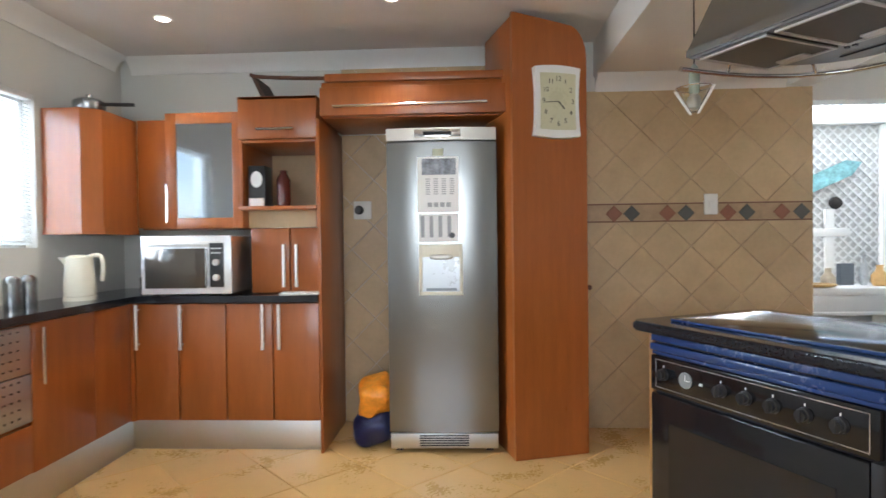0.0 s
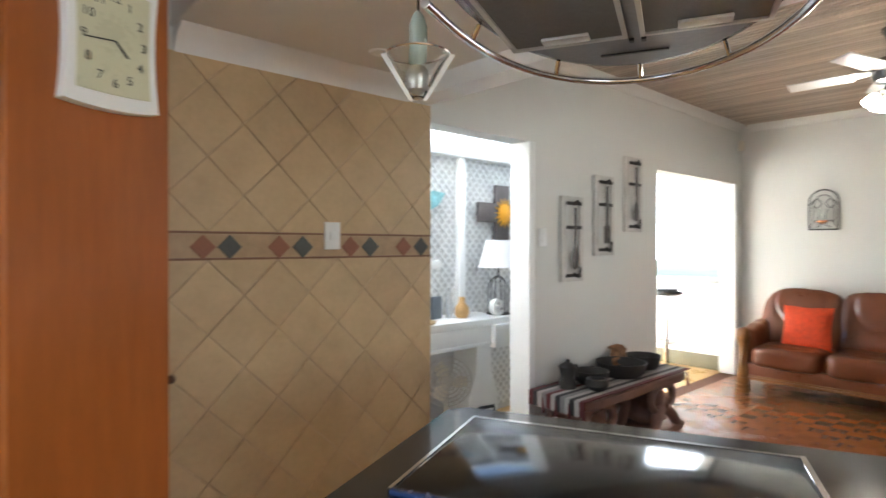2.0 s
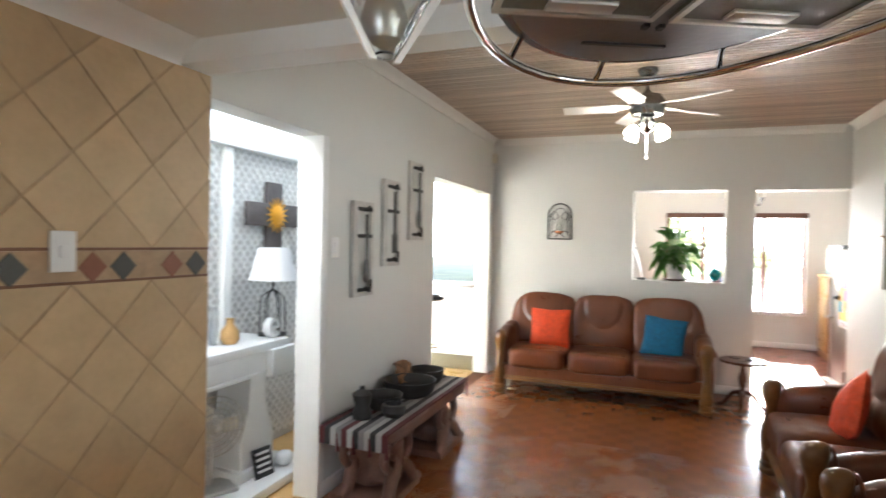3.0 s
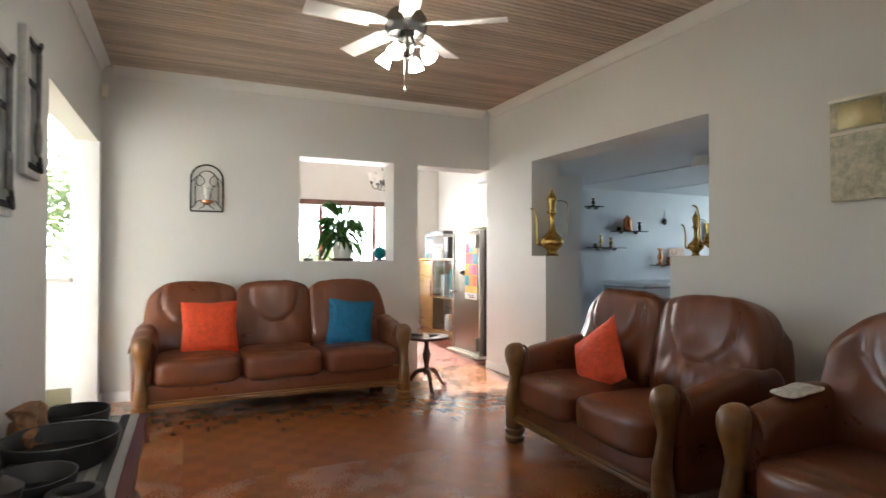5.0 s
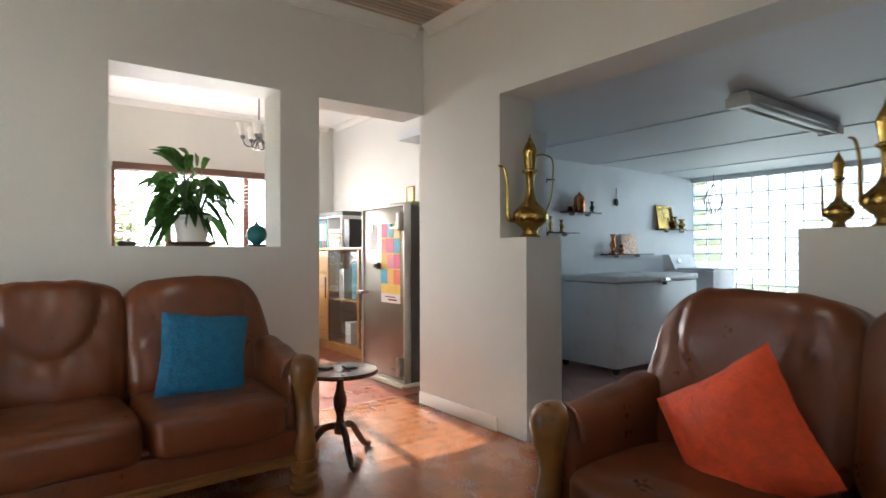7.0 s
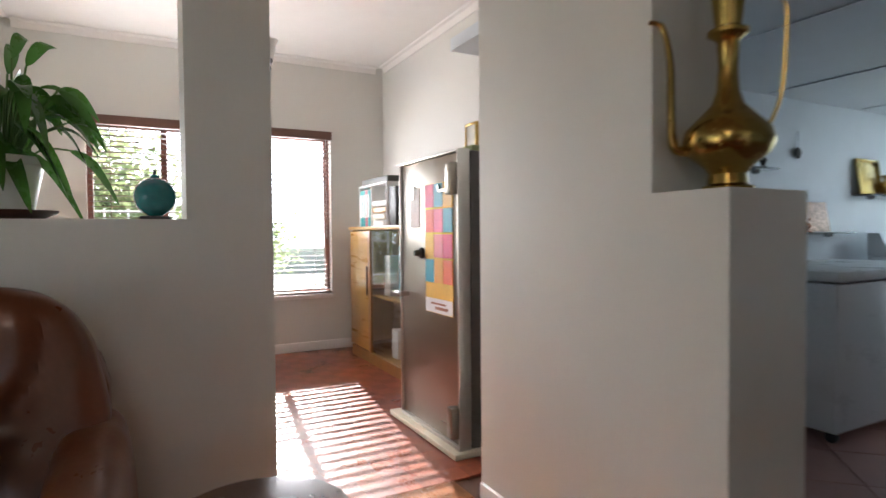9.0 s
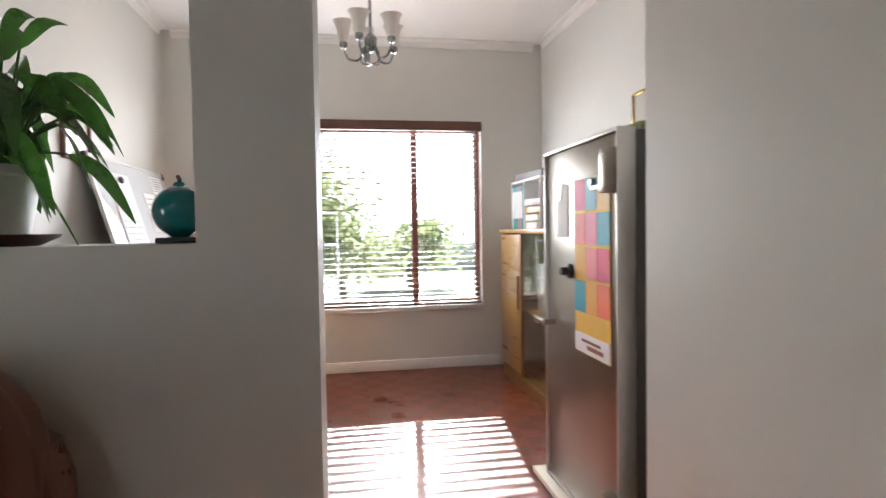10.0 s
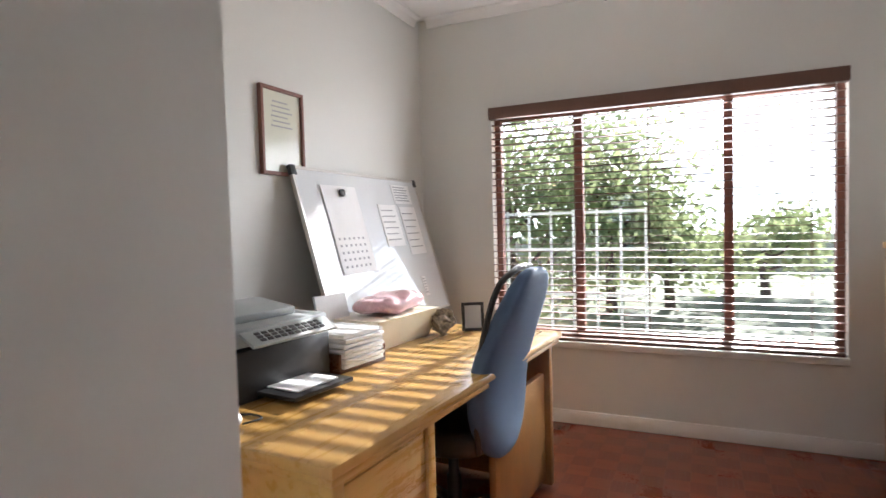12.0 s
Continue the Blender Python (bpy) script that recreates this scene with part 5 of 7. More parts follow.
lp = thing("pendant_lamp", "small glass cone pendant lamp on a black cord", "pendant lamp", (0.835, 2.36, DC + 0.012))
part("cord", tube([(0, 0, -0.39), (0, 0, 0)], 0.003, 6), M_black, lp)
part("stem", lathe([(0.012, -0.505), (0.019, -0.495), (0.019, -0.42), (0.013, -0.40), (0.006, -0.39)], seg=16), mat("green_glass_stem", (0.42, 0.50, 0.44), 0.15, vary=0.1, coat=0.6), lp, "pale green glass stem")
part("bulb", lathe([(0.004, -0.562), (0.02, -0.552), (0.027, -0.53), (0.022, -0.512), (0.012, -0.50)], seg=18), M_alu, lp, "silvered bulb")
part("glass_cone", lathe([(0.012, -0.570), (0.064, -0.478), (0.062, -0.478), (0.010, -0.566)], seg=24), M_clear, lp, "clear glass cone")
for k in range(2):
    part("glass_fin", moved(prism([(0.010, -0.575), (0.018, -0.575), (0.078, -0.478), (0.066, -0.478)], -0.003, 0.003, "y"), Matrix.Rotation(radians(-40 + 180 * k), 4, "Z")), M_frost, lp, "frosted glass fin")
part("ring", tube([(0.066 * math.cos(k * math.pi / 12), 0.066 * math.sin(k * math.pi / 12), -0.478) for k in range(25)], 0.0025, 6), M_chrome, lp)

# downlights
for x, y, z, on in ((-0.40, 3.07, KC, 1), (-1.70, 3.25, KC, 1), (-1.66, 2.45, KC, 1), (1.57, 3.52, DC, 0)):
    dl = thing("downlight", "round white recessed ceiling downlight", "downlight", (x, y, z), 0, "downlights")
    part("bezel", lathe([(0.033, -0.002), (0.04, -0.008), (0.048, -0.006), (0.05, 0.0)], seg=24), M_white, dl)
    part("lens", lathe([(0.0, -0.004), (0.032, -0.004), (0.032, -0.001)], seg=20), M_spot if on else M_frost, dl)
    if on:
        d = bpy.data.lights.new("downlight_beam", "SPOT")
        d.energy, d.color, d.spot_size, d.spot_blend, d.shadow_soft_size = 2.3, (1, 0.88, 0.72), radians(95), 0.7, 0.03
        o = new("downlight_beam", d)
        o.matrix_world = look((x, y, z - 0.02), (x, y + 0.001, 0))
st = thing("light_switch", "white light switch on the tiled wall", "switch", (1.50, WN - 0.012, 1.42), 0, "switches")
part("plate", boxes((-0.042, -0.013, -0.065, 0.042, -0.002, 0.065), bev=0.004), M_white, st)
part("rocker", boxes((-0.015, -0.018, -0.02, 0.015, -0.012, 0.02), bev=0.002), M_white, st)

# kitchen window with blind
kw = thing("window_kitchen", "white framed kitchen window with venetian blind", "window", (-2.46, 2.455, 1.2))
kw["kind"] = "structure"
part("window_frame", boxes((-0.03, -0.705, 0, 0.02, -0.66, 0.83), (-0.03, 0.66, 0, 0.02, 0.705, 0.83), (-0.03, -0.66, 0, 0.02, 0.66, 0.045), (-0.03, -0.66, 0.785, 0.02, 0.66, 0.83), (-0.03, -0.02, 0.045, 0.02, 0.02, 0.785), bev=0.003), M_white, kw)
pane = part("pane", boxes((-0.01, -0.66, 0.045, -0.004, 0.66, 0.785)), M_pane, kw)
pane.visible_shadow = False
sl = boxes((-0.012, -0.69, -0.0006, 0.012, 0.69, 0.0006))
sm = mesh_of(moved(sl, Matrix.Rotation(radians(25), 4, "Y")), M_white)
for k in range(38):
    o = new("slat", sm)
    o.parent = kw
    o.location = (0.055, 0, 0.02 + 0.0205 * k)
part("headrail", boxes((0.03, -0.7, 0.80, 0.078, 0.7, 0.835), bev=0.003), M_white, kw)
# sill and mullion for the added south window, out of view
structure("trim_south_window", boxes((-1.5, -2.46, 0.96, 0.9, -2.3, 1.0), (-0.32, -2.42, 1.0, -0.28, -2.38, 2.1)), M_white, "white sill and mullion of the added, unseen south window", "trim")


# ---- sunroom display ----
def lattice(name, x0, x1, z0, z1, y, pitch, m, label):
    out = []
    for s in (1, -1):
        c = -(z1 - z0)
        while c < (x1 - x0):
            pts = []
            for q in (0.0, 0.022):
                a = c + q
                pts.append((a, 0.0) if a >= 0 else (0.0, -a))
            e = []
            for q in (0.022, 0.0):
                a = c + q + (z1 - z0)
                e.append((a, z1 - z0) if a <= x1 - x0 else (x1 - x0, z1 - z0 - (a - (x1 - x0))))
            poly = pts + e
            if s < 0:
                poly = [((x1 - x0) - p, q) for p, q in poly]
            try:
                out.append(prism([(x0 + p, z0 + q) for p, q in poly], y - (0.006 if s > 0 else 0.012), y - (0.0005 if s > 0 else 0.0065), "y"))
            except ValueError:
                pass
            c += pitch
    ob = new(name, mesh_of(moved(join(*out), m), M_white))
    tagged(ob, label, "lattice", "", "stuff")


M_backing = mat("grey_backing", (0.62, 0.61, 0.59), 0.8)
structure("trim_lattice_back", boxes((1.0, 4.652, 0.0, 4.45, 4.659, 2.05)), M_backing, "grey backing behind the lattice", "trim")
lattice("lattice_wall", 1.0, 4.45, 0.05, 2.05, 4.65, 0.075, Matrix.Identity(4), "white painted diagonal garden lattice on the wall")
lattice("lattice_roof", 1.0, 4.45, 0, 1.1, 0, 0.11, Matrix.Translation((0, 4.6, 2.16)) @ Matrix.Rotation(radians(-62), 4, "X"), "white painted diagonal lattice on the sloping roof")
fp = thing("fireplace", "white painted fireplace mantel with columns", "fireplace", (3.0, 4.22, 0))
part("shelf", join(boxes((-1.2, 0.03, 0.79, 0.30, 0.42, 0.845), bev=0.008), boxes((-1.17, 0.05, 0.66, 0.28, 0.42, 0.79), bev=0.01), boxes((-1.18, 0.04, 0.65, 0.29, 0.42, 0.675), bev=0.006)), M_white, fp)
part("corbel", boxes((0.10, 0.0, 0.63, 0.34, 0.42, 0.80), bev=0.012), M_white, fp)
part("column", join(prism([(-0.10, 0.10), (0.18, 0.10), (0.19, 0.28), (0.16, 0.36), (0.12, 0.45), (0.11, 0.65), (-0.03, 0.65), (-0.04, 0.45), (-0.08, 0.36), (-0.11, 0.28)], 0.06, 0.3, "y"), boxes((-0.14, 0.03, 0.06, 0.22, 0.33, 0.12), bev=0.01)), M_white, fp)
part("hearth", boxes((-1.3, -0.12, 0.0, 0.40, 0.43, 0.06), bev=0.01), M_white, fp)
part("fire_back", boxes((-1.0, 0.36, 0.06, 0.12, 0.42, 0.72)), M_backing, fp)
cr = thing("cross", "grey weathered wooden cross with yellow metal sun", "cross", (3.6, 4.635, 1.62))
M_gw = mat("grey_weathered", (0.11, 0.095, 0.09), 0.75, vary=0.4, scale=8)
part("upright", join(boxes((-0.085, -0.03, -0.22, 0.085, 0, 0.25), bev=0.004), boxes((-0.075, -0.03, -0.42, 0.05, 0, -0.20), bev=0.004)), M_gw, cr)
part("crossbar", boxes((-0.30, -0.045, -0.06, 0.30, -0.012, 0.10), bev=0.004), M_gw, cr)
M_yel = mat("yellow_metal", (0.75, 0.36, 0.02), 0.4, 0.3)
sn = part("sun_disc", moved(lathe([(0.07, 0), (0.07, 0.008), (0.045, 0.02), (0, 0.026)], seg=20), Matrix.Rotation(radians(90), 4, "X"), Matrix.Translation((0, -0.046, 0.02))), M_yel, cr)
part("sun_ray", join(*[moved(prism([(0.06, -0.012), (0.125, 0), (0.06, 0.012)], -0.054, -0.048, "y"), Matrix.Rotation(radians(k * 22.5), 4, "Y"), Matrix.Translation((0, 0, 0.02))) for k in range(16)]), M_yel, sn)
dec = thing("arrow_sign", "pale blue arrow sign with metal flowers", "sign", (2.62, 4.62, 1.62))
part("board", moved(prism([(-0.32, -0.06), (0.26, -0.06), (0.36, 0), (0.26, 0.06), (-0.32, 0.06), (-0.26, 0)], -0.02, 0, "y"), Matrix.Rotation(radians(-24), 4, "Y")), mat("pale_blue_paint", (0.25, 0.50, 0.52), 0.6, vary=0.5, scale=20), dec)
part("flower", moved(lathe([(0.05, 0), (0.045, 0.02), (0.01, 0.03)], seg=9), Matrix.Rotation(radians(90), 4, "X"), Matrix.Translation((0.14, -0.005, -0.16))), M_iron, dec)
wx = thing("white_cross", "white wooden cross standing on the mantel", "cross", (2.62, 4.46, 0.845), -12)
part("upright", boxes((-0.03, -0.015, 0, 0.03, 0.015, 0.56), bev=0.004), M_white, wx)
part("crossbar", boxes((-0.13, -0.018, 0.36, 0.13, 0.018, 0.42), bev=0.004), M_white, wx)
tl = thing("table_lamp", "table lamp with wire base and white tapered shade", "table lamp", (3.32, 4.40, 0.845))
part("shade", lathe([(0.155, 0.36), (0.095, 0.57), (0.092, 0.57), (0.152, 0.36)], seg=28), M_paper, tl, "white tapered fabric shade")
part("base", join(*[tube(bow([(0, 0, 0.30), (0.07 * math.cos(a), 0.07 * math.sin(a), 0.24), (0.08 * math.cos(a), 0.08 * math.sin(a), 0.1), (0.08 * math.cos(a), 0.08 * math.sin(a), 0.0)]), 0.004) for a in [k * math.pi / 3 for k in range(6)]], lathe([(0.09, 0), (0.09, 0.01)], seg=20), tube([(0, 0, 0.3), (0, 0, 0.42)], 0.006)), M_iron, tl, "dark wire cage base")
letters = thing("letter_ornament", "white wooden letter ornament on the mantel", "ornament", (3.16, 4.33, 0.845))
text("e", 0.26, letters, Matrix.Translation((0.06, 0, 0.085)) @ FACE @ Matrix.Diagonal((1, 1, 40, 1)), M_white, "letter")
for n, x, y, w, h, c in (("gourd", 2.95, 4.42, 0.055, 0.15, (0.55, 0.33, 0.12)), ("bottle", 2.88, 4.48, 0.03, 0.22, (0.55, 0.56, 0.56)), ("ornament", 2.6, 4.44, 0.05, 0.13, (0.45, 0.38, 0.28)), ("ornament", 2.42, 4.42, 0.05, 0.2, (0.55, 0.53, 0.5)), ("jug", 3.05, 4.5, 0.05, 0.13, (0.70, 0.70, 0.68))):
    solid(n, lathe([(w * 0.7, 0), (w, h * 0.2), (w * 0.95, h * 0.5), (w * 0.45, h * 0.75), (w * 0.4, h * 0.95), (w * 0.5, h)], seg=18), mat(n + "_glaze", c, 0.5, vary=0.3), "small %s on the white mantel" % n, n, "mantel ornaments", (x, y, 0.845))
solid("book", boxes((-0.06, -0.02, 0, 0.06, 0.02, 0.16), bev=0.003), mat("slate_cover", (0.16, 0.18, 0.2), 0.6), "grey book standing on the mantel", "book", "", (2.76, 4.5, 0.845), 15)
solid("dish", lathe([(0.06, 0), (0.12, 0.012), (0.13, 0.025), (0.1, 0.018), (0, 0.012)], seg=24), M_deskwood, "shallow wooden dish on the mantel", "dish", "", (2.45, 4.33, 0.845))
fan = thing("desk_fan", "grey desk fan standing on the hearth", "fan", (2.74, 4.34, 0.06), -30)
part("cage", join(*[tube([(rr * math.cos(k * math.pi / 14), -0.04 * (1 - rr / 0.17), 0.36 + rr * math.sin(k * math.pi / 14)) for k in range(29)], 0.004, 6) for rr in (0.17, 0.14, 0.11, 0.08, 0.05)], *[tube([(0, -0.045, 0.36), (0.17 * math.cos(k * math.pi / 12), 0, 0.36 + 0.17 * math.sin(k * math.pi / 12))], 0.0025, 5) for k in range(24)]), M_alu, fan)
for k in range(3):
    part("blade", moved(prism([(0.02, -0.02), (0.08, -0.06), (0.145, -0.04), (0.14, 0.03), (0.07, 0.04)], 0.01, 0.016, "y"), Matrix.Rotation(radians(18), 4, "X"), Matrix.Rotation(radians(120 * k), 4, "Y"), Matrix.Translation((0, 0, 0.36))), M_cream, fan)
part("motor", moved(lathe([(0.05, 0), (0.05, 0.08), (0.02, 0.1)], seg=18), Matrix.Rotation(radians(-90), 4, "X"), Matrix.Translation((0, 0.02, 0.36))), M_alu, fan)
part("stand", join(tube([(0, 0.05, 0.02), (0, 0.06, 0.36)], 0.016), boxes((-0.12, -0.08, 0, 0.12, 0.12, 0.025), bev=0.008)), M_alu, fan)
sg = thing("letter_board", "small black sign with white lines of writing", "sign", (3.02, 4.2, 0.06), -10)
part("board", moved(boxes((-0.07, 0, 0, 0.07, 0.01, 0.17), bev=0.003), Matrix.Rotation(radians(-14), 4, "X")), M_black, sg)
part("line", join(*[moved(boxes((-0.05, -0.002, 0.03 + 0.034 * k, 0.05, 0.0, 0.045 + 0.034 * k)), Matrix.Rotation(radians(-14), 4, "X")) for k in range(4)]), M_white, sg)
solid("stone_bowl", soft(-0.06, -0.05, 0, 0.06, 0.05, 0.09, p=2.4, wob=0.01), M_white, "white stone bowl on the hearth", "bowl", "", (3.22, 4.22, 0.06))

# ---- bar room ----
bs2 = thing("bar_stool", "black padded bar stool on a chrome post", "bar stool", (5.95, 4.35, 0))
part("seat", lathe([(0.13, 0.84), (0.165, 0.86), (0.17, 0.89), (0.15, 0.915), (0, 0.92)], seg=28), M_black, bs2, "round black padded seat")
part("post", lathe([(0.03, 0.02), (0.025, 0.4), (0.02, 0.84)], seg=14), M_chrome, bs2)
part("base", lathe([(0.2, 0), (0.2, 0.012), (0.06, 0.03)], seg=28), M_chrome, bs2)
part("foot_rest", tube([(0.11 * math.cos(k * math.pi / 10), 0.11 * math.sin(k * math.pi / 10), 0.34) for k in range(21)], 0.009), M_chrome, bs2)

# ---- laundry ----
fz = thing("chest_freezer", "pale grey chest freezer with dark castors", "freezer", (6.27, -1.46, 0))
part("body", boxes((0, -1.30, 0.06, 0.68, 0, 0.80), bev=0.012), M_freezer, fz)
part("lid", boxes((-0.015, -1.31, 0.807, 0.68, 0.012, 0.865), bev=0.014), M_freezer, fz)
part("lid_handle", boxes((-0.03, -0.78, 0.80, -0.012, -0.62, 0.835), bev=0.004), M_chrome, fz)
part("lock", boxes((-0.024, -0.74, 0.77, -0.002, -0.69, 0.80), bev=0.003), M_black, fz)
for x, y in ((0.05, -0.06), (0.05, -1.24), (0.62, -0.06), (0.62, -1.24)):
    part("castor", moved(lathe([(0.03, -0.012), (0.03, 0.012)], seg=14), Matrix.Rotation(radians(90), 4, "X"), Matrix.Translation((x, y, 0.03))), M_black, fz)
wm = thing("washing_machine", "white top-loading washing machine", "washing machine", (6.52, -4.06, 0))
part("body", boxes((0, 0, 0.03, 0.62, 0.5, 0.86), bev=0.012), M_freezer, wm)
part("lid", boxes((0.0, 0.02, 0.862, 0.45, 0.48, 0.885), bev=0.006), M_freezer, wm)
part("console", prism([(0.45, 0.862), (0.62, 0.862), (0.62, 1.04), (0.54, 1.04)], 0.0, 0.5, "y"), M_freezer, wm)
part("dial", moved(lathe([(0.035, 0), (0.03, 0.02)], seg=16), Matrix.Rotation(radians(-63), 4, "Y"), Matrix.Translation((0.50, 0.36, 0.96))), M_chrome, wm)
part("kick", boxes((0.03, 0.02, 0, 0.6, 0.48, 0.03)), M_black, wm)
part("access_panel", boxes((-0.004, 0.03, 0.08, 0.001, 0.47, 0.40), bev=0.002), M_freezer, wm)


def wall_shelf(y0, y1, z, label="glass shelf on steel brackets with ornaments"):
    s = thing("wall_shelf", label, "shelf", (7.25, (y0 + y1) / 2, z), 0, "glass wall shelves")
    h = abs(y1 - y0) / 2
    part("board", boxes((-0.14, -h, 0, -0.002, h, 0.012), bev=0.002), M_dark, s)
    for y in (-h * 0.5, h * 0.5):
        part("bracket", moved(lathe([(0.0, 0), (0.03, 0.01), (0.035, 0.03)], seg=14), Matrix.Translation((-0.05, y, -0.031))), M_steel, s)


for a, b_, z in ((-1.85, -2.36, 1.485), (-2.52, -3.33, 1.04), (-3.56, -4.25, 1.34), (-1.45, -2.0, 1.265), (-1.40, -1.62, 1.79)):
    wall_shelf(a, b_, z)
tp = thing("teapot", "small copper coffee pot on the glass shelf", "teapot", (7.17, -2.06, 1.497))
part("body", lathe([(0.06, 0), (0.065, 0.02), (0.055, 0.14), (0.06, 0.15), (0.03, 0.18), (0.012, 0.195), (0.004, 0.215)], seg=20), M_copper, tp)
part("spout", tube(bow([(-0.05, 0.02, 0.06), (-0.09, 0.04, 0.1), (-0.1, 0.05, 0.14)]), 0.012, 8, 0.006), M_copper, tp)
part("handle", tube(bow([(0.04, -0.04, 0.13), (0.05, -0.1, 0.11), (0.04, -0.05, 0.03)]), 0.006), M_copper, tp)
for x, y, z, w, h, m, lab in ((7.17, -1.92, 1.497, 0.05, 0.05, M_brass, "small brass dish on the shelf"), (7.17, -2.27, 1.497, 0.03, 0.12, M_iron, "dark little figure vase on the shelf"),
                              (7.17, -2.63, 1.052, 0.045, 0.22, M_copper, "slim copper vase on the shelf"), (7.17, -2.78, 1.052, 0.04, 0.10, M_copper, "small copper cup on the shelf"),
                              (7.17, -4.02, 1.352, 0.06, 0.13, M_brass, "brass cup on the shelf"), (7.17, -3.88, 1.352, 0.035, 0.16, M_brass, "brass vase on the shelf"),
                              (7.17, -1.62, 1.277, 0.025, 0.16, M_brass, "brass candlestick on the shelf"), (7.17, -1.78, 1.277, 0.03, 0.13, M_brass, "brass goblet on the shelf"), (7.17, -1.5, 1.802, 0.03, 0.10, M_iron, "dark ornament on the shelf"), (7.17, -1.53, 1.277, 0.04, 0.05, M_slate, "small dark dish on the shelf")):
    solid("ornament", lathe([(w, 0), (w, h * 0.06), (w * 0.4, h * 0.15), (w * 0.85, h * 0.45), (w * 0.35, h * 0.75), (w * 0.75, h)], seg=16), m, lab, "ornament", "shelf ornaments", (x, y, z))
solid("picture_plate", moved(boxes((-0.008, -0.15, 0, 0.0, 0.15, 0.23), bev=0.004), Matrix.Rotation(radians(10), 4, "Y")), mat("patterned_copper", (0.45, 0.30, 0.22), 0.4, 0.4, vary=0.9, scale=40), "patterned copper plaque leaning on the wall shelf", "plaque", "", (7.19, -2.98, 1.052))
tr = thing("brass_tray", "rectangular brass tray leaning on the wall shelf", "tray", (7.20, -3.72, 1.352))
part("plate", moved(boxes((-0.008, -0.16, 0, 0.0, 0.16, 0.28), bev=0.004), Matrix.Rotation(radians(8), 4, "Y")), M_brass, tr)
part("rim", moved(join(boxes((-0.02, -0.17, 0, 0.0, -0.15, 0.29), (-0.02, 0.15, 0, 0.0, 0.17, 0.29), (-0.02, -0.15, 0.27, 0.0, 0.15, 0.29), bev=0.003)), Matrix.Rotation(radians(8), 4, "Y")), M_brass, tr)
hg = thing("wall_ornament", "small silver hanging ornament on the laundry wall", "ornament", (7.245, -2.78, 1.62))
part("pendant", moved(lathe([(0.035, 0), (0.045, 0.008), (0.03, 0.018)], seg=14), Matrix.Rotation(radians(-90), 4, "Y"), Matrix.Translation((-0.003, 0, 0.02))), M_iron, hg)
part("loop", join(tube([(-0.01, 0, 0.06), (-0.01, 0, 0.18)], 0.006)), M_chrome, hg)
tb = thing("fluorescent_light", "unlit double fluorescent tube light on the ceiling", "ceiling light", (4.91, -1.5, 2.034), 0)
part("batten", boxes((-0.06, -0.72, -0.05, 0.06, 0.72, -0.002), bev=0.006), M_white, tb)
for x in (-0.045, 0.045):
    part("lamp_tube", tube([(x, -0.66, -0.072), (x, 0.66, -0.072)], 0.014, 10), M_frost, tb)
for y in (-0.73, 0.66):
    part("end_cap", boxes((-0.075, y, -0.09, 0.075, y + 0.07, -0.03), bev=0.004), M_white, tb)
structure("trim_laundry_strips", join(*[boxes((2.4, y, 2.027, 7.2, y + 0.02, 2.0335)) for y in (-1.2, -2.4, -3.6)]), M_lau, "ceiling joint strips", "trim")
gw = thing("window_glass_blocks", "wall opening filled with square glass blocks", "window", (6.125, -4.47, 0.3))
gw["kind"] = "structure"
gm = mesh_of(boxes((-0.088, -0.04, -0.088, 0.088, 0.04, 0.088), bev=0.012, seg=2), M_block)
ng = 0
for i in range(12):
    for j in range(9):
        o = new("glass_block", gm)
        o.parent = gw
        o.location = (1.125 - 0.094 - 0.187 * i, 0, 0.094 + 0.187 * j)
        o.visible_shadow = False
part("mortar", join(*[boxes((1.125 - 0.187 * i - 0.005, -0.03, 0, 1.125 - 0.187 * i + 0.005, 0.03, 1.68)) for i in range(13)], *[boxes((-1.125, -0.028, 0.187 * j - 0.004, 1.125, 0.028, 0.187 * j + 0.004)) for j in range(10)]), M_white, gw)
hl = thing("hanging_lantern", "dark wire hanging ornament before the glass blocks", "lantern", (6.85, -4.2, 1.52))
part("cage", join(*[tube(bow([(0, 0, 0.40), (0.09 * math.cos(a), 0.09 * math.sin(a), 0.26), (0.11 * math.cos(a), 0.11 * math.sin(a), 0.16), (0.03 * math.cos(a), 0.03 * math.sin(a), 0.02)]), 0.004) for a in [k * math.pi / 4 for k in range(8)]], tube([(0.11 * math.cos(k * math.pi / 10), 0.11 * math.sin(k * math.pi / 10), 0.16) for k in range(21)], 0.005), tube([(0, 0, 0.4), (0, 0, 0.51)], 0.003)), M_iron, hl)

# ---- office ----
sf = thing("safe", "tall grey steel safe with dial and lever", "safe", (7.045, 0.2, 0.03), 0)
part("body", boxes((0, -0.60, 0.0, 0.69, -0.055, 1.43), bev=0.012), mat("safe_side", (0.06, 0.055, 0.05), 0.4), sf)
dr = part("door", join(boxes((0.012, -0.05, 0.02, 0.678, 0.0, 1.42), bev=0.006)), M_safe, sf, "grey metallic safe door")
part("door_frame", join(boxes((0.0, -0.054, 0.0, 0.011, 0.012, 1.435), (0.679, -0.054, 0.0, 0.69, 0.012, 1.435), (0.011, -0.054, 1.422, 0.679, 0.012, 1.435), (0.011, -0.054, 0.0, 0.679, 0.012, 0.018), bev=0.002)), M_alu, sf)
for z in (0.06, 1.22):
    part("hinge", join(boxes((0.005, 0.002, z, 0.06, 0.05, z + 0.15), bev=0.006), boxes((0.06, 0.002, z + 0.02, 0.2, 0.016, z + 0.035))), M_safe, dr)
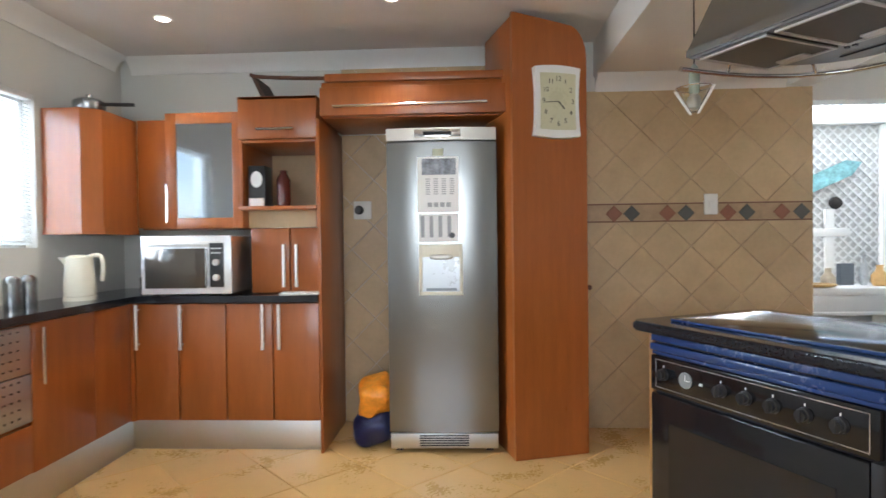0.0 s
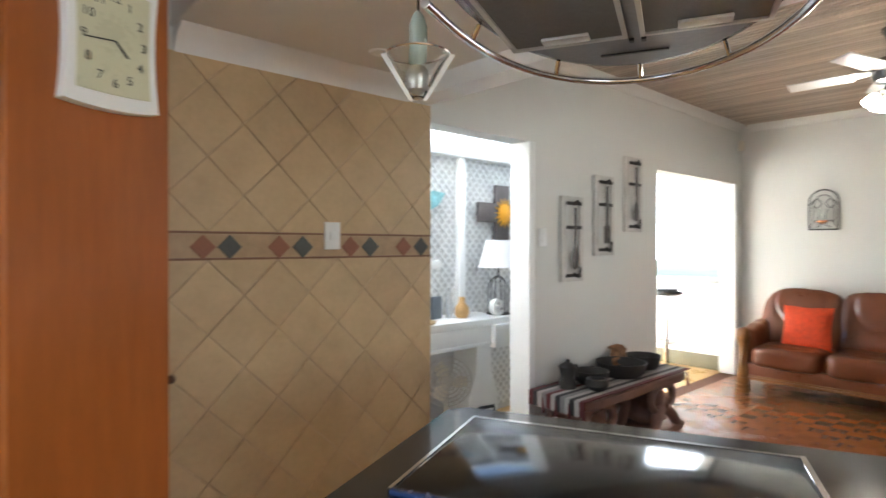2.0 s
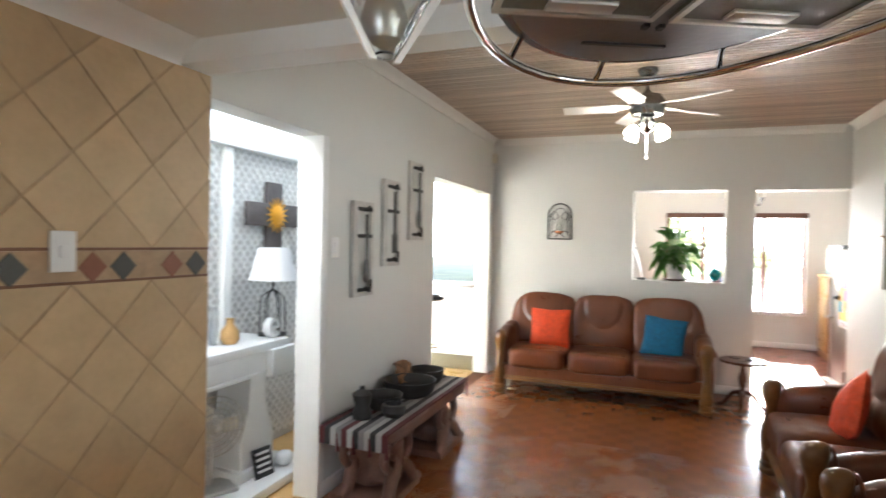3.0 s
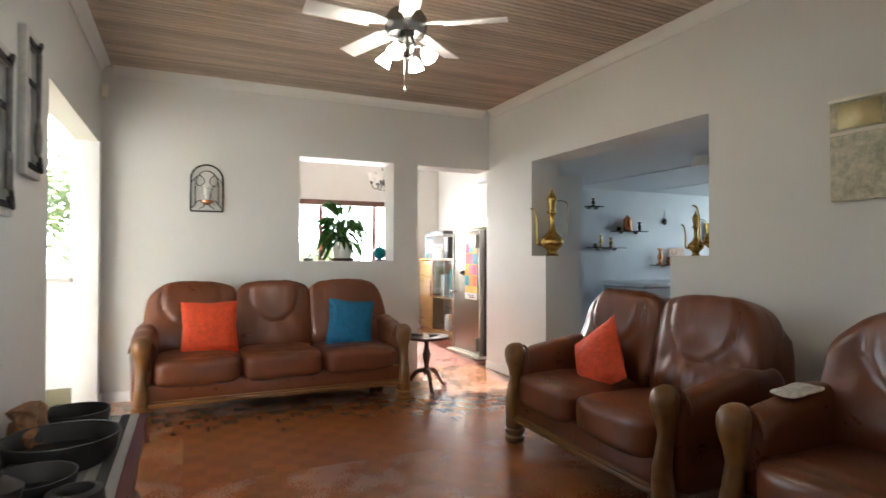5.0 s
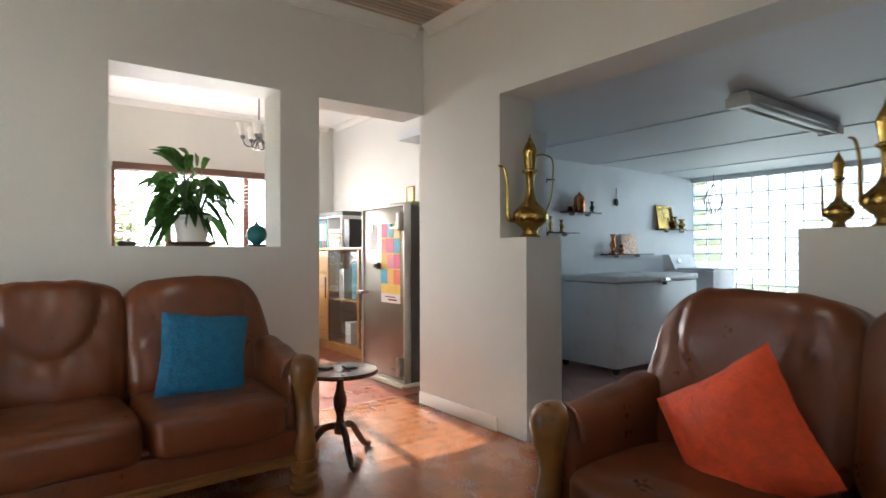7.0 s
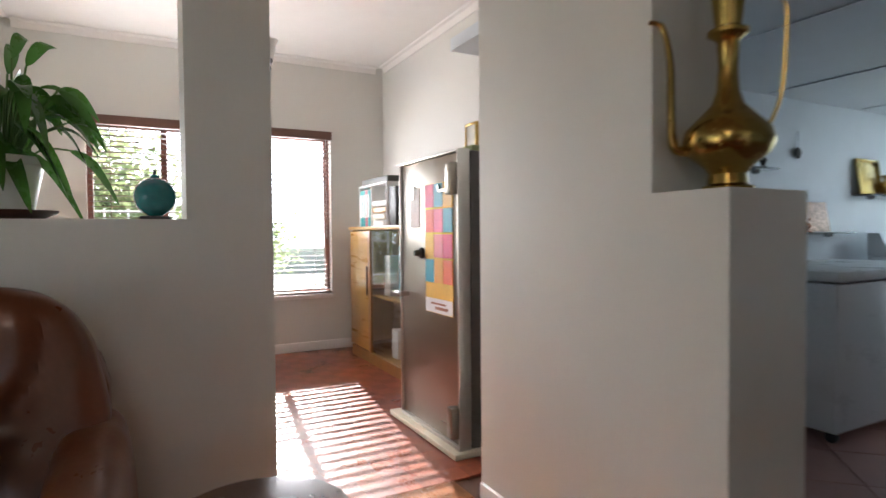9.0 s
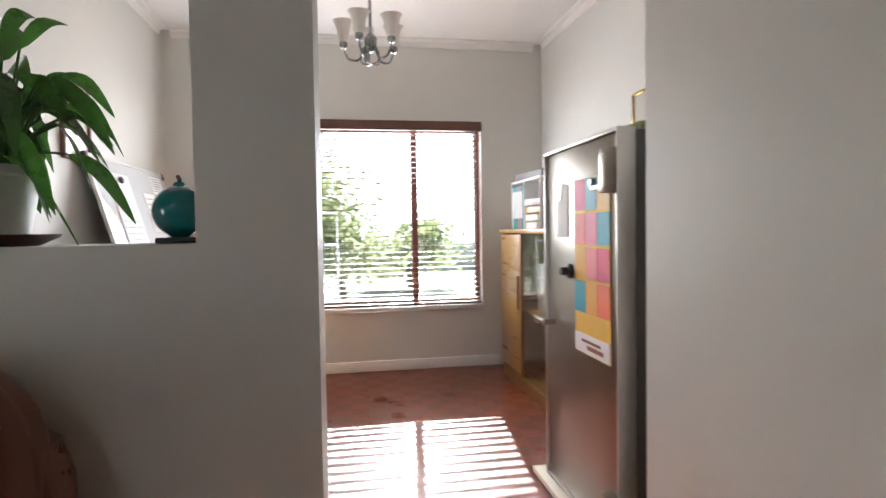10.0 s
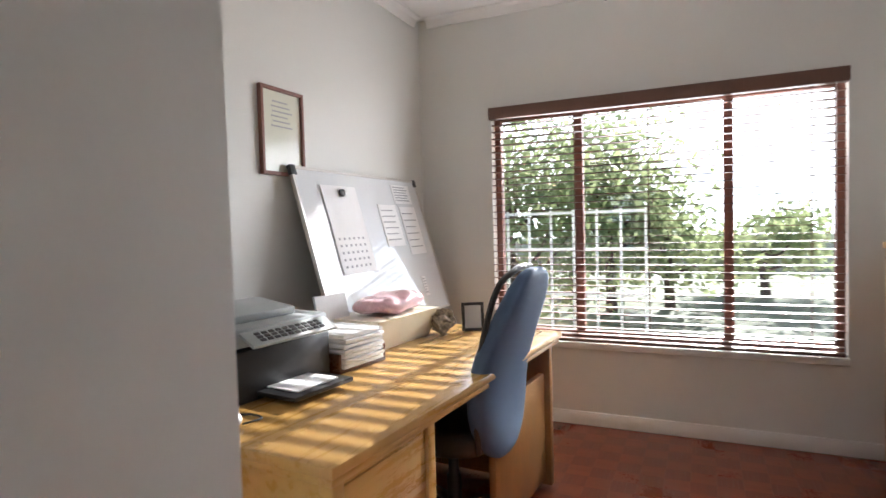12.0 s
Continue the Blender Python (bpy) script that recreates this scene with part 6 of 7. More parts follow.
part("dial", moved(lathe([(0.03, 0), (0.03, 0.012), (0.018, 0.02), (0.016, 0.045)], seg=18), Matrix.Rotation(radians(-90), 4, "X"), Matrix.Translation((0.416, 0.0, 0.933))), M_black, dr)
part("lever", join(tube([(0.60, 0.0, 0.70), (0.60, 0.05, 0.70)], 0.014), boxes((0.585, 0.04, 0.685, 0.70, 0.062, 0.715), bev=0.006)), M_chrome, dr)
solid("floor_slab", boxes((7.02, -0.42, 0.002, 7.82, 0.25, 0.03), bev=0.005), M_cream, "pale slab under the safe", "slab")
po = thing("poster", "colourful paper poster of square panels on the safe", "poster", (7.41, 0.2, 0.66), 180)
po.matrix_world = po.matrix_world @ Matrix.Diagonal((1.13, 1, 1, 1))
part("sheet", boxes((0, -0.004, 0, 0.265, -0.002, 0.66)), mat("yellow_paper", (0.80, 0.50, 0.04), 0.55), po)
cols = ((0.75, 0.12, 0.22), (0.15, 0.42, 0.55), (0.78, 0.55, 0.16), (0.80, 0.18, 0.12), (0.80, 0.20, 0.30), (0.12, 0.42, 0.55), (0.78, 0.46, 0.05), (0.80, 0.25, 0.25), (0.78, 0.12, 0.22), (0.04, 0.38, 0.50), (0.80, 0.40, 0.05), (0.85, 0.18, 0.05))
for k, c in enumerate(cols):
    i, j = k % 3, k // 3
    part("panel", boxes((0.088 * i + 0.002, -0.0065, 0.54 - 0.128 * j, 0.088 * i + 0.087, -0.004, 0.658 - 0.128 * j)), mat("poster_ink", c, 0.55, vary=0.1), po)
part("white_strip", boxes((0.002, -0.0065, 0.003, 0.263, -0.004, 0.075)), M_paper, po)
part("line", join(boxes((0.06, -0.008, 0.045, 0.2, -0.0065, 0.055), (0.1, -0.008, 0.02, 0.22, -0.0065, 0.035))), M_terra, po)
solid("magnet", lathe([(0.014, 0), (0.014, 0.01)], seg=12), M_tealglaze, "teal round magnet on the safe", "magnet", "", (7.25, 0.207, 1.30)).matrix_world = pose(7.25, 0.205, 1.30, -90, 0, 0)
nn = thing("note", "white handwritten paper note on the safe", "note", (7.60, 0.2, 1.10), 180)
part("sheet", boxes((0, -0.004, 0, 0.115, -0.002, 0.21)), M_paper, nn)
part("clip", boxes((0.02, -0.008, 0.15, 0.06, -0.004, 0.225), bev=0.002), M_alu, nn)
tr2 = solid("green_tray", boxes((0, 0, 0, 0.35, 0.2, 0.03), bev=0.006), mat("olive_tray", (0.30, 0.32, 0.14), 0.6), "olive tray on top of the safe", "tray", "", (7.10, -0.1, 1.466))
gf = thing("photo_frame", "small gold photo frame on top of the safe", "photo frame", (7.27, 0.0, 1.497), 178)
part("frame", join(boxes((-0.06, -0.01, 0, -0.048, 0.01, 0.14), (0.048, -0.01, 0, 0.06, 0.01, 0.14), (-0.048, -0.01, 0.128, 0.048, 0.01, 0.14), (-0.048, -0.01, 0, 0.048, 0.01, 0.012), bev=0.003)), M_brass, gf)
part("picture", boxes((-0.048, -0.004, 0.012, 0.048, 0.004, 0.128)), M_cream, gf)

cb = thing("office_cabinet", "pale oak cabinet with sliding glass doors", "cabinet", (7.62, -0.10, 0))
part("carcass", join(boxes((0, -0.43, 0.0, 0.02, -0.03, 1.1), (1.97, -0.43, 0, 1.99, -0.03, 1.1), (0.02, -0.43, 0.0, 1.97, -0.03, 0.09), (0.02, -0.43, 0.09, 1.97, -0.415, 1.1), (0.02, -0.41, 0.55, 1.97, -0.04, 0.57), bev=0.002)), M_deskwood, cb)
part("top", boxes((-0.01, -0.44, 1.1, 2.0, 0.0, 1.13), bev=0.004), M_deskwood, cb)
dd = part("door", boxes((1.52, -0.028, 0.10, 1.98, -0.008, 1.09), bev=0.003), M_deskwood, cb, "pale oak door")
part("handle", boxes((1.535, -0.008, 0.56, 1.56, 0.002, 0.80), bev=0.003), M_darkwood, dd)
part("plinth", boxes((0.02, -0.42, 0.0, 1.97, -0.012, 0.085)), M_oak, cb)
for x0, x1 in ((0.03, 0.78), (0.78, 1.5)):
    gp = part("glass_door", boxes((x0, -0.022, 0.10, x1, -0.016, 1.09)), M_clear, cb)
    gp.visible_shadow = False
    part("mullion", boxes((x1 - 0.02, -0.03, 0.09, x1 + 0.02, -0.006, 1.1), bev=0.002), M_oak, cb)
rnd = random.Random(8)
for k in range(9):
    x, z = 7.75 + 0.15 * k, (0.571, 0.091)[k % 2]
    h = rnd.uniform(0.18, 0.4)
    solid("document_box", boxes((-0.06, -0.12, 0, 0.06, 0.12, h), bev=0.004), (mat("teal_card", (0.03, 0.22, 0.28), 0.5), M_paper, M_alu)[k % 3], "stored document box inside the glass cabinet", "box", "stored boxes", (x, -0.32, z))
sh = thing("binder_rack", "small white rack holding ring binders", "rack", (9.28, -0.34, 1.131))
part("rack", boxes((-0.33, -0.14, 0.345, 0.33, 0.14, 0.36), (0.02, -0.14, 0, 0.035, 0.14, 0.345), (-0.33, -0.14, 0, -0.315, 0.14, 0.345), (0.315, -0.14, 0, 0.33, 0.14, 0.345), bev=0.002), M_white, sh)
for k in range(4):
    b3 = thing("ring_binder", "teal and white ring binder in the rack", "binder", (9.55 - 0.062 * k, -0.33, 1.131), 0, "ring binders")
    part("cover", boxes((-0.028, -0.13, 0, 0.028, 0.13, 0.32), bev=0.004), mat("teal_binder", (0.03, 0.32, 0.34), 0.4) if k != 2 else mat("rose_binder", (0.5, 0.10, 0.15), 0.4), b3)
    part("spine_label", boxes((-0.02, 0.131, 0.08, 0.02, 0.133, 0.28)), M_paper, b3)
for k in range(4):
    solid("document_tray", boxes((-0.12, -0.13, 0, 0.12, 0.13, 0.045), bev=0.004), (M_paper, M_cream, M_deskwood, M_paper)[k], "tray of stacked papers on the office cabinet", "papers", "document trays", (9.14, -0.33, 1.132 + 0.055 * k), 3 * k)
solid("file_stack", boxes((-0.28, -0.13, 0, 0.28, 0.13, 0.05), bev=0.006), M_slate, "dark files lying on the binder rack", "files", "", (9.26, -0.34, 1.492), 2)
solid("black_box_file", boxes((-0.07, -0.13, 0, 0.07, 0.13, 0.31), bev=0.004), M_black, "black box file on the cabinet", "box file", "", (8.86, -0.34, 1.131))

dk = thing("desk", "pale oak office desk with moulded edge", "desk", (7.35, 1.39, 0), -4)
DZ = 0.745
part("desktop", join(boxes((0, 0, DZ - 0.03, 1.68, 0.80, DZ), bev=0.008), boxes((0.012, 0.012, DZ - 0.055, 1.668, 0.788, DZ - 0.031), bev=0.008)), M_deskwood, dk)
part("pedestal", boxes((0.05, 0.05, 0.06, 0.50, 0.75, DZ - 0.056), bev=0.006), M_deskwood, dk)
for x in (0.04, 0.465):
    part("pilaster", boxes((x, 0.035, 0.02, x + 0.045, 0.08, DZ - 0.056), bev=0.008), M_deskwood, dk)
part("end_panel", boxes((1.60, 0.04, 0.02, 1.64, 0.76, DZ - 0.056), bev=0.004), M_oak, dk)
part("modesty_panel", boxes((0.51, 0.68, 0.15, 1.60, 0.70, DZ - 0.056)), M_oak, dk)
part("end_skirt", boxes((1.0, 0.06, 0.06, 1.58, 0.09, 0.56), bev=0.006), M_oak, dk)
for z in (0.1, 0.3, 0.5):
    part("drawer_front", boxes((0.09, 0.044, z, 0.46, 0.05, z + 0.16), bev=0.002), M_deskwood, dk)

oc2 = thing("office_chair", "high-backed blue-grey fabric office chair on castors", "chair", (8.43, 1.59, 0), -2)
bk2 = soft(-0.24, -0.055, 0, 0.24, 0.055, 0.72, p=3.2, n=12, wob=0.006)
for v in bk2.verts:
    t = v.co.z / 0.72
    v.co.x *= 0.80 + 0.24 * math.sin(math.pi * min(1, t * 0.9 + 0.1)) - 0.22 * max(0, t - 0.7)
    v.co.y += 0.05 * math.sin(math.pi * t * 1.3) - 0.10 * t
part("backrest", moved(bk2, Matrix.Translation((0, -0.22, 0.38))), M_bluefab, oc2)
part("back_piping", tube(bow([(-0.2, -0.20, 0.44), (-0.23, -0.21, 0.7), (-0.2, -0.27, 1.0), (-0.1, -0.31, 1.09), (0.1, -0.31, 1.09), (0.2, -0.27, 1.0), (0.23, -0.21, 0.7), (0.2, -0.20, 0.44)]), 0.012), M_black, oc2)
part("seat", soft(-0.25, -0.22, 0.40, 0.25, 0.26, 0.52, p=4, n=8, wob=0.005), M_black, oc2)
for x in (-0.29, 0.29):
    part("armrest", join(soft(x - 0.03, -0.16, 0.64, x + 0.03, 0.12, 0.675, p=4), tube(bow([(x, 0.0, 0.645), (x, 0.02, 0.55), (x * 0.7, 0.0, 0.45)]), 0.014)), M_oak, oc2)
part("gas_lift", lathe([(0.03, 0.08), (0.03, 0.25), (0.022, 0.26), (0.022, 0.41)], seg=14), M_black, oc2)
for k in range(5):
    a = radians(-100 + 72 * k)
    lg = part("base_leg", tube([(0, 0, 0.11), (0.15 * math.cos(a), 0.15 * math.sin(a), 0.10), (0.29 * math.cos(a), 0.29 * math.sin(a), 0.065)], 0.024, 8, 0.017), M_black, oc2)
    part("castor", moved(lathe([(0.028, -0.02), (0.03, 0.0), (0.028, 0.02)], seg=14), Matrix.Rotation(radians(90), 4, "X"), Matrix.Rotation(a, 4, "Z"), Matrix.Translation((0.29 * math.cos(a), 0.29 * math.sin(a), 0.03))), M_black, lg)

pr = thing("printer", "grey and black multifunction printer", "printer", (7.80, 2.02, DZ + 0.001), -6)
part("base", boxes((-0.21, -0.14, 0, 0.21, 0.16, 0.16), bev=0.01), M_black, pr)
M_print = mat("grey_printer_plastic", (0.30, 0.32, 0.32), 0.4, vary=0.05, bump=0.02)
part("scanner", boxes((-0.215, -0.13, 0.165, 0.215, 0.165, 0.225), bev=0.012), M_print, pr)
part("control_panel", moved(boxes((-0.17, -0.075, 0, 0.19, 0.0, 0.012), bev=0.004), Matrix.Rotation(radians(28), 4, "X"), Matrix.Translation((0, -0.125, 0.205))), M_print, pr)
part("key", join(*[moved(boxes((-0.13 + 0.028 * i, -0.06 + 0.016 * j, 0.012, -0.112 + 0.028 * i, -0.05 + 0.016 * j, 0.015)), Matrix.Rotation(radians(28), 4, "X"), Matrix.Translation((0, -0.125, 0.205))) for i in range(10) for j in range(3)]), M_black, pr)
part("feeder", moved(boxes((-0.13, -0.09, 0, 0.14, 0.1, 0.03), bev=0.01), Matrix.Rotation(radians(8), 4, "X"), Matrix.Translation((0, 0.04, 0.235))), M_print, pr)
part("paper_tray", boxes((-0.12, -0.30, 0.015, 0.14, -0.14, 0.03), bev=0.003), M_black, pr)
part("sheet", boxes((-0.08, -0.27, 0.031, 0.1, -0.14, 0.035)), M_paper, pr)
ms = thing("computer_mouse", "white computer mouse with cable", "mouse", (7.46, 1.82, DZ), 0)
part("shell", soft(-0.035, -0.055, 0, 0.035, 0.055, 0.04, p=2.6), M_white, ms)
part("cable", tube(bow([(0.02, -0.05, 0.008), (0.08, -0.06, 0.006), (0.09, 0.0, 0.006), (0.04, 0.06, 0.006)]), 0.003), M_black, ms)
lt = thing("letter_tray", "dark wooden letter tray full of papers", "letter tray", (8.15, 1.93, DZ), -8)
part("tray", boxes((-0.13, -0.12, 0, 0.13, 0.12, 0.012), (-0.13, -0.12, 0.012, -0.118, 0.12, 0.07), (0.118, -0.12, 0.012, 0.13, 0.12, 0.07), (-0.118, 0.108, 0.012, 0.118, 0.12, 0.07), bev=0.003), M_darkwood, lt)
for k in range(7):
    part("paper", boxes((-0.11 + 0.004 * (k % 3), -0.125 - 0.006 * (k % 2), 0.014 + 0.018 * k, 0.11, 0.10, 0.028 + 0.018 * k), bev=0.002), M_paper, lt)
bx = thing("storage_box", "cream open plastic tub with a pink bag on top", "box", (8.58, 1.98, DZ), -6)
tub = bmesh.new()
lo = [tub.verts.new(p) for p in ((-0.19, -0.11, 0), (0.19, -0.11, 0), (0.19, 0.11, 0), (-0.19, 0.11, 0))]
hi = [tub.verts.new(p) for p in ((-0.24, -0.15, 0.13), (0.24, -0.15, 0.13), (0.24, 0.15, 0.13), (-0.24, 0.15, 0.13))]
for k in range(4):
    tub.faces.new((lo[k], lo[(k + 1) % 4], hi[(k + 1) % 4], hi[k]))
tub.faces.new(lo[::-1]), tub.faces.new(hi)
part("tub", tub, M_cream, bx)
solid("plastic_bag", soft(-0.2, -0.12, 0, 0.2, 0.12, 0.085, p=2.5, n=10, wob=0.02, freq=10), mat("pink_plastic", (0.65, 0.42, 0.45), 0.3, vary=0.2), "pale pink plastic bag on the cream tub", "bag", "", (8.60, 1.97, DZ + 0.131), -5)
fh = thing("paper_holder", "upright paper holder with white sheets", "paper holder", (8.36, 2.07, DZ), -10)
part("holder", boxes((-0.10, -0.02, 0, 0.10, 0.05, 0.03), bev=0.003), M_black, fh)
part("sheet", moved(boxes((-0.09, 0, 0.02, 0.09, 0.012, 0.24)), Matrix.Rotation(radians(-14), 4, "X")), M_paper, fh)
solid("keyboard_case", boxes((-0.13, -0.08, 0, 0.13, 0.08, 0.09), bev=0.01), M_black, "black plastic desk organiser on the desk", "organiser", "", (8.88, 2.06, DZ), -4)
vs = solid("pot_pourri", soft(-0.06, -0.06, 0, 0.06, 0.06, 0.11, p=2.4, wob=0.035, freq=22), mat("dried_flowers", (0.26, 0.22, 0.17), 0.9, vary=0.8, scale=60), "clump of dried flowers on the desk", "dried flowers", "", (8.80, 1.80, DZ))
pf = thing("photo_frame", "dark photo frame standing on the desk", "photo frame", (8.91, 1.68, DZ), -62)
part("frame", moved(join(boxes((-0.055, 0, 0, -0.04, 0.012, 0.14), (0.04, 0, 0, 0.055, 0.012, 0.14), (-0.04, 0, 0.125, 0.04, 0.012, 0.14), (-0.04, 0, 0, 0.04, 0.012, 0.015), bev=0.002)), Matrix.Rotation(radians(-12), 4, "X")), M_black, pf)
part("picture", moved(boxes((-0.04, 0.004, 0.015, 0.04, 0.008, 0.125)), Matrix.Rotation(radians(-12), 4, "X")), M_alu, pf)

wb = thing("whiteboard", "large whiteboard leaning on the wall with papers", "whiteboard", (9.06, 2.14, DZ), -1)
wb.matrix_world = pose(9.06, 2.15, DZ + 0.002, -16, 0, 0)
part("board", boxes((-0.60, 0, 0, 0.60, 0.012, 0.83)), mat("gloss_white", (0.74, 0.76, 0.77), 0.045, vary=0.02, bump=0, rvar=0.01, spec=1.0), wb)
part("frame", join(boxes((-0.615, -0.004, 0, -0.60, 0.016, 0.845), (0.60, -0.004, 0, 0.615, 0.016, 0.845), (-0.60, -0.004, 0.83, 0.60, 0.016, 0.845), (-0.60, -0.004, -0.0, 0.60, 0.0, 0.012))), M_alu, wb)
for x in (-0.62, 0.58):
    part("corner", boxes((x, -0.006, 0.8, x + 0.04, 0.018, 0.85), bev=0.004), M_black, wb)
wc = thing("calendar", "hanging month calendar on the whiteboard", "calendar", (0, 0, 0))
wc.matrix_world = wb.matrix_world @ Matrix.Translation((-0.28, 0, 0.30))
part("page", boxes((-0.15, -0.007, 0.0, 0.15, -0.005, 0.46)), M_paper, wc)
part("date", join(*[boxes((-0.12 + 0.042 * i, -0.0085, 0.03 + 0.036 * j, -0.105 + 0.042 * i, -0.007, 0.042 + 0.036 * j)) for i in range(6) for j in range(5)]), ink, wc)
part("clip_magnet", soft(-0.02, -0.03, 0.40, 0.025, -0.007, 0.44, p=2.5), M_black, wc)
for x, z, w, h in ((0.16, 0.42, 0.2, 0.25), (0.40, 0.36, 0.2, 0.3), (0.38, 0.68, 0.22, 0.12), (0.36, 0.1, 0.05, 0.12)):
    ns = thing("notice", "printed paper notice on the whiteboard", "notice", (0, 0, 0), 0, "notices")
    ns.matrix_world = wb.matrix_world @ Matrix.Translation((x, 0, z))
    part("sheet", boxes((-w / 2, -0.005, 0, w / 2, -0.003, h)), M_paper, ns)
    part("line", join(*[boxes((-w * 0.4, -0.0065, h * (0.15 + 0.14 * k), w * (0.35 - 0.1 * (k % 2)), -0.005, h * (0.15 + 0.14 * k) + 0.006)) for k in range(6)]), ink, ns)
ce = thing("framed_certificate", "framed certificate with red-brown frame on the wall", "picture", (8.435, 2.42, 1.51))
part("frame", join(boxes((-0.145, -0.025, 0, -0.128, -0.002, 0.395), (0.128, -0.025, 0, 0.145, -0.002, 0.395), (-0.128, -0.025, 0.378, 0.128, -0.002, 0.395), (-0.128, -0.025, 0, 0.128, -0.002, 0.017), bev=0.003)), M_sash, ce)
part("sheet", boxes((-0.128, -0.012, 0.017, 0.128, -0.006, 0.378)), mat("certificate_paper", (0.66, 0.66, 0.55), 0.15, vary=0.04, bump=0), ce)
part("line", join(*[boxes((-0.07 + 0.01 * (k % 2), -0.0135, 0.22 + 0.022 * k, 0.07 - 0.015 * (k % 3), -0.012, 0.226 + 0.022 * k)) for k in range(6)]), ink, ce)

ch = thing("chandelier", "brushed steel chandelier with frosted tulip shades", "chandelier", (8.3, 0.94, OC))
part("rod", join(tube([(0, 0, -0.55), (0, 0, -0.02)], 0.008), lathe([(0.012, -0.06), (0.05, -0.03), (0.06, 0)], seg=22), lathe([(0.012, -0.60), (0.03, -0.57), (0.035, -0.53), (0.012, -0.50)], seg=18)), M_steel, ch)
for k in range(5):
    R = Matrix.Rotation(radians(10 + 72 * k), 4, "Z")
    part("arm", moved(join(tube(bow([(0.02, 0, -0.56), (0.06, 0, -0.635), (0.11, 0, -0.635), (0.133, 0, -0.60), (0.14, 0, -0.575)]), 0.006), lathe([(0.015, -0.58), (0.022, -0.562), (0.02, -0.548)], 0.14, 0, 12), tube(bow([(0.02, 0, -0.56), (0.05, 0, -0.60), (0.045, 0, -0.655), (0.0, 0, -0.66)]), 0.004)), R), M_steel, ch)
    part("shade", moved(lathe([(0.02, -0.548), (0.03, -0.53), (0.033, -0.495), (0.045, -0.455), (0.056, -0.44), (0.051, -0.44), (0.029, -0.495), (0.02, -0.535)], 0.14, 0, 18), R), M_frost, ch, "frosted tulip glass shade")

# office window and blind
ow = thing("window_office", "wide window with red-brown sashes and wooden blind", "window", (9.98, 0.945, 0.53))
ow["kind"] = "structure"
part("window_frame", boxes((-0.03, -0.965, 0, 0.03, -0.925, 1.45), (-0.03, 0.925, 0, 0.03, 0.965, 1.45), (-0.03, -0.925, 0, 0.03, 0.925, 0.045), (-0.03, -0.925, 1.405, 0.03, 0.925, 1.45), bev=0.003), M_sash, ow)
for y in (-0.418, 0.42):
    part("mullion", boxes((-0.03, y - 0.025, 0.045, 0.03, y + 0.025, 1.405), bev=0.003), M_sash, ow)
wp = part("pane", boxes((-0.003, -0.925, 0.045, 0.003, 0.925, 1.405)), M_pane, ow)
wp.visible_shadow = False
part("window_sill", boxes((-0.125, -0.97, -0.05, -0.03, 0.97, -0.012), bev=0.004), M_white, ow)
bl = thing("venetian_blind", "dark wooden venetian blind with open slats", "blind", (9.845, 0.945, 0.53))
part("valance", boxes((-0.035, -0.96, 1.40, 0.02, 0.96, 1.475), bev=0.004), M_blindwood, bl)
part("bottom_rail", boxes((-0.025, -0.945, 0.0, 0.025, 0.945, 0.018), bev=0.004), M_blindwood, bl)
slm = mesh_of(boxes((-0.025, -0.945, -0.002, 0.025, 0.945, 0.002)), M_blindwood, False)
for k in range(32):
    o = new("slat", slm)
    o.parent = bl
    o.location = (0, 0, 0.045 + 0.0425 * k)
    o.rotation_euler = (0, radians(1), 0)
for y in (-0.8, -0.418, 0.0, 0.42, 0.8):
    part("ladder_cord", boxes((-0.0265, y - 0.0015, 0.018, -0.0255, y + 0.0015, 1.40), (0.0255, y - 0.0015, 0.018, 0.0265, y + 0.0015, 1.40)), M_blindwood, bl)
part("cord", tube([(-0.035, -0.9, 0.5), (-0.035, -0.9, 1.4)], 0.002, 5), M_white, bl)

# garden outside the office
M_gleaf = mat("garden_leaf", (0.12, 0.18, 0.06), 0.6, vary=0.4, rand=0.5, bump=0, thin=(0.46, 0.52, 0.26))
M_bark = mat("bark", (0.10, 0.07, 0.05), 0.9, vary=0.3, bump=0.4)


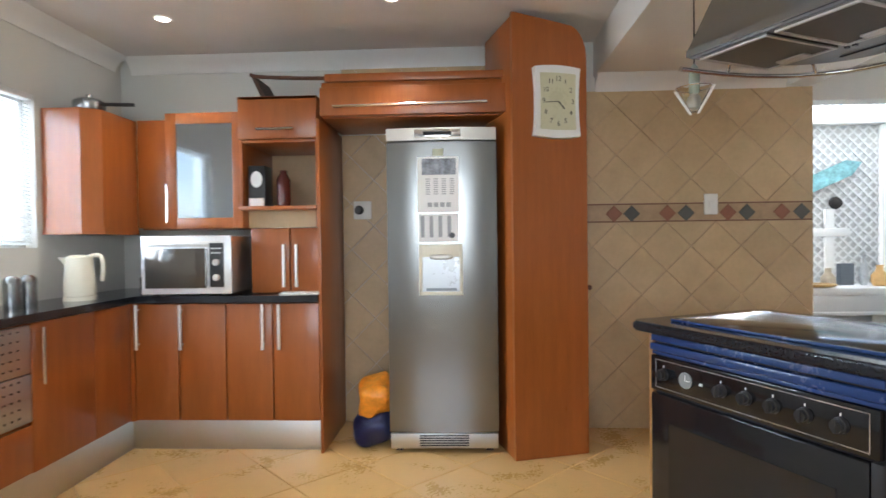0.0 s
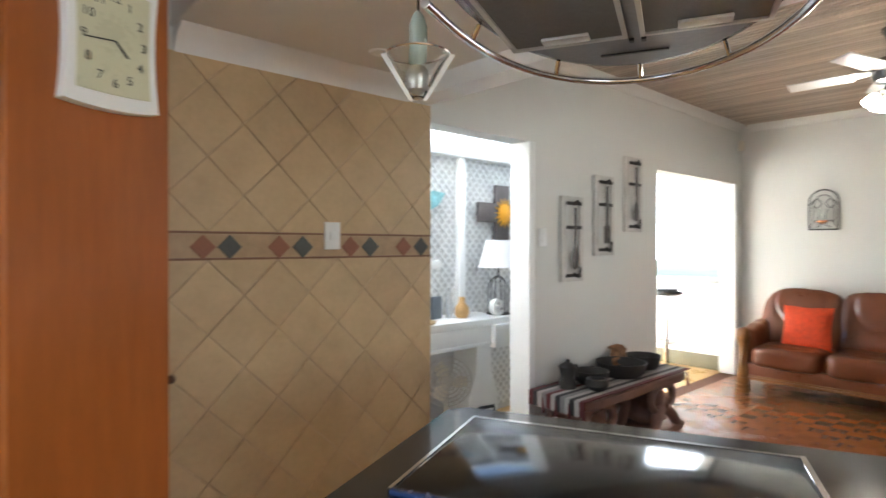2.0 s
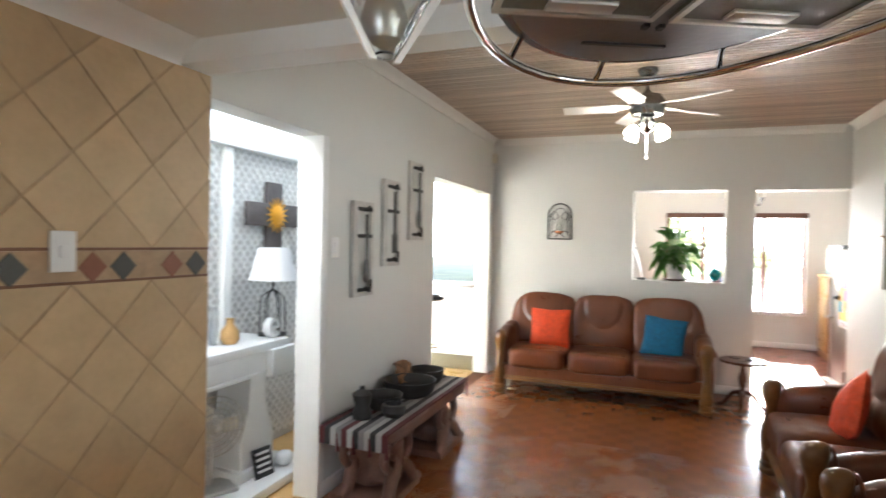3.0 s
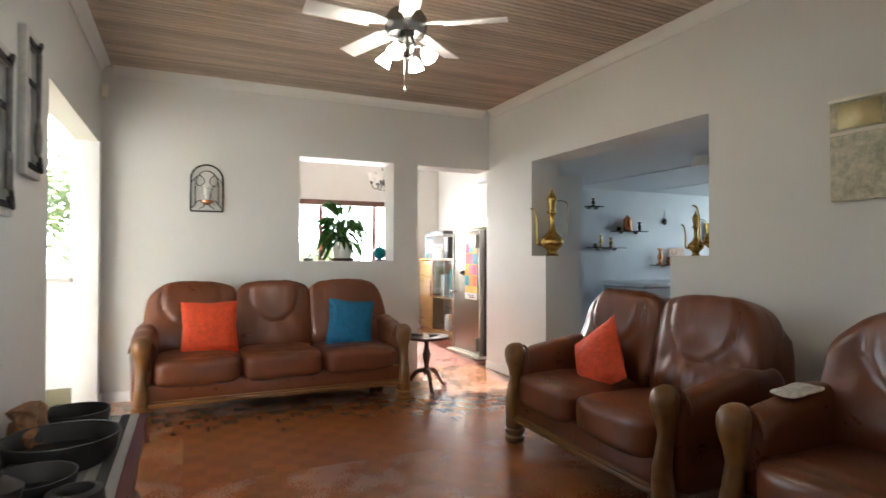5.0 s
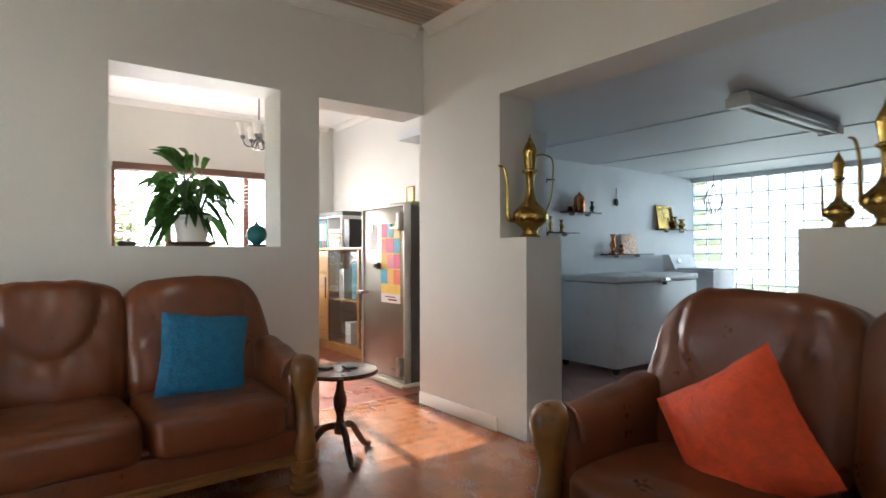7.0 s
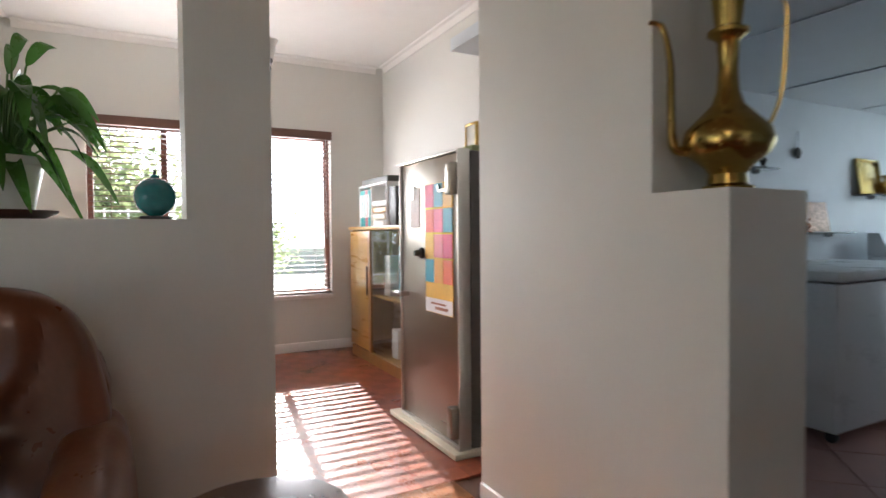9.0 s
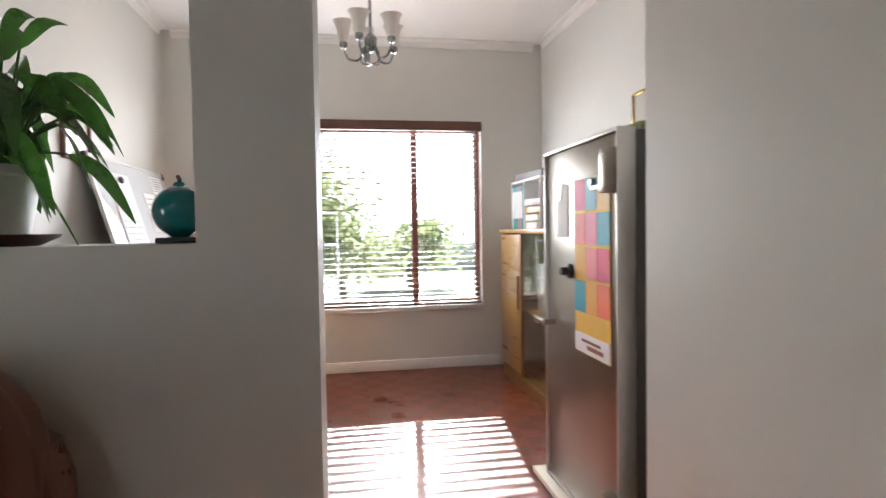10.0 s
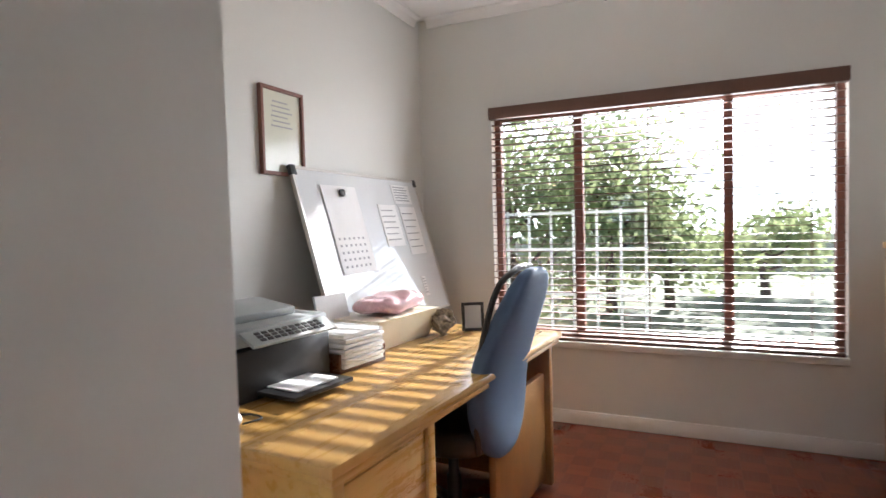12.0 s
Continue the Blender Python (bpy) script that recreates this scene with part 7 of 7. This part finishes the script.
def tree(x, y, h, r, seed):
    rr = random.Random(seed)
    t = thing("tree", "leafy green garden tree", "tree", (x, y, -0.35), 0, "garden trees")
    limbs = [tube(bow([(0, 0, 0), (0.05, 0.03, h * 0.3), (-0.03, 0.05, h * 0.6)]), 0.10, 8, 0.05)]
    tips = []
    for k in range(8):
        a, z = rr.uniform(0, 6.28), h * rr.uniform(0.25, 0.55)
        e = Vector((math.cos(a) * r * 0.7, math.sin(a) * r * 0.7, z + h * rr.uniform(0.05, 0.35)))
        limbs.append(tube(bow([(0, 0, z), (e.x * 0.5, e.y * 0.5, z + 0.1), e]), 0.04, 6, 0.012))
        tips.append(e)
    part("trunk", join(*limbs), M_bark, t)
    vs2, fs = [], []
    for k in range(2000):
        c = rr.choice(tips) + Vector((rr.gauss(0, r * 0.35), rr.gauss(0, r * 0.35), rr.gauss(0, h * 0.14)))
        c.z = max(0.2, c.z)
        d = Vector((rr.uniform(-1, 1), rr.uniform(-1, 1), rr.uniform(-1, 1))).normalized()
        s = d.orthogonal().normalized() * rr.uniform(0.03, 0.06)
        d = d * rr.uniform(0.06, 0.12)
        i = len(vs2)
        vs2 += [c - d, c + s, c + d, c - s]
        fs.append((i, i + 1, i + 2, i + 3))
    me = bpy.data.meshes.new("crown")
    me.from_pydata([tuple(q) for q in vs2], [], fs)
    me.materials.append(M_gleaf)
    o = new("crown", me)
    o.parent = t


tree(14.6, 3.3, 3.2, 1.2, 1), tree(16.4, 2.1, 3.4, 1.2, 2), tree(14.2, 4.6, 3.8, 1.3, 3), tree(19.5, -0.5, 1.7, 1.0, 4), tree(18.5, 3.2, 4.2, 1.6, 5), tree(17.2, 1.2, 2.3, 0.9, 8)
tree(-5.2, 3.9, 2.6, 1.1, 6), tree(-6.2, 1.8, 3.0, 1.2, 7)
gate = thing("garden_gate", "white metal garden fence with square grid", "fence", (12.6, 2.2, -0.35))
for k in range(9):
    part("post", boxes((-0.012, -1.0 + 0.25 * k - 0.012, 0, 0.012, -1.0 + 0.25 * k + 0.012, 1.75)), M_white, gate)
for z in (0.3, 0.8, 1.3, 1.7):
    part("rail", boxes((-0.015, -1.0, z, 0.015, 1.0, z + 0.03)), M_white, gate)


# ---- pieces of walls and floors ----
def clip(poly, x0, y0, x1, y1):
    for ax, lim, sg in ((0, x0, 1), (0, x1, -1), (1, y0, 1), (1, y1, -1)):
        out = []
        for i in range(len(poly)):
            a, b = poly[i - 1], poly[i]
            da, db = sg * (a[ax] - lim), sg * (b[ax] - lim)
            if (da >= 0) != (db >= 0):
                t = da / (da - db)
                out.append((a[0] + t * (b[0] - a[0]), a[1] + t * (b[1] - a[1])))
            if db >= 0:
                out.append(b)
        poly = out
        if not poly:
            return []
    area2 = abs(sum(poly[i - 1][0] * poly[i][1] - poly[i][0] * poly[i - 1][1] for i in range(len(poly))))
    return poly if area2 > 4e-4 else []


def diamonds(x0, z0, x1, z1, half, gap, ox, oz):
    """Square tiles laid on their corners, cut to a rectangle."""
    h = half - gap
    i0, i1 = int((x0 - ox) / half) - 2, int((x1 - ox) / half) + 2
    j0, j1 = int((z0 - oz) / half) - 2, int((z1 - oz) / half) + 2
    for i in range(i0, i1 + 1):
        for j in range(j0, j1 + 1):
            if (i + j) % 2 == 0:
                cx, cz = ox + i * half, oz + j * half
                p = clip([(cx + h, cz), (cx, cz + h), (cx - h, cz), (cx, cz - h)], x0, z0, x1, z1)
                if p:
                    yield p


def chip(poly, a0, a1, axis, e=0.0025):
    """A thin tile with a small chamfer round its face at a0."""
    n = len(poly)
    cx, cy = sum(p[0] for p in poly) / n, sum(p[1] for p in poly) / n
    s = 1 if a1 > a0 else -1
    def put(p, a):
        return (p[0], a, p[1]) if axis == "y" else (p[0], p[1], a)
    def shrink(p):
        d = math.hypot(p[0] - cx, p[1] - cy) or 1
        k = max(0, 1 - 1.3 * e / d)
        return (cx + (p[0] - cx) * k, cy + (p[1] - cy) * k)
    vs = [put(p, a1) for p in poly] + [put(p, a0 + s * e) for p in poly] + [put(shrink(p), a0) for p in poly]
    fs = [tuple(range(2 * n, 3 * n))]
    for r in (0, 1):
        for i in range(n):
            j = (i + 1) % n
            fs.append((r * n + i, r * n + j, (r + 1) * n + j, (r + 1) * n + i))
    return vs, fs


def piece(name, poly, a0, a1, axis, material, parent):
    vs, fs = chip(poly, a0, a1, axis)
    me = bpy.data.meshes.new(name)
    me.from_pydata(vs, [], fs)
    bm = bmesh.new()
    bm.from_mesh(me)
    bmesh.ops.recalc_face_normals(bm, faces=bm.faces[:])
    bm.to_mesh(me)
    bm.free()
    me.materials.append(material)
    ob = new(name, me)
    ob.parent = parent
    return ob


wn = bpy.data.objects["wall_north"]
T0, T1 = WN - 0.012, WN - 0.003
structure("tile_bed", boxes((0.662, WN - 0.0035, 0.0, 2.128, WN - 0.0005, 2.145)), M_grout, "brown grout", parent=wn)
for z0, z1, oz in ((0.0, 1.312, 1.312), (1.432, 2.145, 1.432)):
    for p in diamonds(0.662, z0, 2.128, z1, 0.154, 0.0013, 1.38, oz):
        piece("tile", p, T0, T1, "y", M_tile, wn)
for z in (1.312, 1.422):
    piece("border_strip", [(0.662, z), (2.128, z), (2.128, z + 0.010), (0.662, z + 0.010)], T0, T1, "y", M_strip, wn)
k = 0
x = 0.662 - 0.075
centres = [0.901, 1.011, 1.234, 1.350, 1.609, 1.725, 1.939, 2.059]
k2 = 0
for cx in centres:
    piece("diamond_tile", clip([(cx + 0.053, 1.367), (cx, 1.42), (cx - 0.053, 1.367), (cx, 1.314)], 0.662, 1.31, 2.128, 1.43), T0 - 0.002, T1, "y", M_terra if k2 % 2 == 0 else M_slate, wn)
    k2 += 1
piece("border_tile", [(0.662, 1.323), (2.128, 1.323), (2.128, 1.421), (0.662, 1.421)], T0 + 0.001, T1, "y", M_band, wn)
wk = bpy.data.objects["wall_kitchen_north"]
for p in diamonds(-0.862, 0.0, 0.215, 1.92, 0.154, 0.002, -0.5, 1.312):
    piece("tile", p, 3.931, 3.9395, "y", M_tile, wk)
for p in diamonds(-0.862, 2.18, 0.215, 2.40, 0.154, 0.002, -0.5, 1.312):
    piece("tile", p, 3.931, 3.9395, "y", M_tile, wk)

fk = bpy.data.objects["floor_kitchen"]
for p in diamonds(-2.02, 0.3, 2.128, 3.83, 0.283, 0.003, -0.9, 3.2):
    piece("floor_tile", p, 0.0, -0.008, "z", M_ftile, fk)
rest = [diamonds(-2.02, -2.3, 2.128, 0.3, 0.283, 0.003, -0.9, 3.2), diamonds(-0.86, 3.831, 0.21, 3.93, 0.283, 0.003, -0.9, 3.2), diamonds(2.13, 3.831, 3.0, 3.98, 0.283, 0.003, -0.9, 3.2)]
vs, fs = [], []
for p in [q for g in rest for q in g]:
    a, b = chip(p, 0.0, -0.008, "z")
    fs += [tuple(i + len(vs) for i in f) for f in b]
    vs += a
me = bpy.data.meshes.new("floor_tiles")
me.from_pydata(vs, [], fs)
me.materials.append(M_ftile)
o = new("floor_tiles_far", me)
o.parent = fk
o["kind"] = "stuff"

fl2 = bpy.data.objects["floor_laundry"]
for p in diamonds(3.9, -4.38, 7.24, -0.78, 0.283, 0.003, 4.0, 0.0):
    piece("floor_tile", p, 0.0, -0.008, "z", M_lftile, fl2)
for p in diamonds(3.87, -0.78, 6.42, 0.04, 0.283, 0.003, 4.0, 0.0):
    piece("floor_tile", p, 0.0, -0.008, "z", M_lftile, fl2)
for p in diamonds(4.17, 0.04, 5.55, 0.34, 0.283, 0.003, 4.0, 0.0):
    piece("floor_tile", p, 0.0, -0.008, "z", M_lftile, fl2)

# mosaic parquet: blocks of five fingers, turned block by block; sheen change painted as tone
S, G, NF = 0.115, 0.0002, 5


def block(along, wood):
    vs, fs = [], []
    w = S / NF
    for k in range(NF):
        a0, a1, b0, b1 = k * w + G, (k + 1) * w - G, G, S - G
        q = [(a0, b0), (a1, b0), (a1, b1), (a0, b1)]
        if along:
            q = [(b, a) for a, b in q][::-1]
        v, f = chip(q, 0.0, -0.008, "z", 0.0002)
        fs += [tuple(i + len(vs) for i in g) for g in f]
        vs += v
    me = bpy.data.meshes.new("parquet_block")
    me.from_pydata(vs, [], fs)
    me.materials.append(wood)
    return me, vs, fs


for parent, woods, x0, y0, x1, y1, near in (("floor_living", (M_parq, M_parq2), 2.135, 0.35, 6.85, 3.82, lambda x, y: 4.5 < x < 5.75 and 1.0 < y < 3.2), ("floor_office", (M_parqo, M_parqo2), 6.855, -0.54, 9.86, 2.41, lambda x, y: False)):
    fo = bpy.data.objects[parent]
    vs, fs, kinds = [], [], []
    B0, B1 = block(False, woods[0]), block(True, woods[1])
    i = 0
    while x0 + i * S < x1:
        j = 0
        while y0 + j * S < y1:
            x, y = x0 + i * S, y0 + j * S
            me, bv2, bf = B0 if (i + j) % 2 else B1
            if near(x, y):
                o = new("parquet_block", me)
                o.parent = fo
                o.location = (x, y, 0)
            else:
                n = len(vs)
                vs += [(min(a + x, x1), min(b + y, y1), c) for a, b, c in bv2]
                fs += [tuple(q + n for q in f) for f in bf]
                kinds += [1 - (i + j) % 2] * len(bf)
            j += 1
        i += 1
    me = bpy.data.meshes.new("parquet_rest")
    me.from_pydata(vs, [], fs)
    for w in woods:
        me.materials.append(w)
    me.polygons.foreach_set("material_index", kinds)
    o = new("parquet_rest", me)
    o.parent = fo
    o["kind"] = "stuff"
